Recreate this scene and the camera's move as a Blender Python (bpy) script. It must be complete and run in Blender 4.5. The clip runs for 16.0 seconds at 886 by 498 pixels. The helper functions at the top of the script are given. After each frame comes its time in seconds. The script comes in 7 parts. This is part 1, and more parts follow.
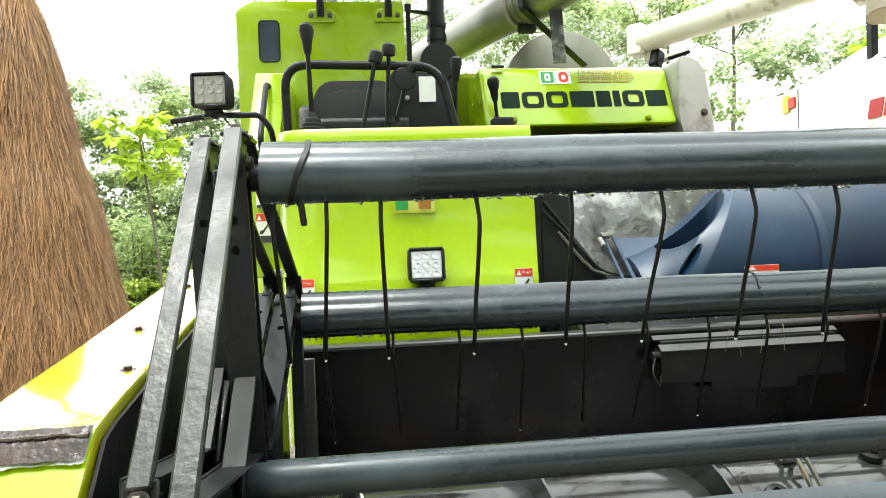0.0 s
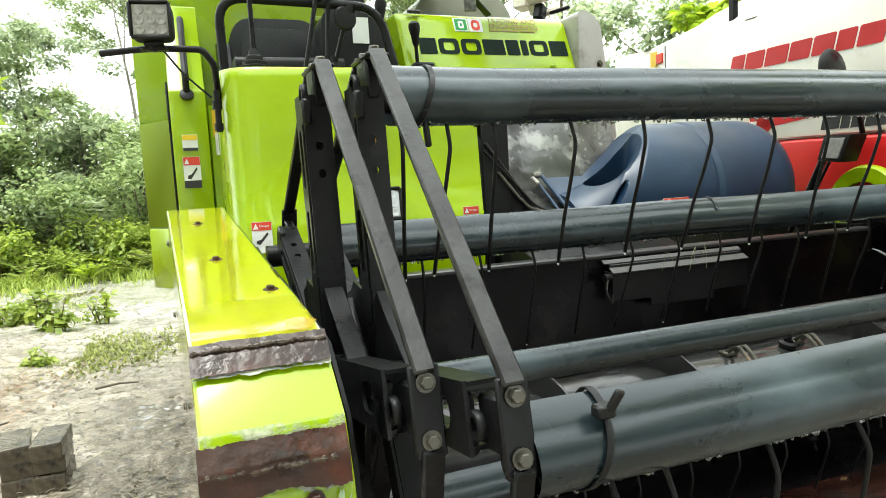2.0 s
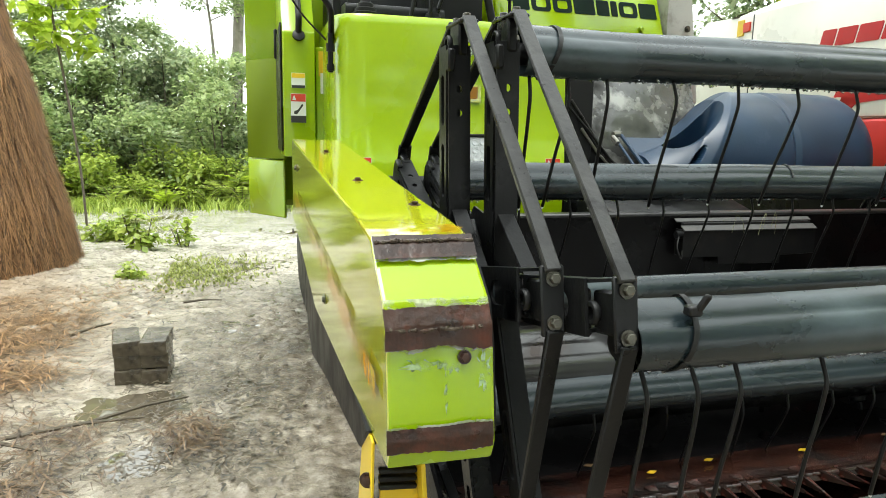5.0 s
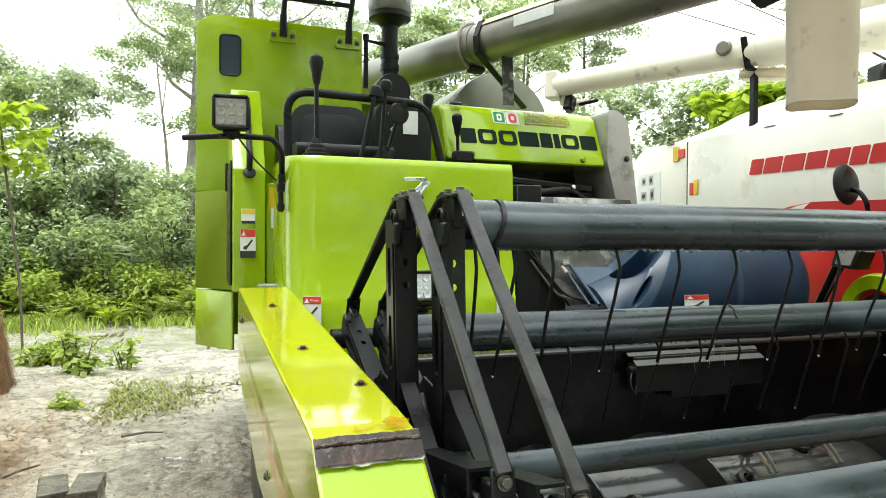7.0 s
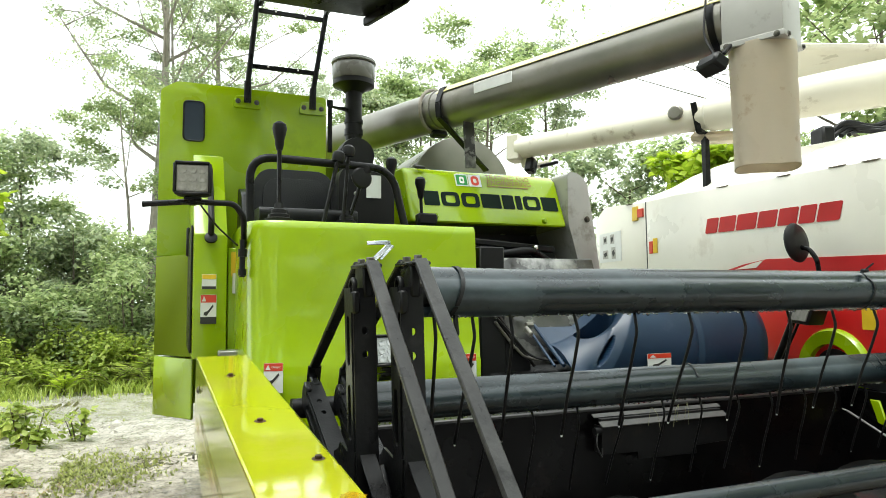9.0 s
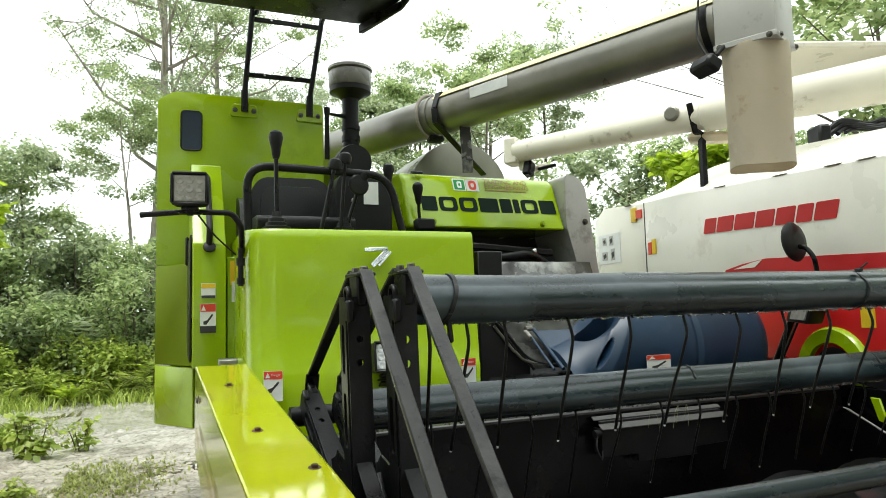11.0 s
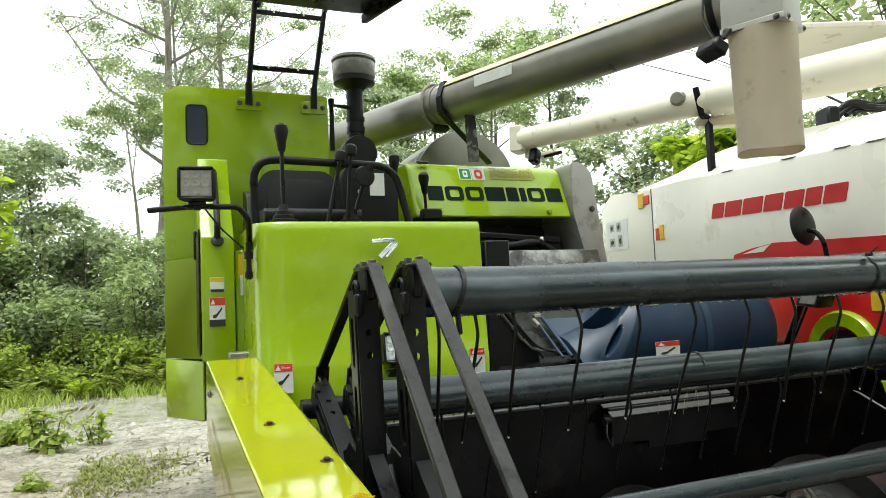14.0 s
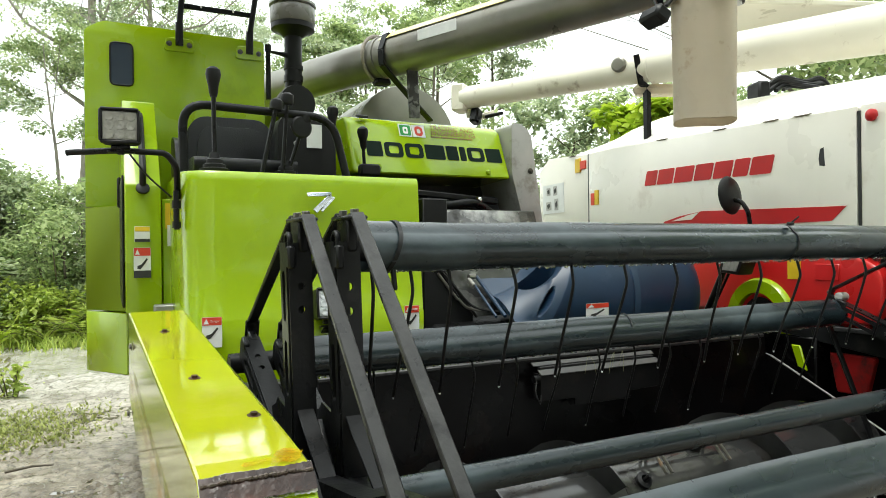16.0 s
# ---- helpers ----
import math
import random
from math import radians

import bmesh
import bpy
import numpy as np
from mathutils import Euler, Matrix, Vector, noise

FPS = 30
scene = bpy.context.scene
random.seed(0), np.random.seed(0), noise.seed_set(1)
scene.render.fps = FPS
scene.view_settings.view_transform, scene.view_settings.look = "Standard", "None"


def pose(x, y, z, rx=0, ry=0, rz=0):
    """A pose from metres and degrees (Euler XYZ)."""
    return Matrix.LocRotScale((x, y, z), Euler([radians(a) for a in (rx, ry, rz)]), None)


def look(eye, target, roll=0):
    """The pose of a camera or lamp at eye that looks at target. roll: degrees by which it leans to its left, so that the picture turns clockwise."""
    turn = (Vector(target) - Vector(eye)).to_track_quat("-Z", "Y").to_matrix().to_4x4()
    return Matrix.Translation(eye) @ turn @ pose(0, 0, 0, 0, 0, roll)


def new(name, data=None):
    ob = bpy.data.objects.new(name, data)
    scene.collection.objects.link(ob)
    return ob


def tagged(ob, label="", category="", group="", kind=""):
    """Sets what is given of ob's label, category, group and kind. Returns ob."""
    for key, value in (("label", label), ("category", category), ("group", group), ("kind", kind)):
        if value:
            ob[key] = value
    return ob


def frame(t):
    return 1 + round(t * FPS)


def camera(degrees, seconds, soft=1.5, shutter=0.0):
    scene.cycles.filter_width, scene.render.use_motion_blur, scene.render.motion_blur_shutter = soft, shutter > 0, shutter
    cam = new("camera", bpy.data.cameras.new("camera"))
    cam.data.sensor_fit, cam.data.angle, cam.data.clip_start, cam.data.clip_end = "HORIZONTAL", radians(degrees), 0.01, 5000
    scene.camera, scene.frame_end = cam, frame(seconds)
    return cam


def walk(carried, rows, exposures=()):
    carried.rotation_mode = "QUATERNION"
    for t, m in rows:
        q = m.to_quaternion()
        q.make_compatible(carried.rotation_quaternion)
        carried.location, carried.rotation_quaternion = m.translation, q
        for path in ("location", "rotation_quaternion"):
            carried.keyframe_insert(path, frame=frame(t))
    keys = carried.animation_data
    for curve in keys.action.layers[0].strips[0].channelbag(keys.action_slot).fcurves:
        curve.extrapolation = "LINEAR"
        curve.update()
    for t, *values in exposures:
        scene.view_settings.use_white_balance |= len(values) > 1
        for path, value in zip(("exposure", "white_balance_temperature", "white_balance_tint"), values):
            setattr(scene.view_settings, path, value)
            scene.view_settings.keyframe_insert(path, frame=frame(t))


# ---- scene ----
cam = camera(67.5, 16.0, soft=0.9, shutter=0.0)
PATH = [
    (0, (0.151, -0.102, 1.057), (0.368, 1.886, 1.015), -2.2),
    (0.5, (-0.019, -0.084, 1.06), (0.252, 1.897, 1.122), -1.8),
    (1, (-0.115, -0.154, 1.066), (0.495, 1.749, 0.978), -3.5),
    (1.5, (-0.187, -0.177, 1.044), (0.396, 1.729, 0.888), -1.6),
    (2, (-0.229, -0.093, 1.027), (0.466, 1.772, 0.828), -3.1),
    (2.5, (-0.279, -0.124, 1.023), (0.579, 1.67, 0.806), 1.0),
    (3, (-0.344, -0.187, 1.004), (0.298, 1.672, 0.641), -0.1),
    (3.2, (-0.366, -0.203, 0.994), (0.211, 1.653, 0.523), -0.3),
    (5.3, (-0.378, -0.232, 1.015), (0.17, 1.673, 0.753), 1.1),
    (5.5, (-0.374, -0.229, 1.043), (0.231, 1.664, 0.822), 1.0),
    (6, (-0.377, -0.206, 1.095), (0.194, 1.697, 0.858), 0.8),
    (6.5, (-0.37, -0.207, 1.108), (0.254, 1.687, 0.96), 0.3),
    (7, (-0.359, -0.207, 1.116), (0.312, 1.677, 1.095), 0.4),
    (7.5, (-0.36, -0.219, 1.119), (0.342, 1.654, 1.14), 0.3),
    (8, (-0.355, -0.221, 1.125), (0.33, 1.657, 1.202), 0.5),
    (8.5, (-0.346, -0.226, 1.129), (0.417, 1.618, 1.256), -0.4),
    (9, (-0.348, -0.218, 1.13), (0.412, 1.626, 1.285), -0.5),
    (9.5, (-0.359, -0.23, 1.131), (0.317, 1.645, 1.295), -0.5),
    (10, (-0.351, -0.228, 1.134), (0.368, 1.63, 1.313), -0.4),
    (10.2, (-0.347, -0.231, 1.136), (0.393, 1.619, 1.312), -1.0),
    (12.3, (-0.335, -0.228, 1.136), (0.412, 1.621, 1.29), -2.2),
    (12.5, (-0.335, -0.233, 1.137), (0.404, 1.619, 1.293), -2.6),
    (13, (-0.341, -0.238, 1.136), (0.396, 1.612, 1.316), -2.2),
    (13.5, (-0.333, -0.234, 1.14), (0.425, 1.609, 1.305), -2.4),
    (14, (-0.339, -0.23, 1.142), (0.397, 1.625, 1.273), -2.4),
    (14.5, (-0.343, -0.226, 1.138), (0.368, 1.641, 1.237), -0.8),
    (15, (-0.344, -0.218, 1.133), (0.405, 1.636, 1.164), -0.1),
    (15.5, (-0.336, -0.205, 1.134), (0.482, 1.62, 1.147), -0.5),
    (16, (-0.331, -0.213, 1.136), (0.576, 1.57, 1.14), -0.7),
]
EXPOSURES = [(0.0, 1.74, 6500, 6), (0.5, 1.50, 6500, 6), (1.5, 1.44, 6500, 6), (3.0, 1.37, 6500, 6), (5.5, 1.22, 6500, 6), (7.0, 1.17, 6500, 6), (8.0, 1.14, 6500, 6), (9.0, 1.0, 6500, 6), (10.0, 0.83, 6500, 6), (12.5, 0.72, 6500, 6), (14.5, 0.79, 6500, 6), (16.0, 0.9, 6500, 6)]
walk(cam, [(t, look(eye, target, roll)) for t, eye, target, roll in PATH], EXPOSURES)

# ---- world and sun: bright overcast sky ----
world = bpy.data.worlds.new("overcast_sky")
scene.world = world
world.use_nodes = True
wn, wl = world.node_tree.nodes, world.node_tree.links
wn.clear()
sky = wn.new("ShaderNodeTexSky")
sky.sky_type, sky.sun_disc = "NISHITA", False
sky.sun_elevation, sky.sun_rotation = radians(79), radians(231)
sky.air_density, sky.dust_density = 1.0, 4.0
dim = wn.new("ShaderNodeMix")
dim.data_type, dim.blend_type = "RGBA", "MULTIPLY"
dim.inputs[0].default_value = 1.0
dim.inputs[7].default_value = (0.1, 0.1, 0.1, 1)
cloud = wn.new("ShaderNodeMix")
cloud.data_type = "RGBA"
cloud.inputs[0].default_value = 0.9
cloud.inputs[7].default_value = (0.97, 1.02, 1.01, 1)
back = wn.new("ShaderNodeBackground")
back.inputs[1].default_value = 1.45
wout = wn.new("ShaderNodeOutputWorld")
wl.new(sky.outputs[0], dim.inputs[6])
wl.new(dim.outputs[2], cloud.inputs[6])
wl.new(cloud.outputs[2], back.inputs[0])
wl.new(back.outputs[0], wout.inputs[0])

sun = new("sun", bpy.data.lights.new("sun", "SUN"))
sun.data.energy, sun.data.angle, sun.data.color = 1.2, radians(20), (1.0, 0.99, 0.94)
sun.matrix_world = look((0, 0, 30), (30 * 0.15, 30 * 0.12, 0))


# ---- materials ----
def mat(name, col, rough=0.4, metal=0.0, var=0.15, scale=6.0, bump=0.05, bscale=60.0, rvar=0.12, stain=None, amount=0.0,
        sscale=3.0, coat=0.0, stretch=(1, 1, 1), trans=0.0, island=False, spec=0.5, srough=None, thin=0.0, holes=0):
    """A surface with colour, gloss and relief varied at two scales; stain: a second colour in patches."""
    m = bpy.data.materials.new(name)
    m.use_nodes = True
    n, l = m.node_tree.nodes, m.node_tree.links
    b = n["Principled BSDF"]
    tc, mp = n.new("ShaderNodeTexCoord"), n.new("ShaderNodeMapping")
    mp.inputs["Scale"].default_value = stretch
    l.new(tc.outputs["Object"], mp.inputs[0])
    big, fine = n.new("ShaderNodeTexNoise"), n.new("ShaderNodeTexNoise")
    big.inputs["Scale"].default_value, big.inputs["Detail"].default_value = scale, 5
    fine.inputs["Scale"].default_value, fine.inputs["Detail"].default_value = bscale, 3
    l.new(mp.outputs[0], big.inputs[0])
    l.new(mp.outputs[0], fine.inputs[0])
    ramp = n.new("ShaderNodeValToRGB")
    lo = [max(0, c * (1 - var)) for c in col]
    hi = [min(1, c * (1 + var)) for c in col]
    ramp.color_ramp.elements[0].position, ramp.color_ramp.elements[1].position = 0.3, 0.7
    ramp.color_ramp.elements[0].color, ramp.color_ramp.elements[1].color = (*lo, 1), (*hi, 1)
    if island:
        geo = n.new("ShaderNodeNewGeometry")
        l.new(geo.outputs["Random Per Island"], ramp.inputs[0])
        ramp.color_ramp.elements[0].position, ramp.color_ramp.elements[1].position = 0.0, 1.0
    else:
        l.new(big.outputs[0], ramp.inputs[0])
    last = ramp.outputs[0]
    if stain:
        sn, sr, mx = n.new("ShaderNodeTexNoise"), n.new("ShaderNodeValToRGB"), n.new("ShaderNodeMix")
        sn.inputs["Scale"].default_value, sn.inputs["Detail"].default_value, sn.inputs["Roughness"].default_value = sscale, 8, 0.65
        l.new(mp.outputs[0], sn.inputs[0])
        sr.color_ramp.elements[0].position, sr.color_ramp.elements[1].position = 0.62 - amount * 0.3, 0.72 - amount * 0.2
        l.new(sn.outputs[0], sr.inputs[0])
        mx.data_type = "RGBA"
        l.new(sr.outputs[0], mx.inputs[0])
        l.new(last, mx.inputs[6])
        mx.inputs[7].default_value = (*stain, 1)
        last = mx.outputs[2]
        patch = sr.outputs[0]
    l.new(last, b.inputs["Base Color"])
    rr = n.new("ShaderNodeMapRange")
    rr.inputs[1].default_value, rr.inputs[2].default_value = 0.3, 0.7
    rr.inputs[3].default_value, rr.inputs[4].default_value = max(0.02, rough - rvar), min(1, rough + rvar)
    l.new(big.outputs[0], rr.inputs[0])
    gloss = rr.outputs[0]
    if srough is not None and stain:
        gm = n.new("ShaderNodeMix")
        l.new(patch, gm.inputs[0])
        l.new(gloss, gm.inputs[2])
        gm.inputs[3].default_value = srough
        gloss = gm.outputs[0]
    l.new(gloss, b.inputs["Roughness"])
    if thin:
        tl, ms = n.new("ShaderNodeBsdfTranslucent"), n.new("ShaderNodeMixShader")
        l.new(last, tl.inputs[0])
        ms.inputs[0].default_value = thin
        l.new(b.outputs[0], ms.inputs[1])
        l.new(tl.outputs[0], ms.inputs[2])
        l.new(ms.outputs[0], n["Material Output"].inputs[0])
    if holes:
        hn, hr = n.new("ShaderNodeTexNoise"), n.new("ShaderNodeValToRGB")
        hn.inputs["Scale"].default_value, hn.inputs["Detail"].default_value = holes, 6
        l.new(mp.outputs[0], hn.inputs[0])
        hr.color_ramp.elements[0].position, hr.color_ramp.elements[1].position = (0.26, 0.56) if holes < 20 else (0.40, 0.62)
        l.new(hn.outputs[0], hr.inputs[0])
        l.new(hr.outputs[0], b.inputs["Alpha"])
    b.inputs["Metallic"].default_value = metal
    b.inputs["Coat Weight"].default_value = coat
    b.inputs["Coat Roughness"].default_value = 0.08
    b.inputs["Specular IOR Level"].default_value = spec
    b.inputs["Transmission Weight"].default_value = trans
    if bump:
        bp = n.new("ShaderNodeBump")
        bp.inputs["Strength"].default_value, bp.inputs["Distance"].default_value = bump, 0.004
        l.new(fine.outputs[0], bp.inputs["Height"])
        l.new(bp.outputs[0], b.inputs["Normal"])
    return m


def leaf_mat(name, lo, hi, glow=0.35):
    m = bpy.data.materials.new(name)
    m.use_nodes = True
    n, l = m.node_tree.nodes, m.node_tree.links
    b, out = n["Principled BSDF"], n["Material Output"]
    geo, ramp = n.new("ShaderNodeNewGeometry"), n.new("ShaderNodeValToRGB")
    ramp.color_ramp.elements[0].color, ramp.color_ramp.elements[1].color = (*lo, 1), (*hi, 1)
    l.new(geo.outputs["Random Per Island"], ramp.inputs[0])
    l.new(ramp.outputs[0], b.inputs["Base Color"])
    b.inputs["Roughness"].default_value = 0.42
    tr, mx = n.new("ShaderNodeBsdfTranslucent"), n.new("ShaderNodeMixShader")
    l.new(ramp.outputs[0], tr.inputs[0])
    mx.inputs[0].default_value = glow
    l.new(b.outputs[0], mx.inputs[1])
    l.new(tr.outputs[0], mx.inputs[2])
    l.new(mx.outputs[0], out.inputs[0])
    return m


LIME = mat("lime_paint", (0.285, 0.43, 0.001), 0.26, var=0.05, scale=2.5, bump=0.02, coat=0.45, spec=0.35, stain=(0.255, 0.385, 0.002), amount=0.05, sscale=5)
# lime darkened: the corner panel's shade is put into this colour
LIME_SHADED = mat("shaded_lime_paint", (0.14, 0.205, 0.001), 0.5, var=0.1, scale=3, bump=0.03, spec=0.12)
# lime paled and yellowed: sky glare on the divider top put into colour
LIME_PALE = mat("pale_lime_paint", (0.385, 0.41, 0.010), 0.07, var=0.08, scale=3, bump=0.03, coat=1.0, stain=(0.44, 0.43, 0.04), amount=0.14, sscale=4, rvar=0.03, spec=0.7)
RUST = mat("scorched_rust", (0.034, 0.0145, 0.0095), 0.36, metal=0.0, var=0.55, scale=20, bump=0.35, bscale=90, rvar=0.18, stain=(0.075, 0.021, 0.011), amount=0.3, sscale=16, spec=0.35)
BEADM = mat("glossy_weld_bead", (0.10, 0.078, 0.064), 0.16, metal=0.5, var=0.5, scale=60, bump=0.3, bscale=200, rvar=0.1, stain=(0.05, 0.02, 0.012), amount=0.35, sscale=30)
ASH = mat("burnt_paint_edge", (0.40, 0.40, 0.32), 0.6, var=0.35, scale=40, bump=0.3, holes=42)
RUN = mat("orange_tinted_lime", (0.50, 0.24, 0.006), 0.14, var=0.3, scale=9, bump=0.02, coat=0.5, holes=13, stain=(0.45, 0.36, 0.01), amount=0.3, sscale=10)
WISP = mat("dry_grass", (0.20, 0.20, 0.10), 0.6, var=0.3, bump=0)
SCUFF = mat("grey_green_scuff", (0.30, 0.40, 0.22), 0.4, var=0.3, scale=30, bump=0.1, holes=75)
YELLOW = mat("yellow_paint", (0.72, 0.50, 0.012), 0.35, var=0.08, scale=4, stain=(0.3, 0.2, 0.04), amount=0.15, sscale=8, coat=0.3)
BLACK = mat("black_painted_steel", (0.0072, 0.0074, 0.0080), 0.34, var=0.4, scale=9, bump=0.12, bscale=120, rvar=0.14, stain=(0.018, 0.0165, 0.016), amount=0.12, sscale=12, spec=0.2)
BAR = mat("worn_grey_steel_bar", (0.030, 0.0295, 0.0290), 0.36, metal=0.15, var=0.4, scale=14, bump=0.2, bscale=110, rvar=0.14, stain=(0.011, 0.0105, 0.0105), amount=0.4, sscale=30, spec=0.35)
GUARDM = mat("dull_black_sheet", (0.0065, 0.0064, 0.0068), 0.42, var=0.35, scale=10, bump=0.15, bscale=70, stain=(0.014, 0.0115, 0.0105), amount=0.2, sscale=9, spec=0.14)
# machine red darkened to carry the shade on the small guard plate
RED_SHADED = mat("shaded_red_paint", (0.20, 0.006, 0.006), 0.5, var=0.3, scale=9, bump=0.1, stain=(0.05, 0.012, 0.01), amount=0.3, sscale=12, spec=0.2)
TUBE = mat("wet_dark_plastic_sheath", (0.0105, 0.0172, 0.0208), 0.26, var=0.35, scale=7, bump=0.08, bscale=55, rvar=0.08, stain=(0.046, 0.064, 0.073), amount=0.27, sscale=3.2, stretch=(0.6, 1, 1), srough=0.40, spec=0.46)
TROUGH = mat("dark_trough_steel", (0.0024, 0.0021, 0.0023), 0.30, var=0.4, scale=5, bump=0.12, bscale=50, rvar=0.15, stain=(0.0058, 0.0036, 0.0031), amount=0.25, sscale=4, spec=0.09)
TROUGH_RUST = mat("rusty_trough_steel", (0.034, 0.0125, 0.0085), 0.20, var=0.5, scale=6, bump=0.3, bscale=60, stain=(0.012, 0.010, 0.0095), amount=0.5, sscale=7)
POLISH = mat("polished_wet_steel", (0.085, 0.085, 0.082), 0.10, metal=0.6, var=0.4, scale=6, bump=0.04, bscale=20, rvar=0.05, stain=(0.03, 0.027, 0.025), amount=0.4, sscale=6)
DRUM = mat("wet_worn_steel_drum", (0.060, 0.060, 0.060), 0.13, metal=0.6, var=0.4, scale=6, bump=0.06, bscale=30, rvar=0.1, stain=(0.035, 0.027, 0.023), amount=0.3, sscale=5)
LIP = mat("scuffed_sheet_edge", (0.032, 0.031, 0.032), 0.42, metal=0.3, var=0.35, scale=10, bump=0.1)
SHELF = mat("worn_grey_sheet", (0.050, 0.048, 0.046), 0.4, metal=0.3, var=0.3, scale=14, bump=0.1, stain=(0.02, 0.019, 0.018), amount=0.3, sscale=16)
BOLT = mat("zinc_bolt", (0.095, 0.090, 0.075), 0.38, metal=0.7, var=0.3, scale=40, bump=0.2, stain=(0.2, 0.11, 0.05), amount=0.2, sscale=40)
# whitened so the tip drops carry the glint of the sky
GLINT = mat("water_drop", (0.92, 0.95, 0.97), 0.03, var=0.0, bump=0, rvar=0.0, trans=0.35)
DRIP = mat("clear_hanging_rain", (0.95, 0.97, 0.98), 0.02, var=0.0, bump=0, rvar=0.0, trans=0.96)
BLUE = mat("blue_moulded_plastic", (0.0085, 0.028, 0.062), 0.40, var=0.2, scale=5, bump=0.05, bscale=120, rvar=0.1, stain=(0.022, 0.044, 0.085), amount=0.12, sscale=7)
RUBBER = mat("black_rubber", (0.006, 0.006, 0.0065), 0.5, var=0.3, scale=12, bump=0.1, spec=0.3)
VINYL = mat("black_seat_vinyl", (0.010, 0.0105, 0.013), 0.4, var=0.25, scale=8, bump=0.25, bscale=220)
GLASSY = mat("smoked_window_rubber", (0.02, 0.03, 0.05), 0.12, var=0.3, scale=3, bump=0)
STEEL = mat("stained_stainless_tube", (0.235, 0.226, 0.200), 0.36, metal=0.5, var=0.2, scale=4, bump=0.05, rvar=0.1, stain=(0.21, 0.195, 0.155), amount=0.25, sscale=3)
GREY = mat("grey_painted_sheet", (0.30, 0.30, 0.29), 0.4, metal=0.3, var=0.12, scale=5, bump=0.06, stain=(0.16, 0.15, 0.14), amount=0.12, sscale=8)
# pale patches put the mottled reflections of the feeder sheet into its colour
SHEET = mat("wet_crumpled_grey_sheet", (0.10, 0.10, 0.098), 0.25, metal=0.6, var=0.5, scale=9, bump=1.0, bscale=14, rvar=0.15, stain=(0.34, 0.34, 0.32), amount=0.35, sscale=9)
GREY_LIGHT = mat("pale_grey_sheet", (0.43, 0.42, 0.40), 0.4, metal=0.2, var=0.1, scale=5, bump=0.05, stain=(0.3, 0.28, 0.25), amount=0.15, sscale=8)
CREAM = mat("cream_plastic_spout", (0.74, 0.67, 0.55), 0.33, var=0.06, scale=4, bump=0.03, stain=(0.5, 0.36, 0.2), amount=0.08, sscale=6, thin=0.55)
IVORY = mat("ivory_tube_paint", (0.70, 0.66, 0.55), 0.38, var=0.07, scale=3, bump=0.04, stain=(0.4, 0.34, 0.25), amount=0.1, sscale=9)
WHITE = mat("off_white_machine_paint", (0.82, 0.795, 0.71), 0.33, var=0.05, scale=2.5, bump=0.03, coat=0.2, stain=(0.70, 0.66, 0.57), amount=0.1, sscale=4)
RED = mat("red_machine_paint", (0.55, 0.012, 0.012), 0.3, var=0.12, scale=3, bump=0.03, coat=0.3)
REDTXT = mat("red_letter_vinyl", (0.50, 0.012, 0.015), 0.4, var=0.08, scale=10, bump=0)
INK = mat("dark_letter_vinyl", (0.006, 0.016, 0.010), 0.6, var=0.15, scale=10, bump=0, spec=0.1)
ORANGE = mat("orange_brown_letter_vinyl", (0.30, 0.13, 0.006), 0.45, var=0.1, scale=10, bump=0)
LABEL = mat("white_label", (0.74, 0.75, 0.74), 0.4, var=0.06, scale=20, bump=0)
REDLAB = mat("red_label", (0.65, 0.05, 0.02), 0.4, var=0.08, scale=20, bump=0)
YELLAB = mat("yellow_label", (0.75, 0.5, 0.02), 0.4, var=0.08, scale=20, bump=0)
GREENLAB = mat("green_label", (0.02, 0.26, 0.05), 0.4, var=0.08, scale=20, bump=0)
DARKLAB = mat("black_print", (0.025, 0.025, 0.025), 0.5, var=0.2, scale=20, bump=0)
CHROME = mat("chrome", (0.75, 0.77, 0.78), 0.08, metal=1.0, var=0.05, scale=10, bump=0.02, rvar=0.04)
LENS = mat("lamp_lens", (0.30, 0.29, 0.27), 0.15, var=0.15, scale=60, bump=0.3, bscale=180)
# lens in a brighter tone for the reflection on the lower lamp
LENS_SHEEN = mat("sheen_lamp_lens", (0.60, 0.62, 0.64), 0.12, var=0.1, scale=60, bump=0.3, bscale=180)
CAPMAT = mat("cloudy_plastic_bowl", (0.15, 0.145, 0.13), 0.3, var=0.15, scale=8, bump=0.05)
PALEYEL = mat("yellow_paint_and_sheen", (0.66, 0.60, 0.26), 0.35, var=0.15, scale=6, bump=0.03, stain=(0.5, 0.47, 0.36), amount=0.3, sscale=5)
BRICKM = mat("wet_cement_brick", (0.105, 0.084, 0.060), 0.24, var=0.35, scale=14, bump=0.6, bscale=70, rvar=0.15, stain=(0.024, 0.019, 0.013), amount=0.45, sscale=9)
BARK = mat("pale_bark", (0.30, 0.27, 0.23), 0.8, var=0.3, scale=4, bump=0.6, bscale=25, stain=(0.13, 0.12, 0.09), amount=0.35, sscale=5)
BARKD = mat("dark_bark", (0.11, 0.09, 0.065), 0.8, var=0.3, scale=6, bump=0.6, bscale=25)
FIBRE = mat("red_brown_straw", (0.26, 0.135, 0.058), 0.75, var=0.75, island=True, bump=0.3, bscale=60)
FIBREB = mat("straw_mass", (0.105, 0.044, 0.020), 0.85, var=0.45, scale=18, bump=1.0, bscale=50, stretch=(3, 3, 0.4))
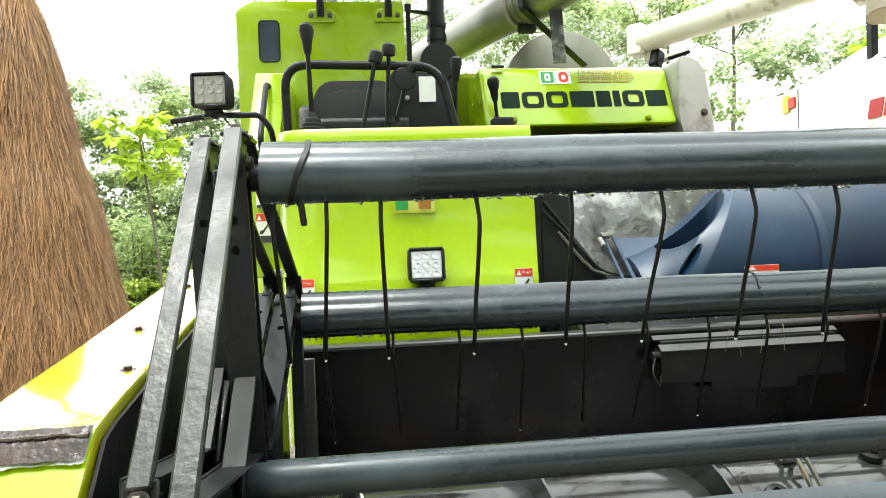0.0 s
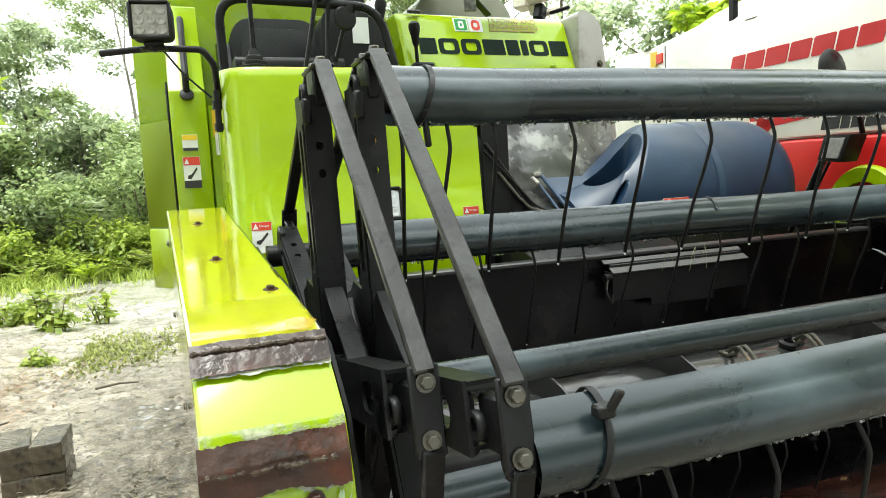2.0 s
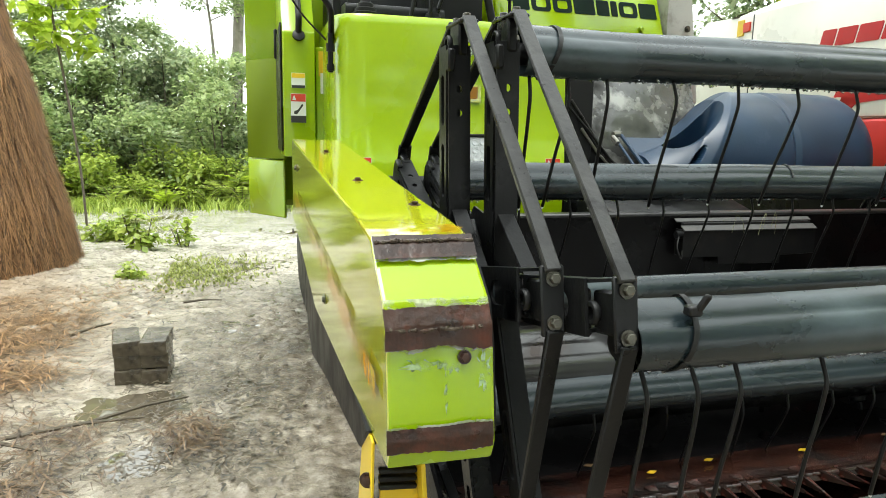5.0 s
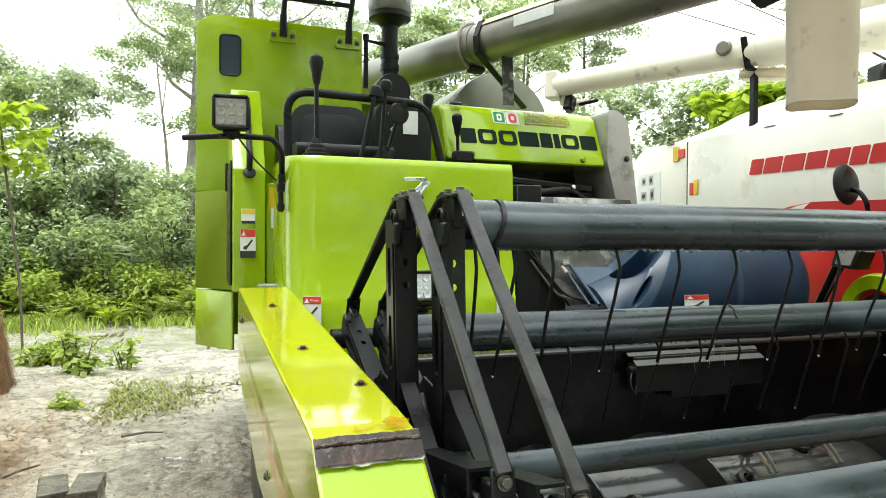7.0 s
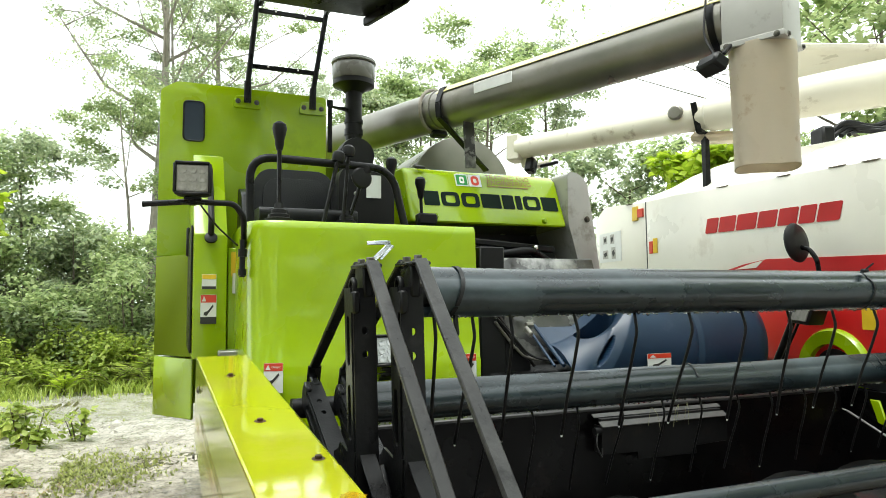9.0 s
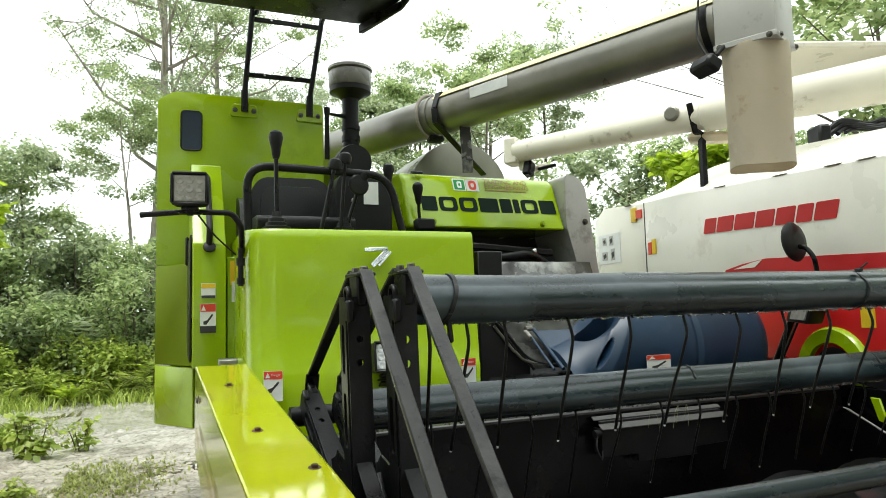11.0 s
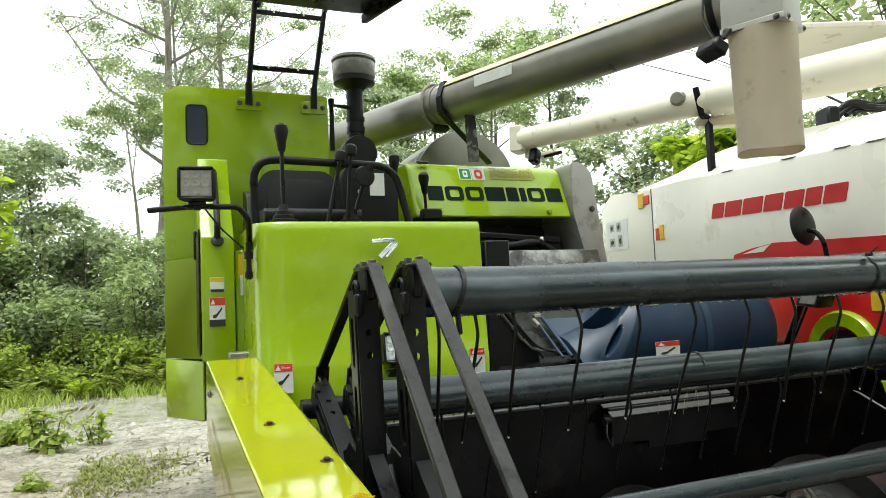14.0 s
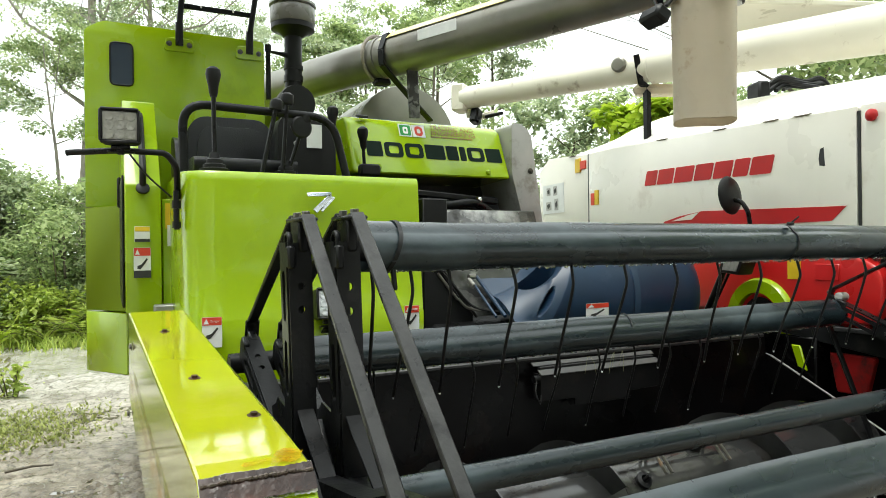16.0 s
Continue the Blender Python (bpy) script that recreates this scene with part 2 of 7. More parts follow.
DEBRIS = mat("trodden_leaf_scraps", (0.115, 0.092, 0.066), 0.4, var=0.85, island=True, bump=0.2)
WETSTRAW = mat("soaked_straw_litter", (0.12, 0.073, 0.036), 0.35, var=0.75, island=True, bump=0.2)
STRAW = mat("fallen_straw_litter", (0.215, 0.125, 0.056), 0.6, var=0.75, island=True, bump=0.2)
LEAF_A = leaf_mat("forest_leaves", (0.175, 0.260, 0.095), (0.53, 0.61, 0.295), 0.6)
LEAF_B = leaf_mat("grey_green_leaves", (0.215, 0.290, 0.160), (0.565, 0.620, 0.390), 0.6)
LEAF_C = leaf_mat("bright_leaves", (0.24, 0.36, 0.02), (0.50, 0.62, 0.06), 0.55)
LEAF_E = leaf_mat("trampled_weed_leaves", (0.17, 0.20, 0.05), (0.42, 0.46, 0.13), 0.4)
LEAF_D = leaf_mat("grass_blades", (0.20, 0.29, 0.04), (0.50, 0.58, 0.12), 0.5)


def ground_mat():
    m = bpy.data.materials.new("wet_mud")
    m.use_nodes = True
    n, l = m.node_tree.nodes, m.node_tree.links
    b = n["Principled BSDF"]
    tc = n.new("ShaderNodeTexCoord")

    def noise_at(scale, detail=6, rough=0.6):
        t = n.new("ShaderNodeTexNoise")
        t.inputs["Scale"].default_value, t.inputs["Detail"].default_value, t.inputs["Roughness"].default_value = scale, detail, rough
        l.new(tc.outputs["Object"], t.inputs[0])
        return t.outputs[0]

    def ramp(src, p0, p1, c0, c1):
        r = n.new("ShaderNodeValToRGB")
        r.color_ramp.elements[0].position, r.color_ramp.elements[1].position = p0, p1
        r.color_ramp.elements[0].color, r.color_ramp.elements[1].color = (*c0, 1), (*c1, 1)
        l.new(src, r.inputs[0])
        return r.outputs[0]

    def blend(fac, a, c):
        x = n.new("ShaderNodeMix")
        x.data_type = "RGBA"
        l.new(fac, x.inputs[0])
        l.new(a, x.inputs[6])
        l.new(c, x.inputs[7])
        return x.outputs[2]

    wide, mid, fine, clod = noise_at(0.7), noise_at(6.0, 10, 0.72), noise_at(34, 6, 0.7), noise_at(15, 8, 0.65)
    mud = ramp(mid, 0.3, 0.7, (0.225, 0.186, 0.140), (0.58, 0.52, 0.43))
    red = ramp(fine, 0.3, 0.7, (0.17, 0.105, 0.06), (0.36, 0.26, 0.165))
    sep = n.new("ShaderNodeSeparateXYZ")
    l.new(tc.outputs["Object"], sep.inputs[0])

    def along(k, a, c):
        r = n.new("ShaderNodeMapRange")
        r.inputs[1].default_value, r.inputs[2].default_value = a, c
        l.new(sep.outputs[k], r.inputs[0])
        return r.outputs[0]
    mul = n.new("ShaderNodeMath")
    mul.operation = "MULTIPLY"
    l.new(along(0, -0.95, -1.75), mul.inputs[0])
    l.new(ramp(wide, 0.35, 0.6, (0.15, 0.15, 0.15), (1, 1, 1)), mul.inputs[1])
    col = blend(mul.outputs[0], mud, red)
    # road paled with distance: sky sheen on wet mud put into its colour
    far_sheen = ramp(mid, 0.3, 0.7, (0.35, 0.33, 0.285), (0.56, 0.54, 0.48))
    col = blend(along(1, 3.8, 7.0), col, far_sheen)
    grit = noise_at(62, 5, 0.75)
    col = blend(ramp(grit, 0.55, 0.62, (0, 0, 0), (0.50, 0.50, 0.50)), col, ramp(fine, 0.3, 0.7, (0.06, 0.05, 0.036), (0.17, 0.14, 0.11)))
    speck = ramp(clod, 0.585, 0.62, (0, 0, 0), (0.7, 0.7, 0.7))
    dark = n.new("ShaderNodeRGB")
    dark.outputs[0].default_value = (0.075, 0.06, 0.042, 1)
    col = blend(speck, col, dark.outputs[0])
    soak = noise_at(2.3, 7, 0.68)
    brown = ramp(fine, 0.3, 0.7, (0.065, 0.052, 0.038), (0.19, 0.155, 0.115))
    col = blend(ramp(soak, 0.50, 0.60, (0, 0, 0), (0.45, 0.45, 0.45)), col, brown)
    # strip beside the tracks darkened for churned wet mud and the machine's shade
    strip = n.new("ShaderNodeMath")
    strip.operation = "MULTIPLY"
    l.new(along(0, -0.85, -0.40), strip.inputs[0])
    l.new(along(1, 4.8, 3.0), strip.inputs[1])
    torn = n.new("ShaderNodeMath")
    torn.operation = "MULTIPLY"
    l.new(strip.outputs[0], torn.inputs[0])
    l.new(ramp(clod, 0.36, 0.60, (0.35, 0.35, 0.35), (1, 1, 1)), torn.inputs[1])
    col = blend(torn.outputs[0], col, brown)
    l.new(col, b.inputs["Base Color"])
    wet = blend(ramp(wide, 0.42, 0.62, (0, 0, 0), (1, 1, 1)), ramp(mid, 0.4, 0.6, (0.04, 0.04, 0.04), (0.12, 0.12, 0.12)), ramp(mid, 0.35, 0.65, (0.07, 0.07, 0.07), (0.22, 0.22, 0.22)))
    l.new(wet, b.inputs["Roughness"])
    bp = n.new("ShaderNodeBump")
    bp.inputs["Strength"].default_value, bp.inputs["Distance"].default_value = 0.8, 0.014
    add = n.new("ShaderNodeMath")
    add.operation = "MULTIPLY_ADD"
    l.new(fine, add.inputs[0])
    add.inputs[1].default_value = 0.16
    l.new(clod, add.inputs[2])
    l.new(add.outputs[0], bp.inputs["Height"])
    l.new(bp.outputs[0], b.inputs["Normal"])
    return m


MUD = ground_mat()


# ---- mesh helpers: shapes in world places ----
def root_of(ob):
    while ob.parent:
        ob = ob.parent
    return ob


def thing(name, at, label, category, group="", kind=""):
    ob = new(name)
    ob.location = at
    ob.empty_display_size = 0.1
    return tagged(ob, label, category, group, kind)


def part(name, bm, material, parent, label=""):
    """Links a bmesh, in world places, as one mesh object under a thing or a part."""
    bmesh.ops.translate(bm, verts=bm.verts, vec=-root_of(parent).location)
    me = bpy.data.meshes.new(name)
    for f in bm.faces:
        f.smooth = True
    bm.to_mesh(me)
    bm.free()
    me.set_sharp_from_angle(angle=radians(38))
    me.materials.append(material)
    ob = new(name, me)
    ob.parent = parent
    if label:
        ob["label"] = label
    return ob


def box(c, size, bev=0.003, rot=(0, 0, 0), seg=1):
    bm = bmesh.new()
    bmesh.ops.create_cube(bm, size=1.0)
    bmesh.ops.scale(bm, vec=size, verts=bm.verts)
    if bev:
        bmesh.ops.bevel(bm, geom=bm.edges[:], offset=min(bev, min(size) * 0.45), segments=seg, affect="EDGES", profile=0.6)
    bmesh.ops.transform(bm, matrix=pose(*c, *rot), verts=bm.verts)
    return bm


def prism(poly, axis, a0, a1, bev=0.003, seg=1):
    """A polygon pushed along an axis. poly: (y, z) for x, (x, z) for y, (x, y) for z."""
    bm = bmesh.new()
    place = {"x": lambda p, a: (a, p[0], p[1]), "y": lambda p, a: (p[0], a, p[1]), "z": lambda p, a: (p[0], p[1], a)}[axis]
    lo = [bm.verts.new(place(p, a0)) for p in poly]
    hi = [bm.verts.new(place(p, a1)) for p in poly]
    n = len(poly)
    bm.faces.new(lo)
    bm.faces.new(hi[::-1])
    for i in range(n):
        bm.faces.new((lo[i], hi[i], hi[(i + 1) % n], lo[(i + 1) % n]))
    bmesh.ops.recalc_face_normals(bm, faces=bm.faces)
    if bev:
        bmesh.ops.bevel(bm, geom=bm.edges[:], offset=bev, segments=seg, affect="EDGES", profile=0.6, clamp_overlap=True)
    return bm


def rounded(pts, r, n=4, which=None):
    """Rounds the corners of a polygon."""
    out = []
    m = len(pts)
    for i, p in enumerate(pts):
        if which is not None and i not in which:
            out.append(p)
            continue
        p, a, b = Vector(p), Vector(pts[i - 1]), Vector(pts[(i + 1) % m])
        u, v = (a - p).normalized(), (b - p).normalized()
        k = min(r, (a - p).length * 0.49, (b - p).length * 0.49)
        for j in range(n + 1):
            t = j / n
            out.append(tuple((p + u * k) * (1 - t) ** 2 + p * 2 * t * (1 - t) + (p + v * k) * t ** 2))
    return out


def smooth_path(pts, n=6):
    """A polyline with its corners rounded."""
    pts = [Vector(p) for p in pts]
    out = [pts[0]]
    for a, p, b in zip(pts, pts[1:], pts[2:]):
        k = min((a - p).length, (b - p).length) * 0.35
        q0, q1 = p + (a - p).normalized() * k, p + (b - p).normalized() * k
        for j in range(n + 1):
            t = j / n
            out.append(q0 * (1 - t) ** 2 + p * 2 * t * (1 - t) + q1 * t ** 2)
    return out + [pts[-1]]


def tube(pts, r, n=12, caps=True):
    """A round bar along a line; r: one radius or one for each point."""
    pts = [Vector(p) for p in pts]
    rs = r if isinstance(r, (list, tuple)) else [r] * len(pts)
    bm = bmesh.new()
    rings = []
    d = (pts[1] - pts[0]).normalized()
    side = d.orthogonal().normalized()
    for i, p in enumerate(pts):
        a, b = pts[max(i - 1, 0)], pts[min(i + 1, len(pts) - 1)]
        d = (b - a).normalized()
        side = (side - d * side.dot(d)).normalized()
        up = d.cross(side)
        rings.append([bm.verts.new(p + (side * math.cos(2 * math.pi * k / n) + up * math.sin(2 * math.pi * k / n)) * rs[i]) for k in range(n)])
    for a, b in zip(rings, rings[1:]):
        for k in range(n):
            bm.faces.new((a[k], a[(k + 1) % n], b[(k + 1) % n], b[k]))
    if caps:
        bm.faces.new(rings[0][::-1])
        bm.faces.new(rings[-1])
    bmesh.ops.recalc_face_normals(bm, faces=bm.faces)
    return bm


def lathe(profile, m, n=20, caps=True):
    """(radius, height) pairs turned round the z axis of the pose m."""
    bm = bmesh.new()
    rings = [[bm.verts.new(m @ Vector((r * math.cos(2 * math.pi * k / n), r * math.sin(2 * math.pi * k / n), z))) for k in range(n)] for r, z in profile]
    for a, b in zip(rings, rings[1:]):
        for k in range(n):
            bm.faces.new((a[k], a[(k + 1) % n], b[(k + 1) % n], b[k]))
    if caps:
        bm.faces.new(rings[0][::-1])
        bm.faces.new(rings[-1])
    bmesh.ops.recalc_face_normals(bm, faces=bm.faces)
    return bm


def join(*bms):
    out = bms[0]
    for b in bms[1:]:
        me = bpy.data.meshes.new("temp")
        b.to_mesh(me)
        b.free()
        out.from_mesh(me)
        bpy.data.meshes.remove(me)
    return out


def bar(p0, p1, w, th, wide=(1, 0, 0), bev=0.002):
    """A flat bar from p0 to p1: w across the direction 'wide', th thick."""
    p0, p1, wide = Vector(p0), Vector(p1), Vector(wide)
    d = p1 - p0
    z = d.normalized()
    x = (wide - z * wide.dot(z)).normalized()
    y = z.cross(x)
    m = Matrix((x, y, z)).transposed().to_4x4()
    m.translation = (p0 + p1) / 2
    bm = box((0, 0, 0), (w, th, d.length), bev)
    bmesh.ops.transform(bm, matrix=m, verts=bm.verts)
    return bm


def strap(pts, w, th):
    """A thin band, w wide along x, along a line that runs round x."""
    bm = bmesh.new()
    rows = []
    for i, p in enumerate(pts):
        p, a, b = Vector(p), Vector(pts[max(i - 1, 0)]), Vector(pts[min(i + 1, len(pts) - 1)])
        n = (b - a).cross(Vector((1, 0, 0))).normalized() * th / 2
        o = Vector((w / 2, 0, 0))
        rows.append([bm.verts.new(p + u) for u in (-o - n, o - n, o + n, -o + n)])
    for a, b in zip(rows, rows[1:]):
        for k in range(4):
            bm.faces.new((a[k], a[(k + 1) % 4], b[(k + 1) % 4], b[k]))
    bm.faces.new(rows[0][::-1])
    bm.faces.new(rows[-1])
    bmesh.ops.recalc_face_normals(bm, faces=bm.faces)
    return bm


def slotted(p0, p1, w, th, slots, wide=(1, 0, 0)):
    """A flat bar from p0 to p1 with round-ended openings (from, to, width), as fractions of the length and metres."""
    p0, p1, wide = Vector(p0), Vector(p1), Vector(wide)
    d = p1 - p0
    ln = d.length
    z = d.normalized()
    x = (wide - z * wide.dot(z)).normalized()
    y = z.cross(x)
    bm = bmesh.new()

    def pt(u, v, h):
        return bm.verts.new(p0 + z * u + x * v + y * h)
    cells, a = [], 0.0
    for s0, s1, sw in slots:
        c0, c1 = s0 * ln - w * 0.3, s1 * ln + w * 0.3
        cells += [(a, c0, None), (c0, c1, (s0 * ln, s1 * ln, sw))]
        a = c1
    cells.append((a, ln, None))
    hw, ht = w / 2, th / 2
    for u0, u1, hole in cells:
        outer = [(u0, -hw), (u1, -hw), (u1, hw), (u0, hw)]
        if not hole:
            lo, hi = [pt(u, v, -ht) for u, v in outer], [pt(u, v, ht) for u, v in outer]
            for f in (lo[::-1], hi, (lo[0], lo[1], hi[1], hi[0]), (lo[2], lo[3], hi[3], hi[2]), (lo[1], lo[2], hi[2], hi[1]), (lo[3], lo[0], hi[0], hi[3])):
                bm.faces.new(f)
            continue
        h0, h1, sw = hole
        r, n = sw / 2, 16
        inner, rim = [], []
        uc, lu = (u0 + u1) / 2, (u1 - u0) / 2
        for k in range(n):
            t = 2 * math.pi * k / n
            c, s_ = math.cos(t), math.sin(t)
            mid = (h0 + h1) / 2
            inner.append(((mid if abs(c) < 1e-6 else h1 - r if c > 0 else h0 + r) + r * c if h1 - h0 > sw else mid + r * c, r * s_))
            q = max(abs(c), abs(s_))
            rim.append((uc + lu * c / q, hw * s_ / q))
        il, ih = [pt(u, v, -ht) for u, v in inner], [pt(u, v, ht) for u, v in inner]
        ol, oh = [pt(u, v, -ht) for u, v in rim], [pt(u, v, ht) for u, v in rim]
        for k in range(n):
            m = (k + 1) % n
            bm.faces.new((oh[k], oh[m], ih[m], ih[k]))
            bm.faces.new((ol[m], ol[k], il[k], il[m]))
            bm.faces.new((ih[k], ih[m], il[m], il[k]))
            bm.faces.new((ol[k], ol[m], oh[m], oh[k]))
    bmesh.ops.recalc_face_normals(bm, faces=bm.faces)
    return bm


def hexbolt(at, axis, r=0.009, h=0.008):
    m = Vector(axis).to_track_quat("Z", "Y").to_matrix().to_4x4()
    m.translation = at
    w = lathe([(r * 1.5, 0), (r * 1.5, h * 0.25), (r * 1.05, h * 0.25)], m, 14)
    return join(w, lathe([(r, h * 0.25), (r, h * 0.9), (r * 0.85, h), (0.001, h)], m, 6))


def raw_mesh(name, verts, faces, material, parent=None, smooth=False):
    me = bpy.data.meshes.new(name)
    me.from_pydata(verts, [], faces)
    if smooth:
        me.shade_smooth()
    me.materials.append(material)
    ob = new(name, me)
    if parent:
        ob.parent = parent
    return ob


# ---- ground: one muddy sheet out to the horizon ----
def make_ground():
    def steps(a, b, d, far):
        inner = list(np.arange(a, b, d))
        out, k = [], 0.15
        v = b
        while v < far:
            out.append(v)
            v += k
            k *= 1.35
        lowpart, k, v = [], 0.15, a - 0.05
        while v > -far:
            lowpart.append(v)
            v -= k
            k *= 1.35
        return lowpart[::-1] + inner + out + [far]
    xs, ys = steps(-2.6, 0.2, 0.016, 900), steps(1.6, 7.0, 0.019, 900)
    verts = []
    for y in ys:
        for x in xs:
            near = max(0.0, 1 - max(abs(x + 1.4) - 2.2, abs(y - 4.8) - 4.4, 0) / 3)
            z = 0.0
            if near > 0:
                z = noise.noise((x * 0.9, y * 0.9, 0)) * 0.03 + noise.noise((x * 3.1, y * 3.1, 4)) * 0.014
                z += max(0.0, noise.noise((x * 7, y * 7, 9))) * 0.020 + noise.noise((x * 14, y * 17, 2)) * 0.009
                wild = 0.30 + 1.1 * max(0.0, noise.noise((x * 1.7, y * 1.7, 21)))
                z += wild * (max(0.0, noise.noise((x * 22, y * 27, 6))) * 0.042 - max(0.0, noise.noise((x * 17, y * 20, 13))) * 0.026)
                z += wild * (max(0.0, noise.noise((x * 41, y * 46, 31))) * 0.016 + noise.noise((x * 70, y * 75, 17)) * 0.004)
                pool = math.exp(-((x + 0.82) ** 2 / 0.050 + (y - 2.40) ** 2 / 0.040))
                pool = max(pool, math.exp(-((x + 0.76) ** 2 / 0.020 + (y - 1.93) ** 2 / 0.016)))
                z = z * (1 - 0.9 * pool) - 0.034 * pool
                z -= 0.012 * math.exp(-((x + 0.45) ** 2 / 0.05 + (y - 3.6) ** 2 / 0.4))
                if x < -1.0:
                    z += max(0.0, 0.10 * math.exp(-((x + 2.1) ** 2 + (y - 5.0) ** 2) / 0.7))
            verts.append((x, y, z * near - 0.012))
    w = len(xs)
    faces = [(j * w + i, j * w + i + 1, (j + 1) * w + i + 1, (j + 1) * w + i) for j in range(len(ys) - 1) for i in range(w - 1)]
    return tagged(raw_mesh("ground", verts, faces, MUD, None, True), "wet trampled grey-brown mud with shallow puddles", "ground", kind="structure")


make_ground()
# standing rain water: level sheets that fill the hollows of the mud
WATER = mat("muddy_rain_water", (0.13, 0.108, 0.078), 0.02, var=0.2, scale=3, bump=0.02, bscale=12, rvar=0.01, spec=0.9)
for x0, x1, y0, y1, zw in ((-1.55, -0.1, 1.6, 3.2, -0.026), (-2.2, 0.3, 3.2, 5.6, -0.027), (-4.0, 0.5, 5.6, 9.4, -0.024)):
    tagged(raw_mesh("water", [(x0, y0, zw), (x1, y0, zw), (x1, y1, zw), (x0, y1, zw)], [(0, 1, 2, 3)], WATER), "shallow muddy puddle reflecting the sky", "puddle", kind="structure")

# ---- the header of the green harvester: reel, trough, crop divider ----
header = thing("harvester_header", (0.95, 0.9, 0.0), "black harvester header with a wet five-bar reel and lime end divider", "harvester header")
REEL = [(0.750, 1.137), (1.15, 0.908), (0.95, 0.474), (0.58, 0.362), (0.405, 0.784)]   # (y, z) of the five tine tubes
RIM = [(0.741, 1.186), (1.192, 0.952), (1.0, 0.412), (0.56, 0.294), (0.389, 0.822)]   # (y, z) of the clamp plates of the inner end frame
AXLE = (0.745, 0.758)
X0, X1 = 0.0, 1.83


def sheath(y, z, r, x0, x1, flap, seed):
    """A plastic sheath, open at the ends, slightly wavy, whose outer lap stands off in a lip along the top."""
    bm = bmesh.new()
    nx, n = 150, 60
    rings = []
    for i in range(nx + 1):
        x = x0 + (x1 - x0) * i / nx
        dy, dz = noise.noise((x * 2.3, seed, 0)) * 0.004, noise.noise((x * 2.3, seed, 7)) * 0.004
        lip = radians(flap) + 0.06 * noise.noise((x * 2.0, seed, 5))
        stand = 0.52 + 0.07 * noise.noise((x * 3.0, seed, 11))
        ring = []
        for k in range(n):
            a = lip + 2 * math.pi * k / n
            ang = 2 * math.pi * k / n
            lap = max(0.0, 1 - ang / 0.72) if ang < math.pi else math.exp((ang - 2 * math.pi) / 0.75)
            rr = r * (1 + 0.03 * noise.noise((x * 5, seed, 3)) + 0.012 * noise.noise((x * 26, a * 3, seed)) + stand * lap)
            ring.append(bm.verts.new((x, y + dy + rr * math.cos(a), z + dz + rr * math.sin(a))))
        rings.append(ring)
    for a, b in zip(rings, rings[1:]):
        for k in range(n):
            bm.faces.new((a[k], a[(k + 1) % n], b[(k + 1) % n], b[k]))
    bmesh.ops.recalc_face_normals(bm, faces=bm.faces)
    return bm


def tine_mesh():
    pts = [(0, 0.004, 0.02), (0, -0.006, -0.012), (0, -0.014, -0.040), (0, 0.002, -0.090), (0, 0.022, -0.140), (0, 0.046, -0.215)]
    bm = tube(smooth_path(pts, 4), 0.0029, 7)
    me = bpy.data.meshes.new("tine")
    for f in bm.faces:
        f.smooth = True
    bm.to_mesh(me)
    bm.free()
    me.materials.append(BLACK)
    return me


def drop_mesh():
    bm = lathe([(0.0004, 0.005), (0.0015, 0.0025), (0.0022, 0.0), (0.0016, -0.0018), (0.0003, -0.0026)], Matrix(), 7)
    me = bpy.data.meshes.new("water_drop")
    for f in bm.faces:
        f.smooth = True
    bm.to_mesh(me)
    bm.free()
    me.materials.append(GLINT)
    return me


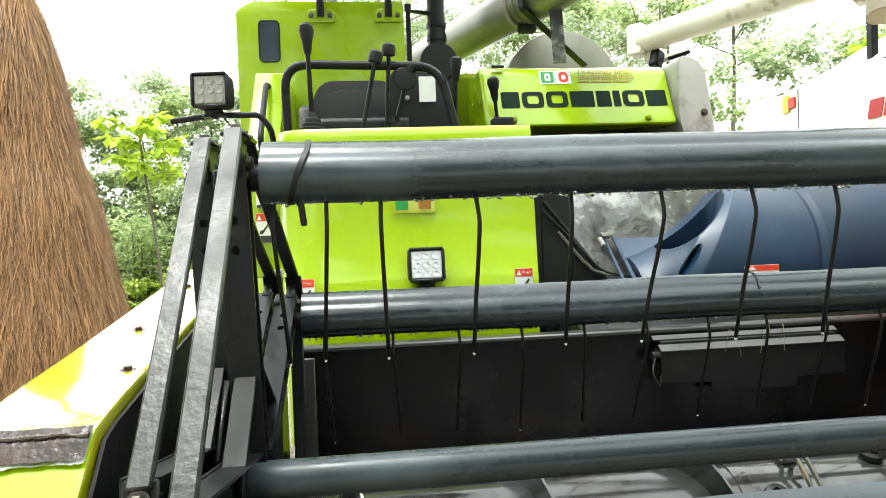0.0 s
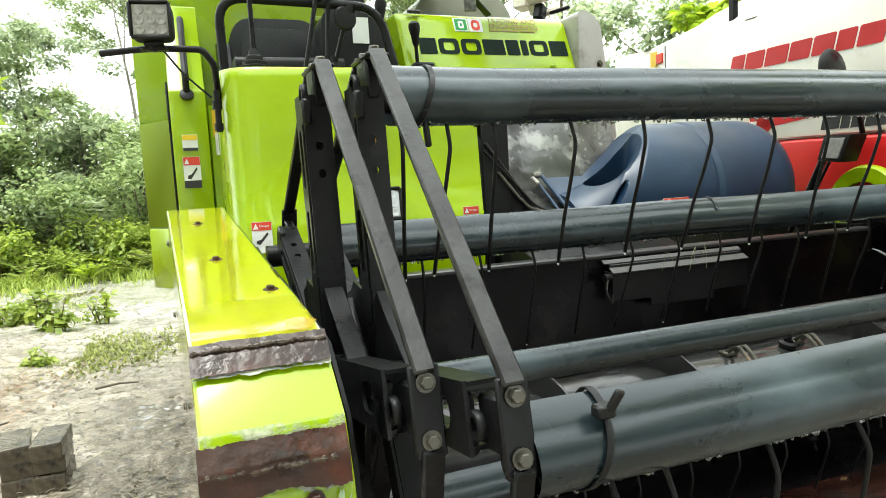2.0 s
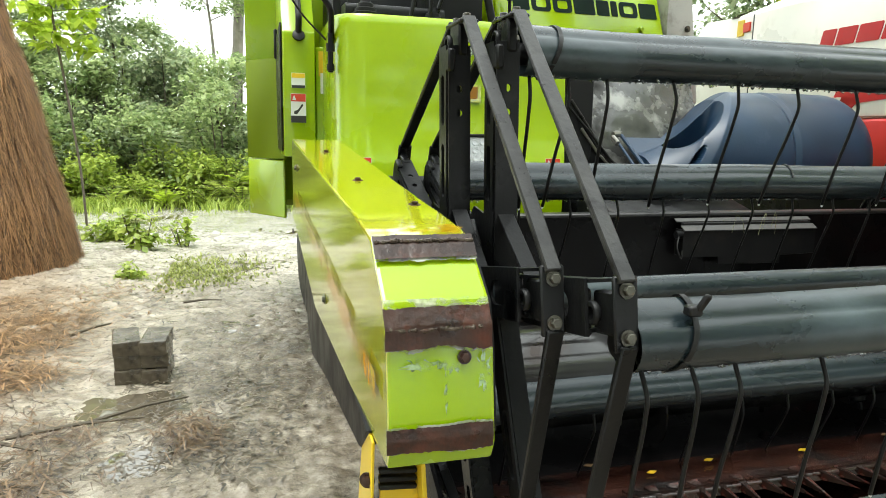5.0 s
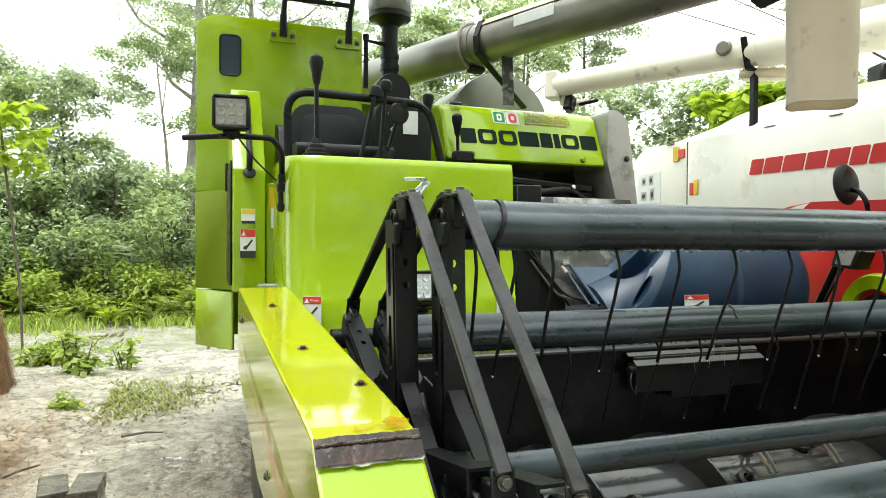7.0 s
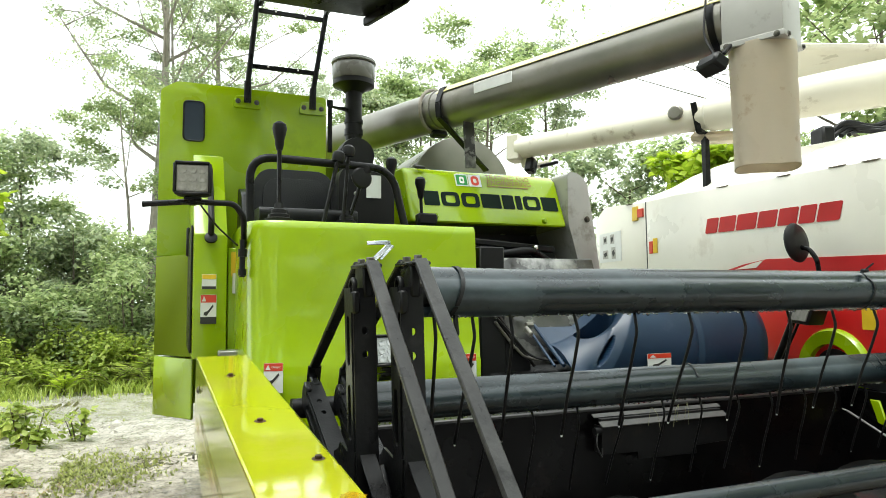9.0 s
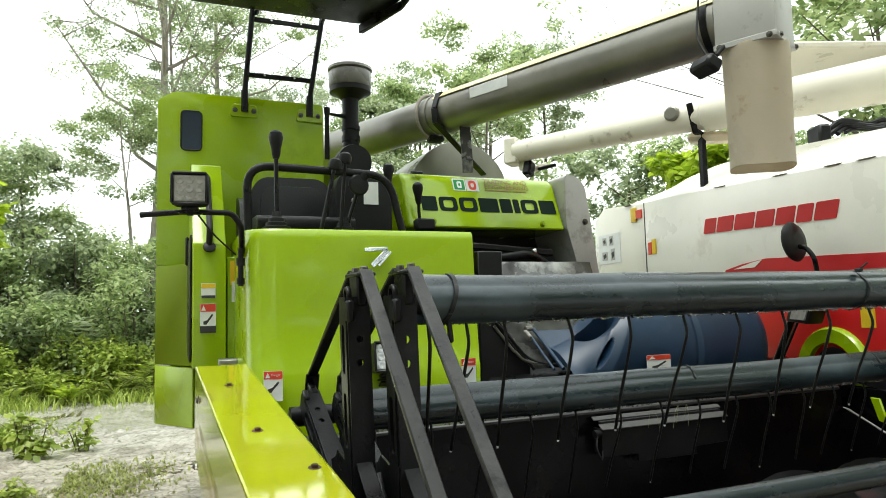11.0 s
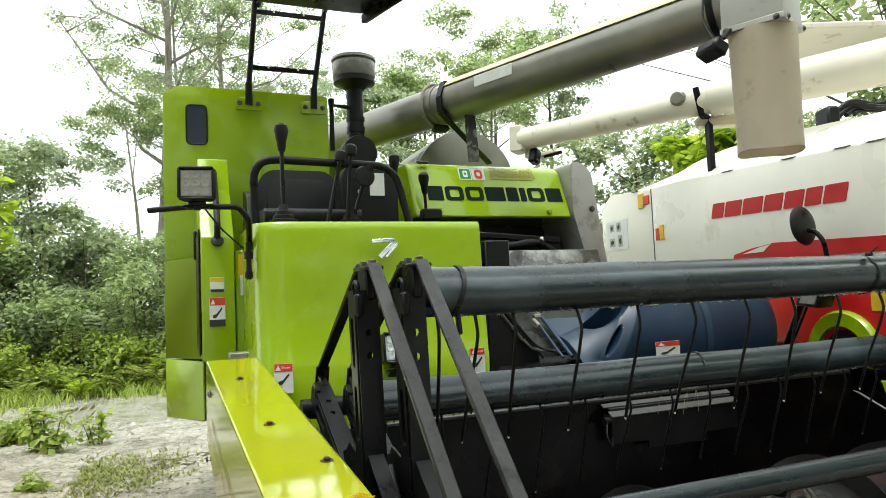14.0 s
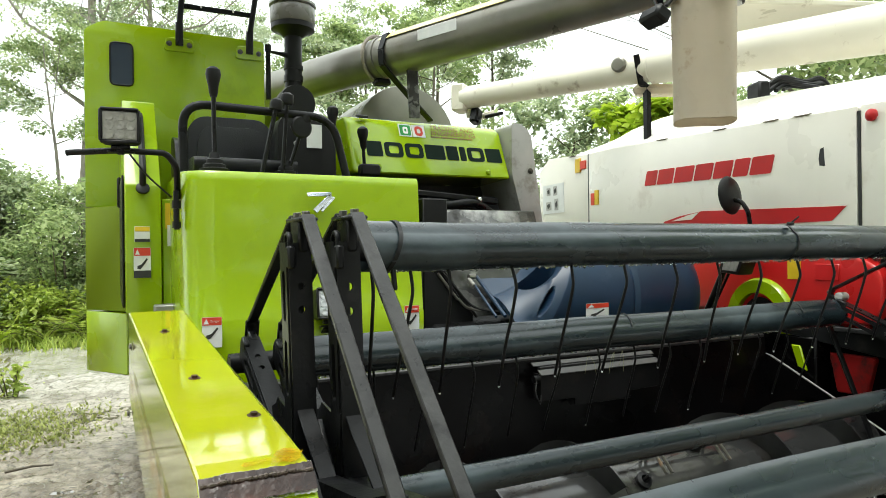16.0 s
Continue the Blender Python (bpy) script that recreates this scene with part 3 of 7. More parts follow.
TINE, DROP = tine_mesh(), drop_mesh()
rng = random.Random(4)
base = Vector(header.location)
RAD = [0.032, 0.034, 0.031, 0.032, 0.033]
FLAP = [76, 82, 80, 82, 80]
CLIPS = [(0.066, 1.005), (0.90, 1.6), (0.35, 1.2), (0.4, 1.3), (0.083, 1.1)]
for k, (ry, rz) in enumerate(REEL):
    shaft = part("tine_tube", sheath(ry, rz, RAD[k], X0 + 0.02, X1 - 0.02, FLAP[k], k * 3.7), TUBE, header, "wet dark grey plastic-sheathed reel tube")
    part("tube_core", tube([(X0 + 0.006, ry, rz), (X1 + 0.02, ry, rz)], 0.017, 12), BLACK, shaft)
    for cx in CLIPS[k]:
        sweep = []
        for a in np.linspace(-2.6, 3.6, 40) if k != 1 else np.linspace(0.9, 2.5, 24):
            q = RAD[k] * (1.03 + 0.52 * max(0.0, 1 - abs(a - radians(FLAP[k]) + 0.1) / (0.8 if a > radians(FLAP[k]) - 0.1 else 1.1))) + 0.0015
            sweep.append((cx + 0.012 * math.sin(a), ry + q * math.cos(a), rz + q * math.sin(a)))
        clip = strap(sweep, 0.004 if k == 1 or cx > 0.9 else 0.007, 0.0016)
        tail = join(bar((cx + 0.006, ry - 0.026, rz + 0.036), (cx + 0.014, ry - 0.036, rz + 0.060), 0.010, 0.006), box((cx + 0.004, ry - 0.024, rz + 0.040), (0.018, 0.014, 0.012), 0.002)) if k == 4 else join(box((cx + 0.004, ry - 0.012, rz + RAD[k] * 1.5), (0.014, 0.012, 0.008), 0.002), bar((cx, ry - 0.014, rz + RAD[k] * 1.5), (cx + 0.022, ry - 0.020, rz + RAD[k] * 1.5 + 0.016), 0.005, 0.003)) if cx > 0.9 and k == 0 else box((cx, ry, rz + RAD[k] * 1.05), (0.006, 0.008, 0.004), 0.001) if k == 1 else bar((cx, ry - 0.01, rz - RAD[k] + 0.004), (cx + 0.004, ry - 0.008, rz - RAD[k] - 0.03), 0.008, 0.008)
        part("cable_tie", join(clip, tail), BAR if k == 1 else RUBBER, shaft)
    x = 0.035 if k != 1 else 0.0605
    i = 0
    while x < X1 - 0.03:
        t = new("tine", TINE)
        t.parent = shaft
        t.location = Vector((x + rng.uniform(-0.003, 0.003), ry, rz - RAD[k] + 0.008)) - base
        t.rotation_euler = (radians(rng.uniform(-3, 3) - (12 if k == 4 else 0)), radians(rng.uniform(-2, 2)), radians(rng.uniform(-12, 12)))
        if k in (0, 4) or (k == 1 and i % 3 == 0):
            d = new("water_drop", DROP)
            d.parent = shaft
            tip = t.rotation_euler.to_matrix() @ Vector((0, 0.046, -0.217))
            d.location = t.location + tip
        x += 0.065 if i < 2 and k != 1 else 0.1245
        i += 1
    if k in (0, 1, 4):
        # rain drops hanging along the underside, too small and many to part
        vs, fs = [], []
        tmpl = [tuple(v.co) for v in DROP.vertices]
        tf = [tuple(p.vertices) for p in DROP.polygons]
        for j in range(330):
            px = rng.uniform(X0 + 0.03, X1 - 0.03)
            a = -math.pi / 2 + rng.uniform(-0.45, 0.1)
            o = Vector((px, ry + RAD[k] * math.cos(a), rz + (RAD[k] + 0.002) * math.sin(a))) - base
            sc = rng.uniform(0.5, 1.0) * (1.6 if rng.random() < 0.12 else 1.0)
            b0 = len(vs)
            vs += [tuple(o + Vector(v) * sc) for v in tmpl]
            fs += [tuple(b0 + q for q in f) for f in tf]
        tagged(raw_mesh("hanging_rain", vs, fs, DRIP, shaft, True), kind="stuff")

part("reel_axle", tube([(-0.04, *AXLE), (X1 + 0.03, *AXLE)], 0.024, 18), TUBE, header, "dark grey reel axle tube")


def spider(x, shift, inner, name):
    """One end frame of the reel: rim bars, slotted channel spokes, clamp plates, hub."""
    V = [Vector((x - 0.030 * (z - 0.82), y + shift, z)) for y, z in RIM]
    hubc = Vector((x, AXLE[0] + shift, AXLE[1]))
    X = Vector((1, 0, 0))
    hub = part(name, lathe([(0.048, -0.004), (0.050, -0.002), (0.050, 0.002), (0.048, 0.004)], Matrix.Translation(hubc - X * 0.02) @ pose(0, 0, 0, 0, 90, 0), 28), BLACK, header,
               "black steel end frame of the reel")
    for k in range(5):
        a, b = V[k], V[(k + 1) % 5]
        # the front bar gets a lighter grey for the sky light on it
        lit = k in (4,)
        d = (b - a).normalized()
        ta, tb = (a - hubc).normalized().cross(X), (b - hubc).normalized().cross(X)
        pa, pb = a + (a - hubc).normalized() * 0.006 + ta * (0.034 if ta.dot(d) > 0 else -0.034), b + (b - hubc).normalized() * 0.006 - tb * (0.034 if tb.dot(d) > 0 else -0.034)
        part("rim_bar", bar(pa, pb, 0.021, 0.009, X, 0.002), BAR if lit else BLACK, hub, "scuffed flat bar, greyed for the sky it catches" if lit else "")
    for k in range(5):
        v = V[k]
        d = (v - hubc).normalized()
        across = d.cross(X)
        s0, s1 = hubc + d * 0.03, v - d * 0.035
        broad = 0.066 if k == 4 else 0.040
        web = slotted(s0 - X * 0.028 + across * 0.006, s1 - X * 0.028 + across * 0.006, broad, 0.004, [(0.34, 0.58, 0.017), (0.66, 0.88, 0.017)] if k != 4 else [(0.68, 0.86, 0.034)], across)
        flange = slotted(s0 - X * 0.010 - across * 0.020, s1 - X * 0.010 - across * 0.020, 0.036, 0.004, [(0.70, 0.732, 0.011), (0.80, 0.832, 0.011)], X)
        side = 0.036 if k == 4 else 0.024
        far = slotted(s0 - X * 0.010 + across * side, s1 - X * 0.010 + across * side, 0.030, 0.004, [], X)
        part("spoke", join(web, flange, far), BLACK, hub)
        if k in (0, 1):
            # bent edge that runs over to the arm before it, and the notched web plate between two arms
            e = (V[k - 1] - hubc).normalized()
            part("bent_edge", bar(hubc + d * 0.135 - X * 0.010 - across * 0.020, hubc + e * 0.135 - X * 0.010 + e.cross(X) * 0.034, 0.026, 0.004, X, 0.001), BLACK, hub)
            o = hubc - X * 0.030
            q = [o + d * 0.0, o + d * 0.14 - across * 0.020, o + d * 0.132 + across * 0.03, o + d * 0.138 + across * 0.075, o + d * 0.124 + across * 0.092, o + d * 0.112 + across * 0.125, o + d * 0.03 + across * 0.09]
            pm = bmesh.new()
            lo, hi = [pm.verts.new(p) for p in q], [pm.verts.new(p + X * 0.004) for p in q]
            pm.faces.new(lo)
            pm.faces.new(hi[::-1])
            for i in range(len(q)):
                pm.faces.new((lo[i], hi[i], hi[(i + 1) % len(q)], lo[(i + 1) % len(q)]))
            bmesh.ops.recalc_face_normals(pm, faces=pm.faces)
            part("web_plate", pm, BLACK, hub)
        rc = v - d * 0.032 - X * 0.022
        lug = lathe([(0.0085, -0.004), (0.0125, -0.004), (0.014, -0.002), (0.014, 0.002), (0.0125, 0.004), (0.0085, 0.004), (0.0085, -0.004)], Matrix.Translation(rc) @ pose(0, 0, 0, 0, 90, 0), 20, False)
        part("bearing_ring", lug, BLACK, hub, "black bearing ring")
        part("clamp_plate", join(bar(v - across * 0.042, v + across * 0.042, 0.030, 0.006, X, 0.002), bar(v - d * 0.050 - X * 0.004, v - X * 0.004, 0.050, 0.016, across, 0.003),
                                 bar(v - d * 0.075 - X * 0.024, v - d * 0.040 - X * 0.024, 0.056, 0.012, across, 0.003)), BLACK, hub)
        for off in (0.026, -0.026):
            part("bolt", hexbolt(v + d * 0.004 + across * off, d, 0.0063, 0.009), BOLT, hub, "weathered zinc hex bolt")
        if inner:
            part("bolt", hexbolt(v - d * 0.03 + X * 0.006, X, 0.008, 0.008), BOLT, hub)
    return hub


spider(0.007, 0.0, True, "reel_end_frame")
spider(-0.046, 0.073, False, "reel_end_frame")
spider(X1 + 0.012, 0.0, True, "reel_end_frame")
part("tube_end_cap", lathe([(0.002, -0.001), (0.013, 0), (0.015, 0.004), (0.015, 0.036), (0.013, 0.040), (0.002, 0.041)], Matrix.Translation((X1 - 0.004, 1.15, 0.966)) @ pose(0, 0, 0, 0, 90, 0), 16), GREY_LIGHT, header, "pale grey end cap")
# grass wisps caught on the tubes and guard
for i, (gx, gy, gz) in enumerate([(1.13, 1.46, 0.775), (1.17, 1.47, 0.775), (1.02, 1.46, 0.77)]):
    part("grass_wisp", tube(smooth_path([(gx, gy, gz - 0.03), (gx + 0.004, gy - 0.01, gz + 0.03), (gx + 0.02 * (i % 3 - 1), gy - 0.02, gz + 0.01), (gx + 0.03 * (i % 3 - 1), gy - 0.02, gz - 0.04)], 3), 0.0006, 5), WISP, header, "dry grass wisp caught on the header")
# trough: floor, back wall, lip, end walls
WALL = [(0.86, 0.30), (0.95, 0.275), (1.10, 0.25), (1.25, 0.25), (1.37, 0.29), (1.45, 0.37), (1.495, 0.48), (1.51, 0.62), (1.521, 0.785)]
back = [(y + 0.008, z - 0.010) for y, z in WALL[::-1]]
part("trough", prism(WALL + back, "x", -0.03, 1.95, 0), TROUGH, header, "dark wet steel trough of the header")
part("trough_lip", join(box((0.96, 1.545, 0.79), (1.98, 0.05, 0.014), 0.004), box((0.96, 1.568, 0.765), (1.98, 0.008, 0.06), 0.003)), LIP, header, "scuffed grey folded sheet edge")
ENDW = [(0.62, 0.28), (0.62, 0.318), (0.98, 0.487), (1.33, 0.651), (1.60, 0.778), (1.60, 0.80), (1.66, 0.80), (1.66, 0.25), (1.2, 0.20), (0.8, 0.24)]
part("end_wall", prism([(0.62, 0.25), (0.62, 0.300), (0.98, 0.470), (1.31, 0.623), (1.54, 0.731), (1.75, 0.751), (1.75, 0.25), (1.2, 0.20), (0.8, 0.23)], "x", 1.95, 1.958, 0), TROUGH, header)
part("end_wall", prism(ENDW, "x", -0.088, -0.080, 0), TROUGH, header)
part("end_wall_edge", join(bar((1.954, 0.62, 0.303), (1.954, 1.50, 0.716), 0.008, 0.006, (1, 0, 0), 0.002), bar((1.954, 1.50, 0.716), (1.954, 1.75, 0.754), 0.006, 0.004, (1, 0, 0), 0.001)), GREY, header, "bright worn edge of the end wall")
part("end_wall_edge", bar((-0.084, 0.95, 0.50), (-0.084, 1.62, 0.762), 0.022, 0.014, (1, 0, 0), 0.003), LIP, header)
part("side_flange", join(bar((0.005, 1.36, 0.40), (0.005, 1.36, 0.80), 0.03, 0.008, (1, 0, 0)), bar((-0.02, 1.33, 0.40), (-0.02, 1.33, 0.80), 0.008, 0.05, (1, 0, 0))), LIP, header)
part("floor_strip", prism([(0.84, 0.30), (0.84, 0.312), (1.0, 0.285), (1.0, 0.272)], "x", -0.02, 1.94, 0), TROUGH_RUST, header, "rusty wet floor plate behind the cutter bar")
# feed drum with helical flights and lugs
part("feed_auger", tube([(-0.02, 1.19, 0.44), (1.94, 1.19, 0.44)], 0.125, 28), DRUM, header, "wet worn steel feed auger drum")


def flight(x0, x1, turns, hand):
    bm = bmesh.new()
    n = int(abs(turns) * 26)
    rows = []
    for i in range(n + 1):
        a, x = hand * 2 * math.pi * turns * i / n, x0 + (x1 - x0) * i / n
        rows.append([bm.verts.new((x + o, 1.19 + r * math.cos(a), 0.44 + r * math.sin(a))) for r, o in ((0.12, 0), (0.19, 0), (0.19, 0.005), (0.12, 0.005))])
    for a, b in zip(rows, rows[1:]):
        for k in range(4):
            bm.faces.new((a[k], a[(k + 1) % 4], b[(k + 1) % 4], b[k]))
    return bm


drum = header.children[-1]
part("drum_sleeve", tube([(0.85, 1.19, 0.44), (1.31, 1.19, 0.44)], 0.1275, 30), POLISH, drum, "polished middle of the feed drum")
for q in (0.98, 1.20):
    part("finger_clip", join(*[tube(smooth_path([(q + o, 1.17, 0.568), (q + o, 1.13, 0.60), (q + o, 1.10, 0.575), (q + o, 1.07, 0.545)], 3), 0.005, 7) for o in (-0.010, 0.010)], box((q, 1.17, 0.57), (0.04, 0.03, 0.012), 0.003)), BOLT, drum, "bent steel finger clip")
part("auger_flight", flight(0.0, 0.80, 2.4, 1), DRUM, drum)
part("auger_flight", flight(1.93, 1.25, 2.1, -1), DRUM, drum)
for i in range(8):
    a, x = i * 2.4, 0.86 + 0.05 * i
    y, z = 1.19 + 0.13 * math.cos(a), 0.44 + 0.13 * math.sin(a)
    m = Matrix.Translation((x, y, z)) @ Matrix.Rotation(a - math.pi / 2, 4, "X")
    lug = lathe([(0.022, 0), (0.022, 0.01), (0.012, 0.014), (0.012, 0)], m, 14)
    fin = tube([m @ Vector((0, 0, 0)), m @ Vector((0, 0, 0.035))], 0.006, 8)
    part("feed_finger", join(lug, fin), BLACK, drum, "worn retractable steel finger")
# bent guard plate hung in front of the feed mouth
part("feed_guard", join(prism([(0.855, 0.748), (0.855, 0.668), (0.985, 0.664), (0.985, 0.642), (1.215, 0.640), (1.215, 0.664), (1.345, 0.668), (1.345, 0.748)], "y", 1.468, 1.474, 0.001),
                        box((0.858, 1.49, 0.71), (0.006, 0.04, 0.08), 0.001), tube([(0.835, 1.478, 0.735), (0.858, 1.478, 0.735)], 0.012, 10)), GUARDM, header, "dull black bent guard plate at the feed mouth")
guard = header.children[-1]
part("guard_shelf", box((1.10, 1.474, 0.754), (0.49, 0.026, 0.004), 0.001, (32, 0, 0)), SHELF, guard, "worn grey folded top edge")
part("guard_slot", box((1.10, 1.492, 0.764), (0.47, 0.016, 0.010), 0.001), RUBBER, guard)
part("guard_shelf", box((1.10, 1.506, 0.775), (0.50, 0.018, 0.004), 0.001, (32, 0, 0)), SHELF, guard)
part("guard_wire", tube(smooth_path([(0.842, 1.47, 0.735), (0.825, 1.455, 0.70), (0.845, 1.455, 0.66), (0.85, 1.46, 0.69)], 4), 0.0022, 6), BAR, guard)
# plate added below the knives in place of the shadow on the ground
part("skid_plate", prism([(0.74, 0.205), (0.74, 0.213), (1.32, 0.190), (1.32, 0.182)], "x", -0.06, 1.94, 0), TROUGH_RUST, header, "dark rust-brown plate added for the shade under the cutter")
# cutter bar with pointed guards
part("cutter_bar", box((0.95, 0.855, 0.298), (1.92, 0.05, 0.022), 0.004), TROUGH_RUST, header, "rusty cutter bar")
gb = bmesh.new()
for q in ((-0.012, 0.03, -0.008), (0.012, 0.03, -0.008), (0.012, 0.03, 0.010), (-0.012, 0.03, 0.010), (-0.0065, -0.012, -0.006), (0.0065, -0.012, -0.006), (0.005, -0.012, 0.010), (-0.005, -0.012, 0.010), (0.004, -0.085, 0.006)):
    gb.verts.new(q)
gb.verts.ensure_lookup_table()
for f in ((0, 1, 2, 3), (0, 4, 5, 1), (1, 5, 6, 2), (2, 6, 7, 3), (3, 7, 4, 0), (4, 8, 5), (5, 8, 6), (6, 8, 7), (7, 8, 4)):
    gb.faces.new([gb.verts[i] for i in f])
GUARD = bpy.data.meshes.new("knife_guard")
bmesh.ops.recalc_face_normals(gb, faces=gb.faces)
gb.to_mesh(GUARD)
gb.free()
GUARD.materials.append(mat("worn_knife_steel", (0.035, 0.022, 0.018), 0.20, metal=0.4, var=0.5, scale=20, bump=0.3, stain=(0.10, 0.02, 0.012), amount=0.35, sscale=25))
cutter = header.children[-1]
x = 0.03
while x < 1.92:
    g = new("knife_guard", GUARD)
    g.parent = cutter
    g.location = Vector((x, 0.835, 0.30)) - base
    g.rotation_euler = (radians(rng.uniform(-8, 8)), radians(rng.uniform(-10, 10)), radians(rng.uniform(-12, 12)))
    x += 0.0508
# fallen leaf scraps on the floor plate
for lx, ly in ((0.42, 0.93), (0.58, 0.95), (0.83, 0.94), (1.1, 0.96), (0.3, 0.99), (1.32, 0.95)):
    lf = prism([(lx, ly), (lx + 0.012, ly + 0.006), (lx + 0.026, ly + 0.002), (lx + 0.013, ly - 0.007)], "z", 0.302, 0.304, 0)
    tagged(part("leaf_scrap", lf, YELLAB if ly < 0.955 else STRAW, header), "small yellow fallen leaf scrap")

# crop divider on the near end


def xl(y):
    """The outer side of the divider."""
    return -0.244 - 0.042 * (y - 0.55)


def divider():
    prof = [(1.53, 0.998), (0.80, 0.9145), (0.70, 0.9045), (0.64, 0.8975), (0.60, 0.892), (0.563, 0.885), (0.493, 0.821), (0.474, 0.768), (0.459, 0.655), (0.469, 0.630), (1.10, 0.66), (1.53, 0.80)]
    bm = bmesh.new()

    def xr(y):
        return -0.114 - 0.047 * (y - 0.5)
    L = [bm.verts.new((xl(y), y, z)) for y, z in prof]
    R = [bm.verts.new((xr(y), y, z)) for y, z in prof]
    n = len(prof)
    bm.faces.new(L[::-1])
    bm.faces.new(R)
    for i in range(n):
        bm.faces.new((L[i], L[(i + 1) % n], R[(i + 1) % n], R[i]))
    bmesh.ops.recalc_face_normals(bm, faces=bm.faces)
    bmesh.ops.bevel(bm, geom=bm.edges[:], offset=0.004, segments=2, affect="EDGES", profile=0.6)
    return bm


div = part("crop_divider", divider(), LIME_PALE, header, "glossy lime sheet-metal divider with scorched weld bands")
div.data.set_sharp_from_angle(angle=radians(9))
# faces turned to the front take the darker lime, the lit top stays pale
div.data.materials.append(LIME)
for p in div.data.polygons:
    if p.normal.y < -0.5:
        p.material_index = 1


def inner_side():
    """The black plate that closes the divider towards the reel."""
    bm = bmesh.new()
    q = [(1.53, 0.985), (0.80, 0.905), (0.60, 0.880), (0.566, 0.872), (0.505, 0.815), (0.49, 0.765), (0.475, 0.66), (1.10, 0.62), (1.53, 0.70)]
    a = [bm.verts.new((-0.1105 - 0.047 * (y - 0.5), y, z)) for y, z in q]
    b = [bm.verts.new((-0.1065 - 0.047 * (y - 0.5), y, z)) for y, z in q]
    bm.faces.new(a)
    bm.faces.new(b[::-1])
    for i in range(len(q)):
        bm.faces.new((a[i], b[i], b[(i + 1) % len(q)], a[(i + 1) % len(q)]))
    bmesh.ops.recalc_face_normals(bm, faces=bm.faces)
    return bm


part("inner_plate", inner_side(), GUARDM, div, "dull black inner plate of the divider")


def band(y0, z0, y1, z1, seed, mt, grow, lift, name, ridge=0.0):
    """A ragged scorched band across the nose, from (y0, z0) to (y1, z1) down its face."""
    bm = bmesh.new()
    n = 96
    rows = []
    ny, nz = -(z0 - z1), (y0 - y1)
    ln = math.hypot(ny, nz)
    for i in range(n + 1):
        s = i / n
        x = -0.2440 + 0.1272 * s
        a = grow * (0.05 * noise.noise((s * 5, seed, 0)) + 0.03 * noise.noise((s * 40, seed, 1)))
        b = 0.20 * noise.noise((s * 2.6, seed, 5)) + 0.05 * noise.noise((s * 30, seed + grow, 6)) + (grow - 1) * 0.35 * noise.noise((s * 6, seed, 8))
        f0, f1 = -(grow - 1) * 0.22 + a, 1 + (grow - 1) * 0.22 + b
        row = []
        for q, bulge in ((0.0, 0.0), (0.18, 0.25), (0.42, 0.9), (0.5, 1.0), (0.58, 0.8), (0.82, 0.2), (1.0, 0.0)):
            f = f0 + (f1 - f0) * q
            off = lift + ridge * bulge + 0.0005 * noise.noise((s * 11, seed, q * 6))
            row.append(bm.verts.new((x, y0 + (y1 - y0) * f + ny / ln * off, z0 + (z1 - z0) * f + abs(nz / ln) * off)))
        rows.append(row)
    for a, b in zip(rows, rows[1:]):
        for k in range(6):
            bm.faces.new((a[k], b[k], b[k + 1], a[k + 1]))
    bmesh.ops.recalc_face_normals(bm, faces=bm.faces)
    return part(name, bm, mt, div)


def bead(y, z, seed, r):
    """An uneven weld seam laid across the nose."""
    ps, rs = [], []
    for i in range(111):
        u = i / 110
        ps.append((-0.2430 + 0.1255 * u, y + 0.0016 * noise.noise((u * 9, seed, 0)), z + 0.0022 * noise.noise((u * 7, seed, 3))))
        rs.append(r * (0.75 + 0.28 * abs(math.sin(u * 70 + 3 * noise.noise((u * 8, seed, 5)))) + 0.5 * noise.noise((u * 24, seed, 9))))
    return part("weld_bead", tube(ps, rs, 8), BEADM, div, "glossy dark weld bead")


for y0, z0, y1, z1, sd in ((0.562, 0.884, 0.536, 0.8605, 1.3), (0.4905, 0.814, 0.4745, 0.769, 5.1), (0.4625, 0.682, 0.4605, 0.652, 9.4)):
    band(y0, z0, y1, z1, sd, ASH, 1.25, 0.0045, "scorched_edge")
    band(y0, z0, y1, z1, sd, RUST, 1.0, 0.0072, "weld_band", 0.006 if sd == 5.1 else 0.0012)["label"] = "rust-brown weld bead band"
band(0.4935, 0.8235, 0.491, 0.816, 2.2, ASH, 1.0, 0.006, "scorched_edge")
bead(0.5480, 0.8832, 3.3, 0.0028)
bead(0.4725, 0.793, 7.9, 0.0034)
for i, (sx, sz, sw, sh) in enumerate([(-0.137, 0.738, 0.018, 0.055), (-0.175, 0.752, 0.05, 0.020), (-0.215, 0.752, 0.05, 0.018), (-0.183, 0.725, 0.006, 0.06), (-0.175, 0.672, 0.03, 0.016)]):
    pts = [(sx + sw * 0.5 * math.cos(a) * (0.8 + 0.9 * noise.noise((math.cos(a) * 4, math.sin(a) * 4, i * 3.1))), sz + sh * 0.5 * math.sin(a) * (0.8 + 0.9 * noise.noise((math.cos(a) * 4, math.sin(a) * 4, i * 7.7)))) for a in np.linspace(0, 6.28, 48, endpoint=False)]
    sb = bmesh.new()
    sb.faces.new([sb.verts.new((px + 0.010, 0.474 - (0.768 - pz) * 0.133 - 0.0052, pz)) for px, pz in pts])
    part("paint_scuff", sb, SCUFF, div)
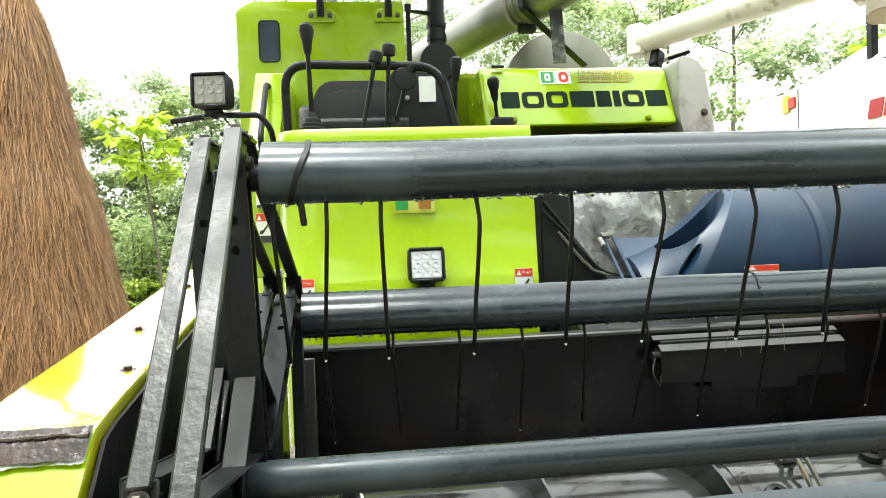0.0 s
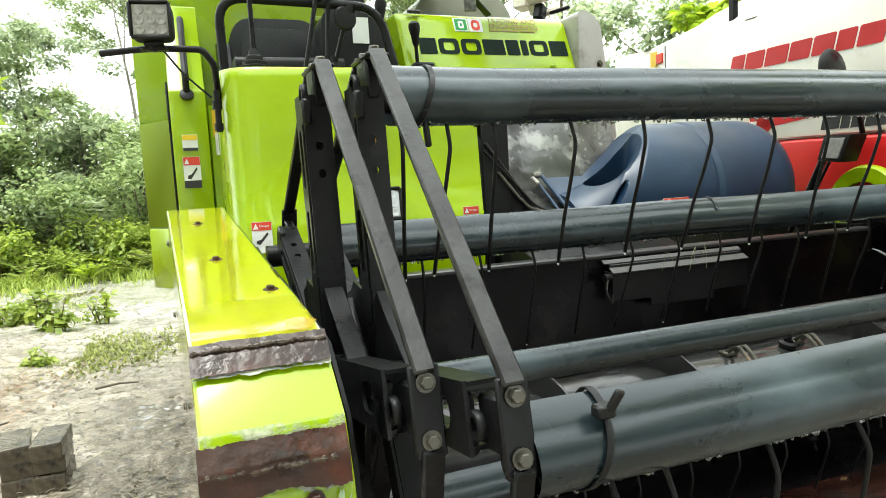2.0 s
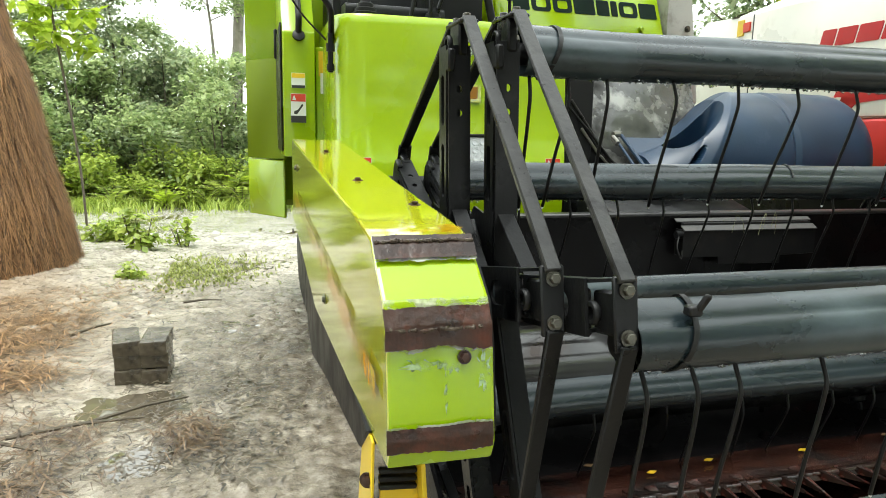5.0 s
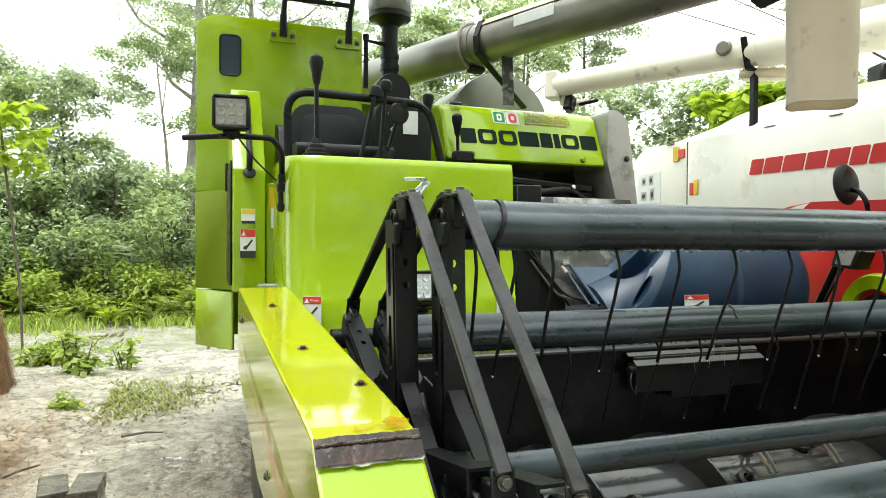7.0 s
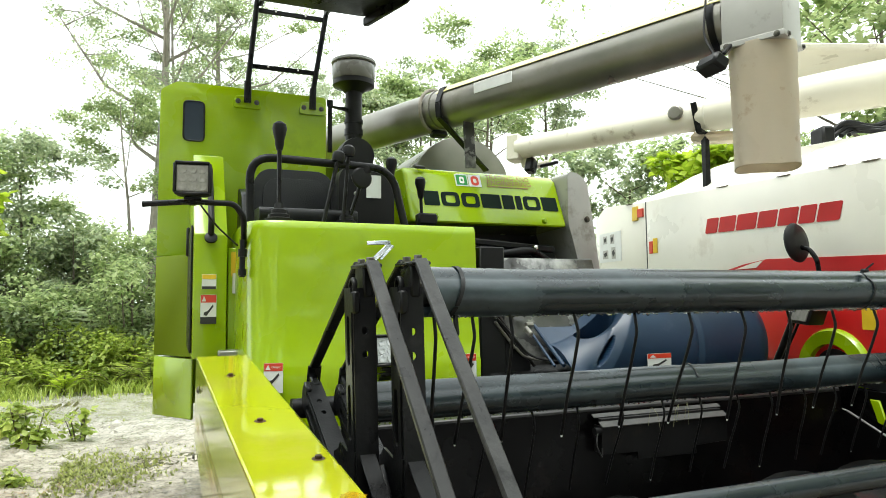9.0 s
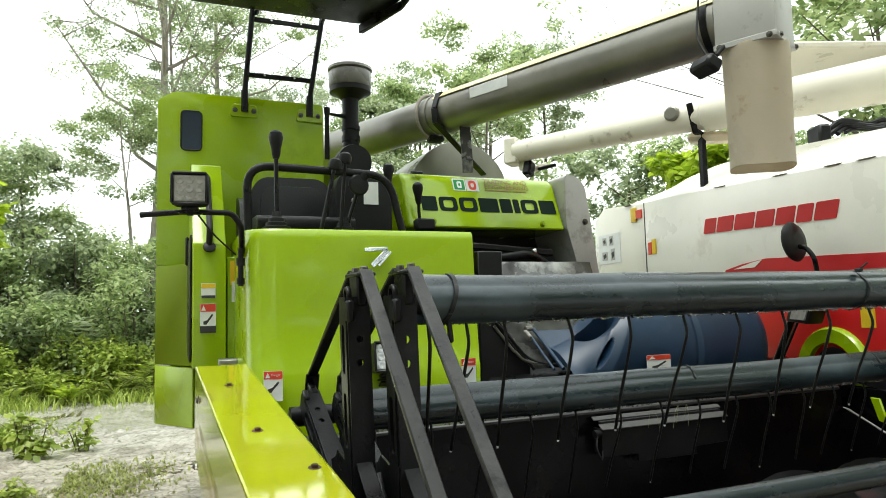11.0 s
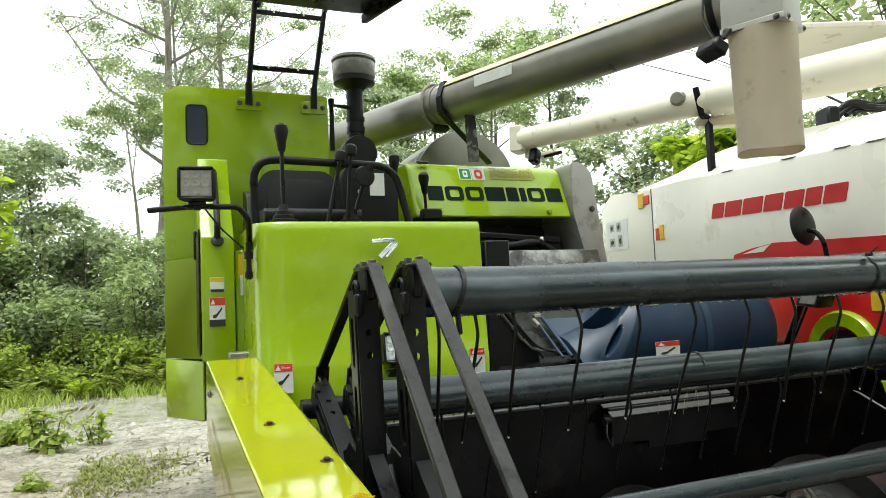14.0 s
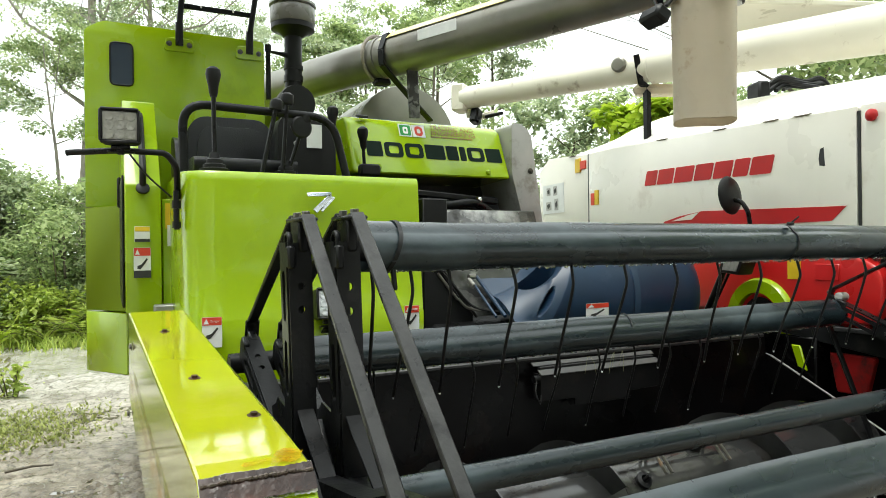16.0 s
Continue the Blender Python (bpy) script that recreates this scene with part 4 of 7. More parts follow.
for bx, by, bz in ((-0.222, 1.30, 0.9715), (-0.203, 0.945, 0.931), (-0.148, 0.738, 0.908)):
    part("rivet_bolt", join(lathe([(0.010, 0), (0.010, 0.0015), (0.0050, 0.002), (0.0050, 0.006), (0.001, 0.0065)], Matrix.Translation((bx, by, bz - 0.001)) @ pose(0, 0, 0, 7), 10)), RUST, div)
for by, bz in ((0.955, 0.715), (1.50, 0.765), (1.42, 0.93)):
    part("rivet_bolt", hexbolt((xl(by) - 0.001, by, bz), (-1, 0, 0), 0.0062, 0.005), BOLT, div)
part("nose_bolt", hexbolt((-0.150, 0.470, 0.758), (0, -1, 0.1), 0.0056, 0.007), RUST, div)
st = bmesh.new()
rows = []
for i in range(31):
    f = i / 30
    y, z = 1.44 - 0.93 * f, 0.862 - 0.148 * f
    w = 0.013 + 0.010 * noise.noise((f * 6, 3.3, 0)) + 0.004 * f
    xx = xl(y) - 0.0048
    rows.append([st.verts.new((xx, y, z + w)), st.verts.new((xx, y, z - w))])
for a, b in zip(rows, rows[1:]):
    st.faces.new((a[0], b[0], b[1], a[1]))
part("rust_run", st, RUN, div, "orange streak along the side")
for cx, cy, rx_, ry_, sd in ((-0.137, 0.585, 0.016, 0.018, 2.0), (-0.165, 0.576, 0.030, 0.007, 5.0)):
    ob_ = bmesh.new()
    ob_.faces.new([ob_.verts.new((cx + rx_ * math.cos(a) * (1 + 0.5 * noise.noise((math.cos(a) * 2, math.sin(a) * 2, sd))), cy + ry_ * math.sin(a) * (1 + 0.4 * noise.noise((math.cos(a) * 3, math.sin(a) * 3, sd))), 0.885 + (cy + ry_ * math.sin(a) - 0.563) * 0.178 + 0.0035)) for a in np.linspace(0, 2 * math.pi, 22, endpoint=False)])
    part("rust_run", ob_, RUN, div)
# lower frame under the divider: dark skirt, yellow foot
part("divider_skirt", prism([(1.56, 0.82), (1.10, 0.672), (0.55, 0.64), (0.62, 0.585), (1.08, 0.52), (1.40, 0.46), (1.56, 0.50)], "x", -0.250, -0.226, 0.003), GUARDM, header, "black wet lower frame")
foot = part("divider_foot", join(prism([(0.535, 0.632), (0.60, 0.640), (0.66, 0.46), (0.70, 0.28), (0.60, 0.27), (0.555, 0.42)], "x", -0.247, -0.243, 0.001),
                                 prism([(0.558, 0.41), (0.575, 0.47), (0.60, 0.42), (0.62, 0.28), (0.575, 0.28)], "x", -0.238, -0.234, 0.001)), YELLOW, header, "yellow steel divider foot of folded plates")
part("front_plate", join(prism([(-0.234, 0.575), (-0.184, 0.585), (-0.160, 0.28), (-0.222, 0.28)], "y", 0.556, 0.562, 0.001), prism([(-0.186, 0.60), (-0.180, 0.60), (-0.157, 0.28), (-0.164, 0.28)], "y", 0.525, 0.560, 0.001)), YELLOW, foot, "yellow front plate with a bent flange")
part("foot_bolt", hexbolt((-0.249, 0.555, 0.572), (-0.6, -1, 0.1), 0.007, 0.007), RUST, foot, "rusty bolt head")
part("rubber_pad", join(*[box((-0.210, 0.552, 0.583 - 0.011 * i), (0.050, 0.012, 0.007), 0.002, (0, 4, 0)) for i in range(3)]), RUBBER, foot, "black ribbed rubber pad")
# drive parts between divider and reel
part("drive_shaft", tube([(-0.10, 1.25, 0.90), (0.02, 1.25, 0.90)], 0.022, 14), BLACK, header)
part("reel_arm", join(bar((-0.10, 1.60, 0.86), (-0.10, 0.72, 0.745), 0.03, 0.07, (1, 0, 0)), bar((-0.10, 0.80, 0.76), (-0.10, 0.60, 0.70), 0.03, 0.05, (1, 0, 0))), BLACK, header, "black reel support arm")
part("reel_arm", bar((1.99, 1.60, 0.86), (1.99, 0.72, 0.745), 0.03, 0.07, (1, 0, 0)), BLACK, header)
part("arm_bracket", prism([(0.70, 0.80), (0.78, 0.88), (0.86, 0.85), (0.90, 0.86), (0.86, 0.70), (0.74, 0.66)], "x", -0.045, -0.037, 0.001), BLACK, header)
part("hydraulic_ram", join(tube([(-0.115, 1.50, 0.52), (-0.115, 1.05, 0.64)], 0.017, 12), tube([(-0.115, 1.05, 0.64), (-0.115, 0.85, 0.70)], 0.009, 10)), BLACK, header)

# ---- the green combine harvester ----
green = thing("combine_harvester", (0.4, 3.2, 0.0), "lime green tracked combine harvester with an open driver's deck", "combine harvester")


def front_panel():
    poly = rounded([(-0.126, 2.46), (-0.126, 1.93), (0.662, 1.93), (0.662, 2.46)], 0.13, 8, (1,))
    bm = bmesh.new()
    rings = []
    for z, fwd in ((0.42, 0.0), (0.80, -0.03), (0.925, -0.035), (0.932, -0.030), (1.15, -0.012), (1.362, 0.0), (1.383, 0.004), (1.393, 0.014)):
        rings.append([bm.verts.new((x * (1 - 0.0 * z), y + (fwd if y < 2.2 else 0), z)) for x, y in poly])
    n = len(poly)
    for a, b in zip(rings, rings[1:]):
        for k in range(n):
            bm.faces.new((a[k], a[(k + 1) % n], b[(k + 1) % n], b[k]))
    bm.faces.new(rings[0][::-1])
    bm.faces.new(rings[-1])
    bmesh.ops.recalc_face_normals(bm, faces=bm.faces)
    return bm


front = part("front_cowl", front_panel(), LIME, green, "glossy lime front cowl with a rounded corner")
part("deck_edge", box((0.29, 2.24, 1.396), (0.70, 0.40, 0.006), 0.002), BLACK, green, "black rubber deck mat")
# emblem: plain chrome strokes
em = join(bar((0.253, 1.905, 1.322), (0.335, 1.905, 1.326), 0.014, 0.012, (0, 0, 1)), bar((0.335, 1.905, 1.322), (0.278, 1.905, 1.268), 0.018, 0.012, (0, 0, 1)),
          bar((0.30, 1.905, 1.268), (0.345, 1.905, 1.316), 0.010, 0.012, (0, 0, 1)))
part("emblem", em, CHROME, front, "chrome emblem of plain strokes")


def text_mesh(body, size):
    cu = bpy.data.curves.new("letters", "FONT")
    cu.body, cu.size, cu.extrude = body, size, 0.0004
    cu.align_x, cu.align_y = "CENTER", "CENTER"
    ob = new("letters", cu)
    bpy.context.view_layer.update()
    me = bpy.data.meshes.new_from_object(ob.evaluated_get(bpy.context.evaluated_depsgraph_get()))
    bpy.data.objects.remove(ob)
    return me


DANGER = text_mesh("Danger", 0.0095)
DANGER.materials.clear()
DANGER.materials.append(LABEL)


def decal(parent, x, y, z, w, h, hood=REDLAB, warn=True, dark=0.0, rot=0.0, words=True):
    """A warning sticker: white sheet, coloured head with a triangle, a plain pictogram, dark foot."""
    m = Matrix.Translation((x, y, z)) @ pose(0, 0, 0, 0, 0, rot)

    def flat(poly, off):
        bm = prism(poly, "y", -0.0006 - off, -off, 0)
        bmesh.ops.transform(bm, matrix=m, verts=bm.verts)
        return bm
    d = part("warning_label", flat(rounded([(-w / 2, -h / 2), (w / 2, -h / 2), (w / 2, h / 2), (-w / 2, h / 2)], 0.003, 2), 0.001), LABEL, parent, "white and red safety sticker")
    hh = h * 0.27
    part("label_head", flat([(-w / 2 + 0.001, h / 2 - hh), (w / 2 - 0.001, h / 2 - hh), (w / 2 - 0.001, h / 2 - 0.001), (-w / 2 + 0.001, h / 2 - 0.001)], 0.002), hood, d)
    if warn:
        part("label_triangle", flat([(-w * 0.42, h / 2 - hh * 0.85), (-w * 0.14, h / 2 - hh * 0.85), (-w * 0.28, h / 2 - hh * 0.2)], 0.003), LABEL, d)
        if words:
            t = new("danger_word", DANGER)
            t.parent = d
            t.matrix_local = Matrix.Translation(-root_of(parent).location) @ m @ Matrix.Translation((w * 0.14, -0.0034, h / 2 - hh * 0.5)) @ pose(0, 0, 0, 90)
    part("pictogram", flat([(-w * 0.30, -h * 0.20), (-w * 0.1, -h * 0.22), (w * 0.32, h * 0.10), (w * 0.26, h * 0.16), (-w * 0.05, -h * 0.06), (-w * 0.28, -h * 0.10)], 0.002), DARKLAB, d)
    if dark:
        part("label_foot", flat([(-w / 2, -h / 2), (w / 2, -h / 2), (w / 2, -h / 2 + h * dark), (-w / 2, -h / 2 + h * dark)], 0.002), DARKLAB, d)
    return d


decal(green, -0.046, 1.898, 0.896, 0.058, 0.092, rot=-14)
decal(green, 0.615, 1.893, 0.90, 0.056, 0.092)
# dealer mark on the cowl: two plain squares and strokes
part("dealer_mark", join(box((0.288, 1.908, 1.155), (0.125, 0.001, 0.055), 0), ), LIME_PALE, front)
part("mark_square", box((0.25, 1.9065, 1.158), (0.038, 0.001, 0.04), 0), GREENLAB, front)
part("mark_square", box((0.32, 1.9065, 1.158), (0.038, 0.001, 0.04), 0), ORANGE, front)


def work_lamp(x, y, z, parent, s=0.108, tilt=0, yaw=0, glass=None):
    glass = glass or LENS
    m = Matrix.Translation((x, y, z)) @ pose(0, 0, 0, tilt, 0, yaw)

    def put(bm):
        bmesh.ops.transform(bm, matrix=m, verts=bm.verts)
        return bm
    h = part("work_lamp", put(prism(rounded([(-s / 2, -s * 0.46), (s / 2, -s * 0.46), (s / 2, s * 0.46), (-s / 2, s * 0.46)], 0.02, 4), "y", 0.0, 0.055, 0.004)), RUBBER, parent, "square black work lamp")
    part("bezel", put(join(*[b for b in (box((0, -0.004, s * 0.43), (s * 0.92, 0.014, 0.009), 0.003), box((0, -0.004, -s * 0.43), (s * 0.92, 0.014, 0.009), 0.003),
                                         box((s * 0.46, -0.004, 0), (0.009, 0.014, s * 0.84), 0.003), box((-s * 0.46, -0.004, 0), (0.009, 0.014, s * 0.84), 0.003))])), RUBBER, h)
    part("lens", put(box((0, -0.001, 0), (s * 0.84, 0.006, s * 0.76), 0.002)), glass, h, "clear ribbed lens")
    for i in range(3):
        for j in range(3):
            part("led_cup", put(lathe([(0.013, 0), (0.013, 0.003), (0.009, 0.0035), (0.004, 0.001), (0.001, 0.001)], pose((i - 1) * 0.028, -0.004, (j - 1) * 0.026, 90), 12)), glass, h)
    part("lamp_foot", put(join(box((0, 0.03, -s * 0.54), (0.05, 0.03, 0.012), 0.003), tube([(0, 0.03, -s * 0.5), (0, 0.03, -s * 0.72)], 0.010, 10), box((0, 0.03, -s * 0.66), (0.07, 0.022, 0.006), 0.002))), BLACK, h)
    return h


work_lamp(-0.292, 1.885, 1.502, green, yaw=-6)
work_lamp(0.312, 1.835, 0.972, green, tilt=-8, glass=LENS_SHEEN)
part("lamp_bracket", join(bar((0.312, 1.87, 0.89), (0.312, 1.96, 0.84), 0.04, 0.008, (1, 0, 0))), BLACK, green)
part("lamp_bar", tube(smooth_path([(-0.43, 1.99, 1.432), (-0.30, 1.945, 1.440), (-0.165, 1.95, 1.440), (-0.135, 1.96, 1.40), (-0.128, 2.02, 1.31)], 5), 0.0095, 10), BLACK, green, "bent black lamp bar")
part("bar_hinge", join(tube([(-0.135, 1.985, 1.33), (-0.135, 1.985, 1.21)], 0.009, 10), tube([(-0.135, 1.985, 1.30), (-0.135, 1.985, 1.275)], 0.014, 10), tube([(-0.135, 1.985, 1.235), (-0.135, 1.985, 1.215)], 0.013, 10)), BLACK, green, "black hinge pin")
part("lamp_cable", tube(smooth_path([(-0.27, 1.93, 1.435), (-0.22, 1.95, 1.37), (-0.15, 1.98, 1.31)], 4), 0.003, 6), RUBBER, green)

# side column with sloping head, grab handle, side door
part("side_column", prism([(2.30, 0.93), (2.30, 1.375), (2.585, 1.722), (2.95, 1.722), (2.95, 0.93)], "x", -0.272, -0.157, 0.006, 2), LIME, green, "lime entry column with a sloping head")
part("grab_handle", join(tube(smooth_path([(-0.215, 2.56, 1.66), (-0.215, 2.46, 1.65), (-0.215, 2.27, 1.42), (-0.215, 2.29, 1.375)], 5), 0.011, 10), lathe([(0.022, 0), (0.022, 0.008), (0.012, 0.012)], Matrix.Translation((-0.215, 2.292, 1.36)) @ pose(0, 0, 0, 60), 14)), RUBBER, green, "black rubber grab handle")
part("side_door", box((-0.115, 2.34, 1.13), (0.075, 0.03, 0.40), 0.004), LIME, green, "narrow lime service door")
part("door_sill", box((-0.13, 2.28, 0.945), (0.11, 0.08, 0.03), 0.004), GREY, green)
decal(green, -0.219, 2.294, 1.106, 0.054, 0.104, dark=0.24, words=False)
part("small_label", box((-0.218, 2.297, 1.205), (0.049, 0.002, 0.053), 0), LABEL, green, "small white sticker")
part("label_strip", join(box((-0.218, 2.2955, 1.222), (0.047, 0.001, 0.016), 0)), YELLAB, green)
part("label_strip", join(box((-0.218, 2.2955, 1.183), (0.047, 0.001, 0.010), 0)), DARKLAB, green)
part("door_label", box((-0.122, 2.323, 1.27), (0.040, 0.002, 0.09), 0), YELLAB, green, "yellow sticker")
part("door_label", box((-0.116, 2.3225, 1.20), (0.04, 0.002, 0.075), 0), LABEL, green, "white sticker")

# tall rear panel with slot window, corner panel below
tp = rounded([(-0.405, 1.337), (-0.405, 2.09), (-0.335, 2.135), (0.345, 2.130), (0.345, 1.337)], 0.02, 3, (1, 2, 3))
part("rear_panel", prism(tp, "y", 2.955, 3.02, 0.004, 2), LIME, green, "tall lime tank panel behind the seat")
part("corner_panel", prism([(-0.407, 2.962), (-0.255, 2.72), (-0.245, 2.73), (-0.245, 2.95), (-0.395, 3.0)], "z", 0.905, 1.333, 0.003), LIME_SHADED, green, "lime corner panel in a shaded tone")
part("lower_corner_panel", prism([(-0.407, 2.955), (-0.258, 2.735), (-0.248, 2.745), (-0.248, 2.95), (-0.395, 3.0)], "z", 0.65, 0.90, 0.004), LIME, green, "lime lower corner panel")
part("corner_handle", box((-0.282, 2.71, 1.38), (0.014, 0.03, 0.12), 0.005), BLACK, green)
sw = rounded([(-0.306, 1.864), (-0.219, 1.864), (-0.219, 2.046), (-0.306, 2.046)], 0.022, 5)
part("slot_window", prism(sw, "y", 2.950, 2.957, 0.001), GLASSY, green, "small dark slot window")
part("window_seal", join(*[tube([(sw[i][0], 2.951, sw[i][1]), (sw[(i + 1) % len(sw)][0], 2.951, sw[(i + 1) % len(sw)][1])], 0.004, 6) for i in range(len(sw))]), RUBBER, green)

# canopy frame and canopy
for px in (-0.03, 0.275):
    lean = 0.035 if px < 0 else 0.06
    part("canopy_post", join(tube([(px, 2.94, 2.06), (px, 2.93, 2.16)], 0.017, 10), tube([(px, 2.93, 2.15), (px + lean, 2.90, 2.56)], 0.013, 10)), BLACK, green, "black canopy post")
    part("post_plate", prism(rounded([(px - 0.065, 2.035), (px + 0.065, 2.035), (px + 0.055, 2.095), (px - 0.055, 2.095)], 0.015, 3), "y", 2.942, 2.954, 0.002), LIME, green)
    for q in (-0.042, 0.042):
        part("plate_bolt", hexbolt((px + q, 2.941, 2.066), (0, -1, 0), 0.008, 0.01), BOLT, green)
part("canopy_rung", bar((-0.02, 2.925, 2.235), (0.29, 2.925, 2.235), 0.012, 0.022, (0, 1, 0)), BLACK, green)
part("canopy_rung", bar((0.0, 2.905, 2.50), (0.32, 2.905, 2.50), 0.012, 0.022, (0, 1, 0)), BLACK, green)
for q in (0.06, 0.2):
    part("rung_rivet", lathe([(0.005, 0), (0.004, 0.004)], pose(q, 2.918, 2.238, 90), 8), LABEL, green)
    part("rung_rivet", lathe([(0.005, 0), (0.004, 0.004)], pose(q + 0.03, 2.898, 2.503, 90), 8), LABEL, green)
can = rounded([(-0.30, 2.75), (0.50, 2.75), (0.59, 2.45), (0.59, 2.05), (-0.30, 2.05)], 0.05, 4)
part("canopy", prism(can, "z", 2.475, 2.52, 0.015, 3), BLACK, green, "dark canopy roof over the deck")
part("canopy_rim", prism([(0.475, 2.757), (0.503, 2.757), (0.597, 2.452), (0.597, 2.05), (0.585, 2.05), (0.585, 2.448)], "z", 2.435, 2.478, 0.004), BLACK, green, "turned-down black canopy rim")
part("canopy_brace", join(tube([(0.02, 2.90, 2.53), (0.02, 2.1, 2.53)], 0.013, 8), tube([(0.33, 2.90, 2.53), (0.33, 2.1, 2.53)], 0.013, 8)), BLACK, green)

# seat
seat = part("seat", join(prism(rounded([(2.20, 1.40), (2.18, 1.47), (2.55, 1.49), (2.58, 1.40)], 0.03, 4), "x", -0.06, 0.30, 0.02, 3)), VINYL, green, "black vinyl driver's seat")
part("backrest", prism(rounded([(-0.045, 1.42), (-0.055, 1.60), (-0.01, 1.675), (0.25, 1.675), (0.297, 1.60), (0.287, 1.42)], 0.06, 5), "y", 2.53, 2.62, 0.025, 3), VINYL, seat)
part("back_panel", prism(rounded([(-0.005, 1.46), (-0.01, 1.58), (0.02, 1.635), (0.225, 1.635), (0.255, 1.58), (0.25, 1.46)], 0.03, 4), "y", 2.515, 2.54, 0.008, 2), VINYL, seat)
for sx in (-0.075, 0.305):
    part("side_bolster", prism(rounded([(2.40, 1.42), (2.46, 1.56), (2.60, 1.60), (2.62, 1.42)], 0.04, 4), "x", sx - 0.022, sx + 0.022, 0.01, 2), VINYL, seat)
# handrail, console, levers
part("handrail", tube(smooth_path([(-0.10, 2.10, 1.39), (-0.105, 2.10, 1.63), (0.40, 2.09, 1.615), (0.455, 2.09, 1.39)], 6), 0.0145, 12), BLACK, green, "grey-black bent tube handrail")
con = part("console", prism(rounded([(0.235, 1.39), (0.235, 1.61), (0.27, 1.655), (0.40, 1.645), (0.455, 1.60), (0.455, 1.39)], 0.03, 4), "y", 2.225, 2.36, 0.01, 2), RUBBER, green, "black control console")
part("console_label", box((0.371, 2.222, 1.57), (0.058, 0.003, 0.088), 0.0), LABEL, con, "white instruction sheet")
for q in ((0.29, 1.60), (0.315, 1.585), (0.30, 1.54), (0.41, 1.625)):
    part("console_knob", lathe([(0.008, 0), (0.008, 0.008), (0.005, 0.01)], pose(q[0], 2.224, q[1], 90), 10), GREY, con)


def lever(base_at, top, knob, boot, parent):
    lv = part("control_lever", tube([base_at, top], 0.0075, 8), BLACK, parent, "black control lever")
    d = (Vector(top) - Vector(base_at)).normalized()
    m = d.to_track_quat("Z", "Y").to_matrix().to_4x4()
    m.translation = Vector(top) - d * 0.03
    part("knob", lathe([(0.010, -0.035), (0.014, -0.02), (0.016, 0.0), (0.021, 0.02), (0.024, 0.036), (0.021, 0.052), (0.010, 0.06), (0.001, 0.061)][0 if knob else 3:], m, 14), RUBBER, lv)
    if boot:
        b = Vector(base_at)
        part("rubber_boot", lathe([(0.045, 0), (0.047, 0.012), (0.036, 0.016), (0.036, 0.026), (0.027, 0.03), (0.026, 0.042), (0.018, 0.047), (0.014, 0.065)], Matrix.Translation(b), 16), RUBBER, lv)
    return lv


lever((-0.015, 2.03, 1.395), (-0.02, 2.0, 1.70), True, True, green)
lever((0.14, 2.06, 1.395), (0.19, 2.05, 1.63), False, False, green)
lever((0.22, 2.10, 1.40), (0.235, 2.08, 1.66), False, False, green)
lever((0.24, 2.13, 1.395), (0.30, 2.10, 1.60), False, True, green)
lever((0.49, 2.42, 1.40), (0.50, 2.40, 1.70), True, False, green)
lever((0.672, 2.50, 1.49), (0.655, 2.47, 1.64), True, False, green)
part("lever_box", box((0.69, 2.49, 1.487), (0.09, 0.05, 0.05), 0.008), RUBBER, green)
part("small_mirror", lathe([(0.038, 0), (0.040, 0.006), (0.034, 0.012), (0.001, 0.015)], pose(0.285, 2.09, 1.575, 90, 0, 10) @ pose(0, 0, 0, 0, 0, 0), 18), RUBBER, green)

# engine cover with lettering blocks
ec = [(2.50, 1.478), (2.535, 1.56), (2.60, 1.715), (2.64, 1.745), (2.95, 1.76), (2.95, 1.46)]
part("engine_cover", prism(ec, "x", 0.625, 1.425, 0.018, 3), LIME, green, "lime engine cover with dark lettering blocks")
cover = green.children[-1]


def on_cover(x, z):
    """Place and tilt of a mark on the sloping front of the cover."""
    y = 2.535 + (z - 1.56) * (0.065 / 0.155)
    return y - 0.003


def slab(x0, x1, z0, z1, mt, parent, name, lean=0.0, lift=0.0, hole=0.0, rnd=0.0):
    tl = [(x0, z0), (x1, z0), (x1 + lean, z1), (x0 + lean, z1)]
    if rnd:
        tl = rounded(tl, rnd, 4)
    bm = bmesh.new()
    f = [bm.verts.new((x, on_cover(x, z) - lift, z)) for x, z in tl]
    b = [bm.verts.new((x, on_cover(x, z) - lift + 0.006, z)) for x, z in tl]
    n = len(tl)
    if hole:
        cx, cz = sum(p[0] for p in tl) / n, sum(p[1] for p in tl) / n
        fi = [bm.verts.new((cx + (x - cx) * hole, on_cover(x, cz + (z - cz) * hole) - lift, cz + (z - cz) * hole)) for x, z in tl]
        for i in range(n):
            bm.faces.new((f[i], f[(i + 1) % n], fi[(i + 1) % n], fi[i]))
    else:
        bm.faces.new(f)
    for i in range(n):
        bm.faces.new((f[i], b[i], b[(i + 1) % n], f[(i + 1) % n]))
    bmesh.ops.recalc_face_normals(bm, faces=bm.faces)
    return part(name, bm, mt, parent)


# maker's lettering as plain blocks and rings
lx = 0.70
for wd, ring in ((0.075, 0), (0.09, 1), (0.09, 1), (0.10, 0), (0.06, 0), (0.03, 0), (0.09, 1), (0.085, 0)):
    slab(lx, lx + wd, 1.558, 1.628, INK, cover, "letter_block", hole=0.52 if ring else 0.0, rnd=0.02 if ring else 0.006)
    lx += wd + 0.011
slab(0.873, 0.937, 1.662, 1.722, LABEL, cover, "dealer_square", rnd=0.003)
slab(0.941, 1.005, 1.662, 1.722, LABEL, cover, "dealer_square", rnd=0.003)
slab(0.878, 0.932, 1.667, 1.717, GREENLAB, cover, "dealer_square", lift=0.001, rnd=0.004)
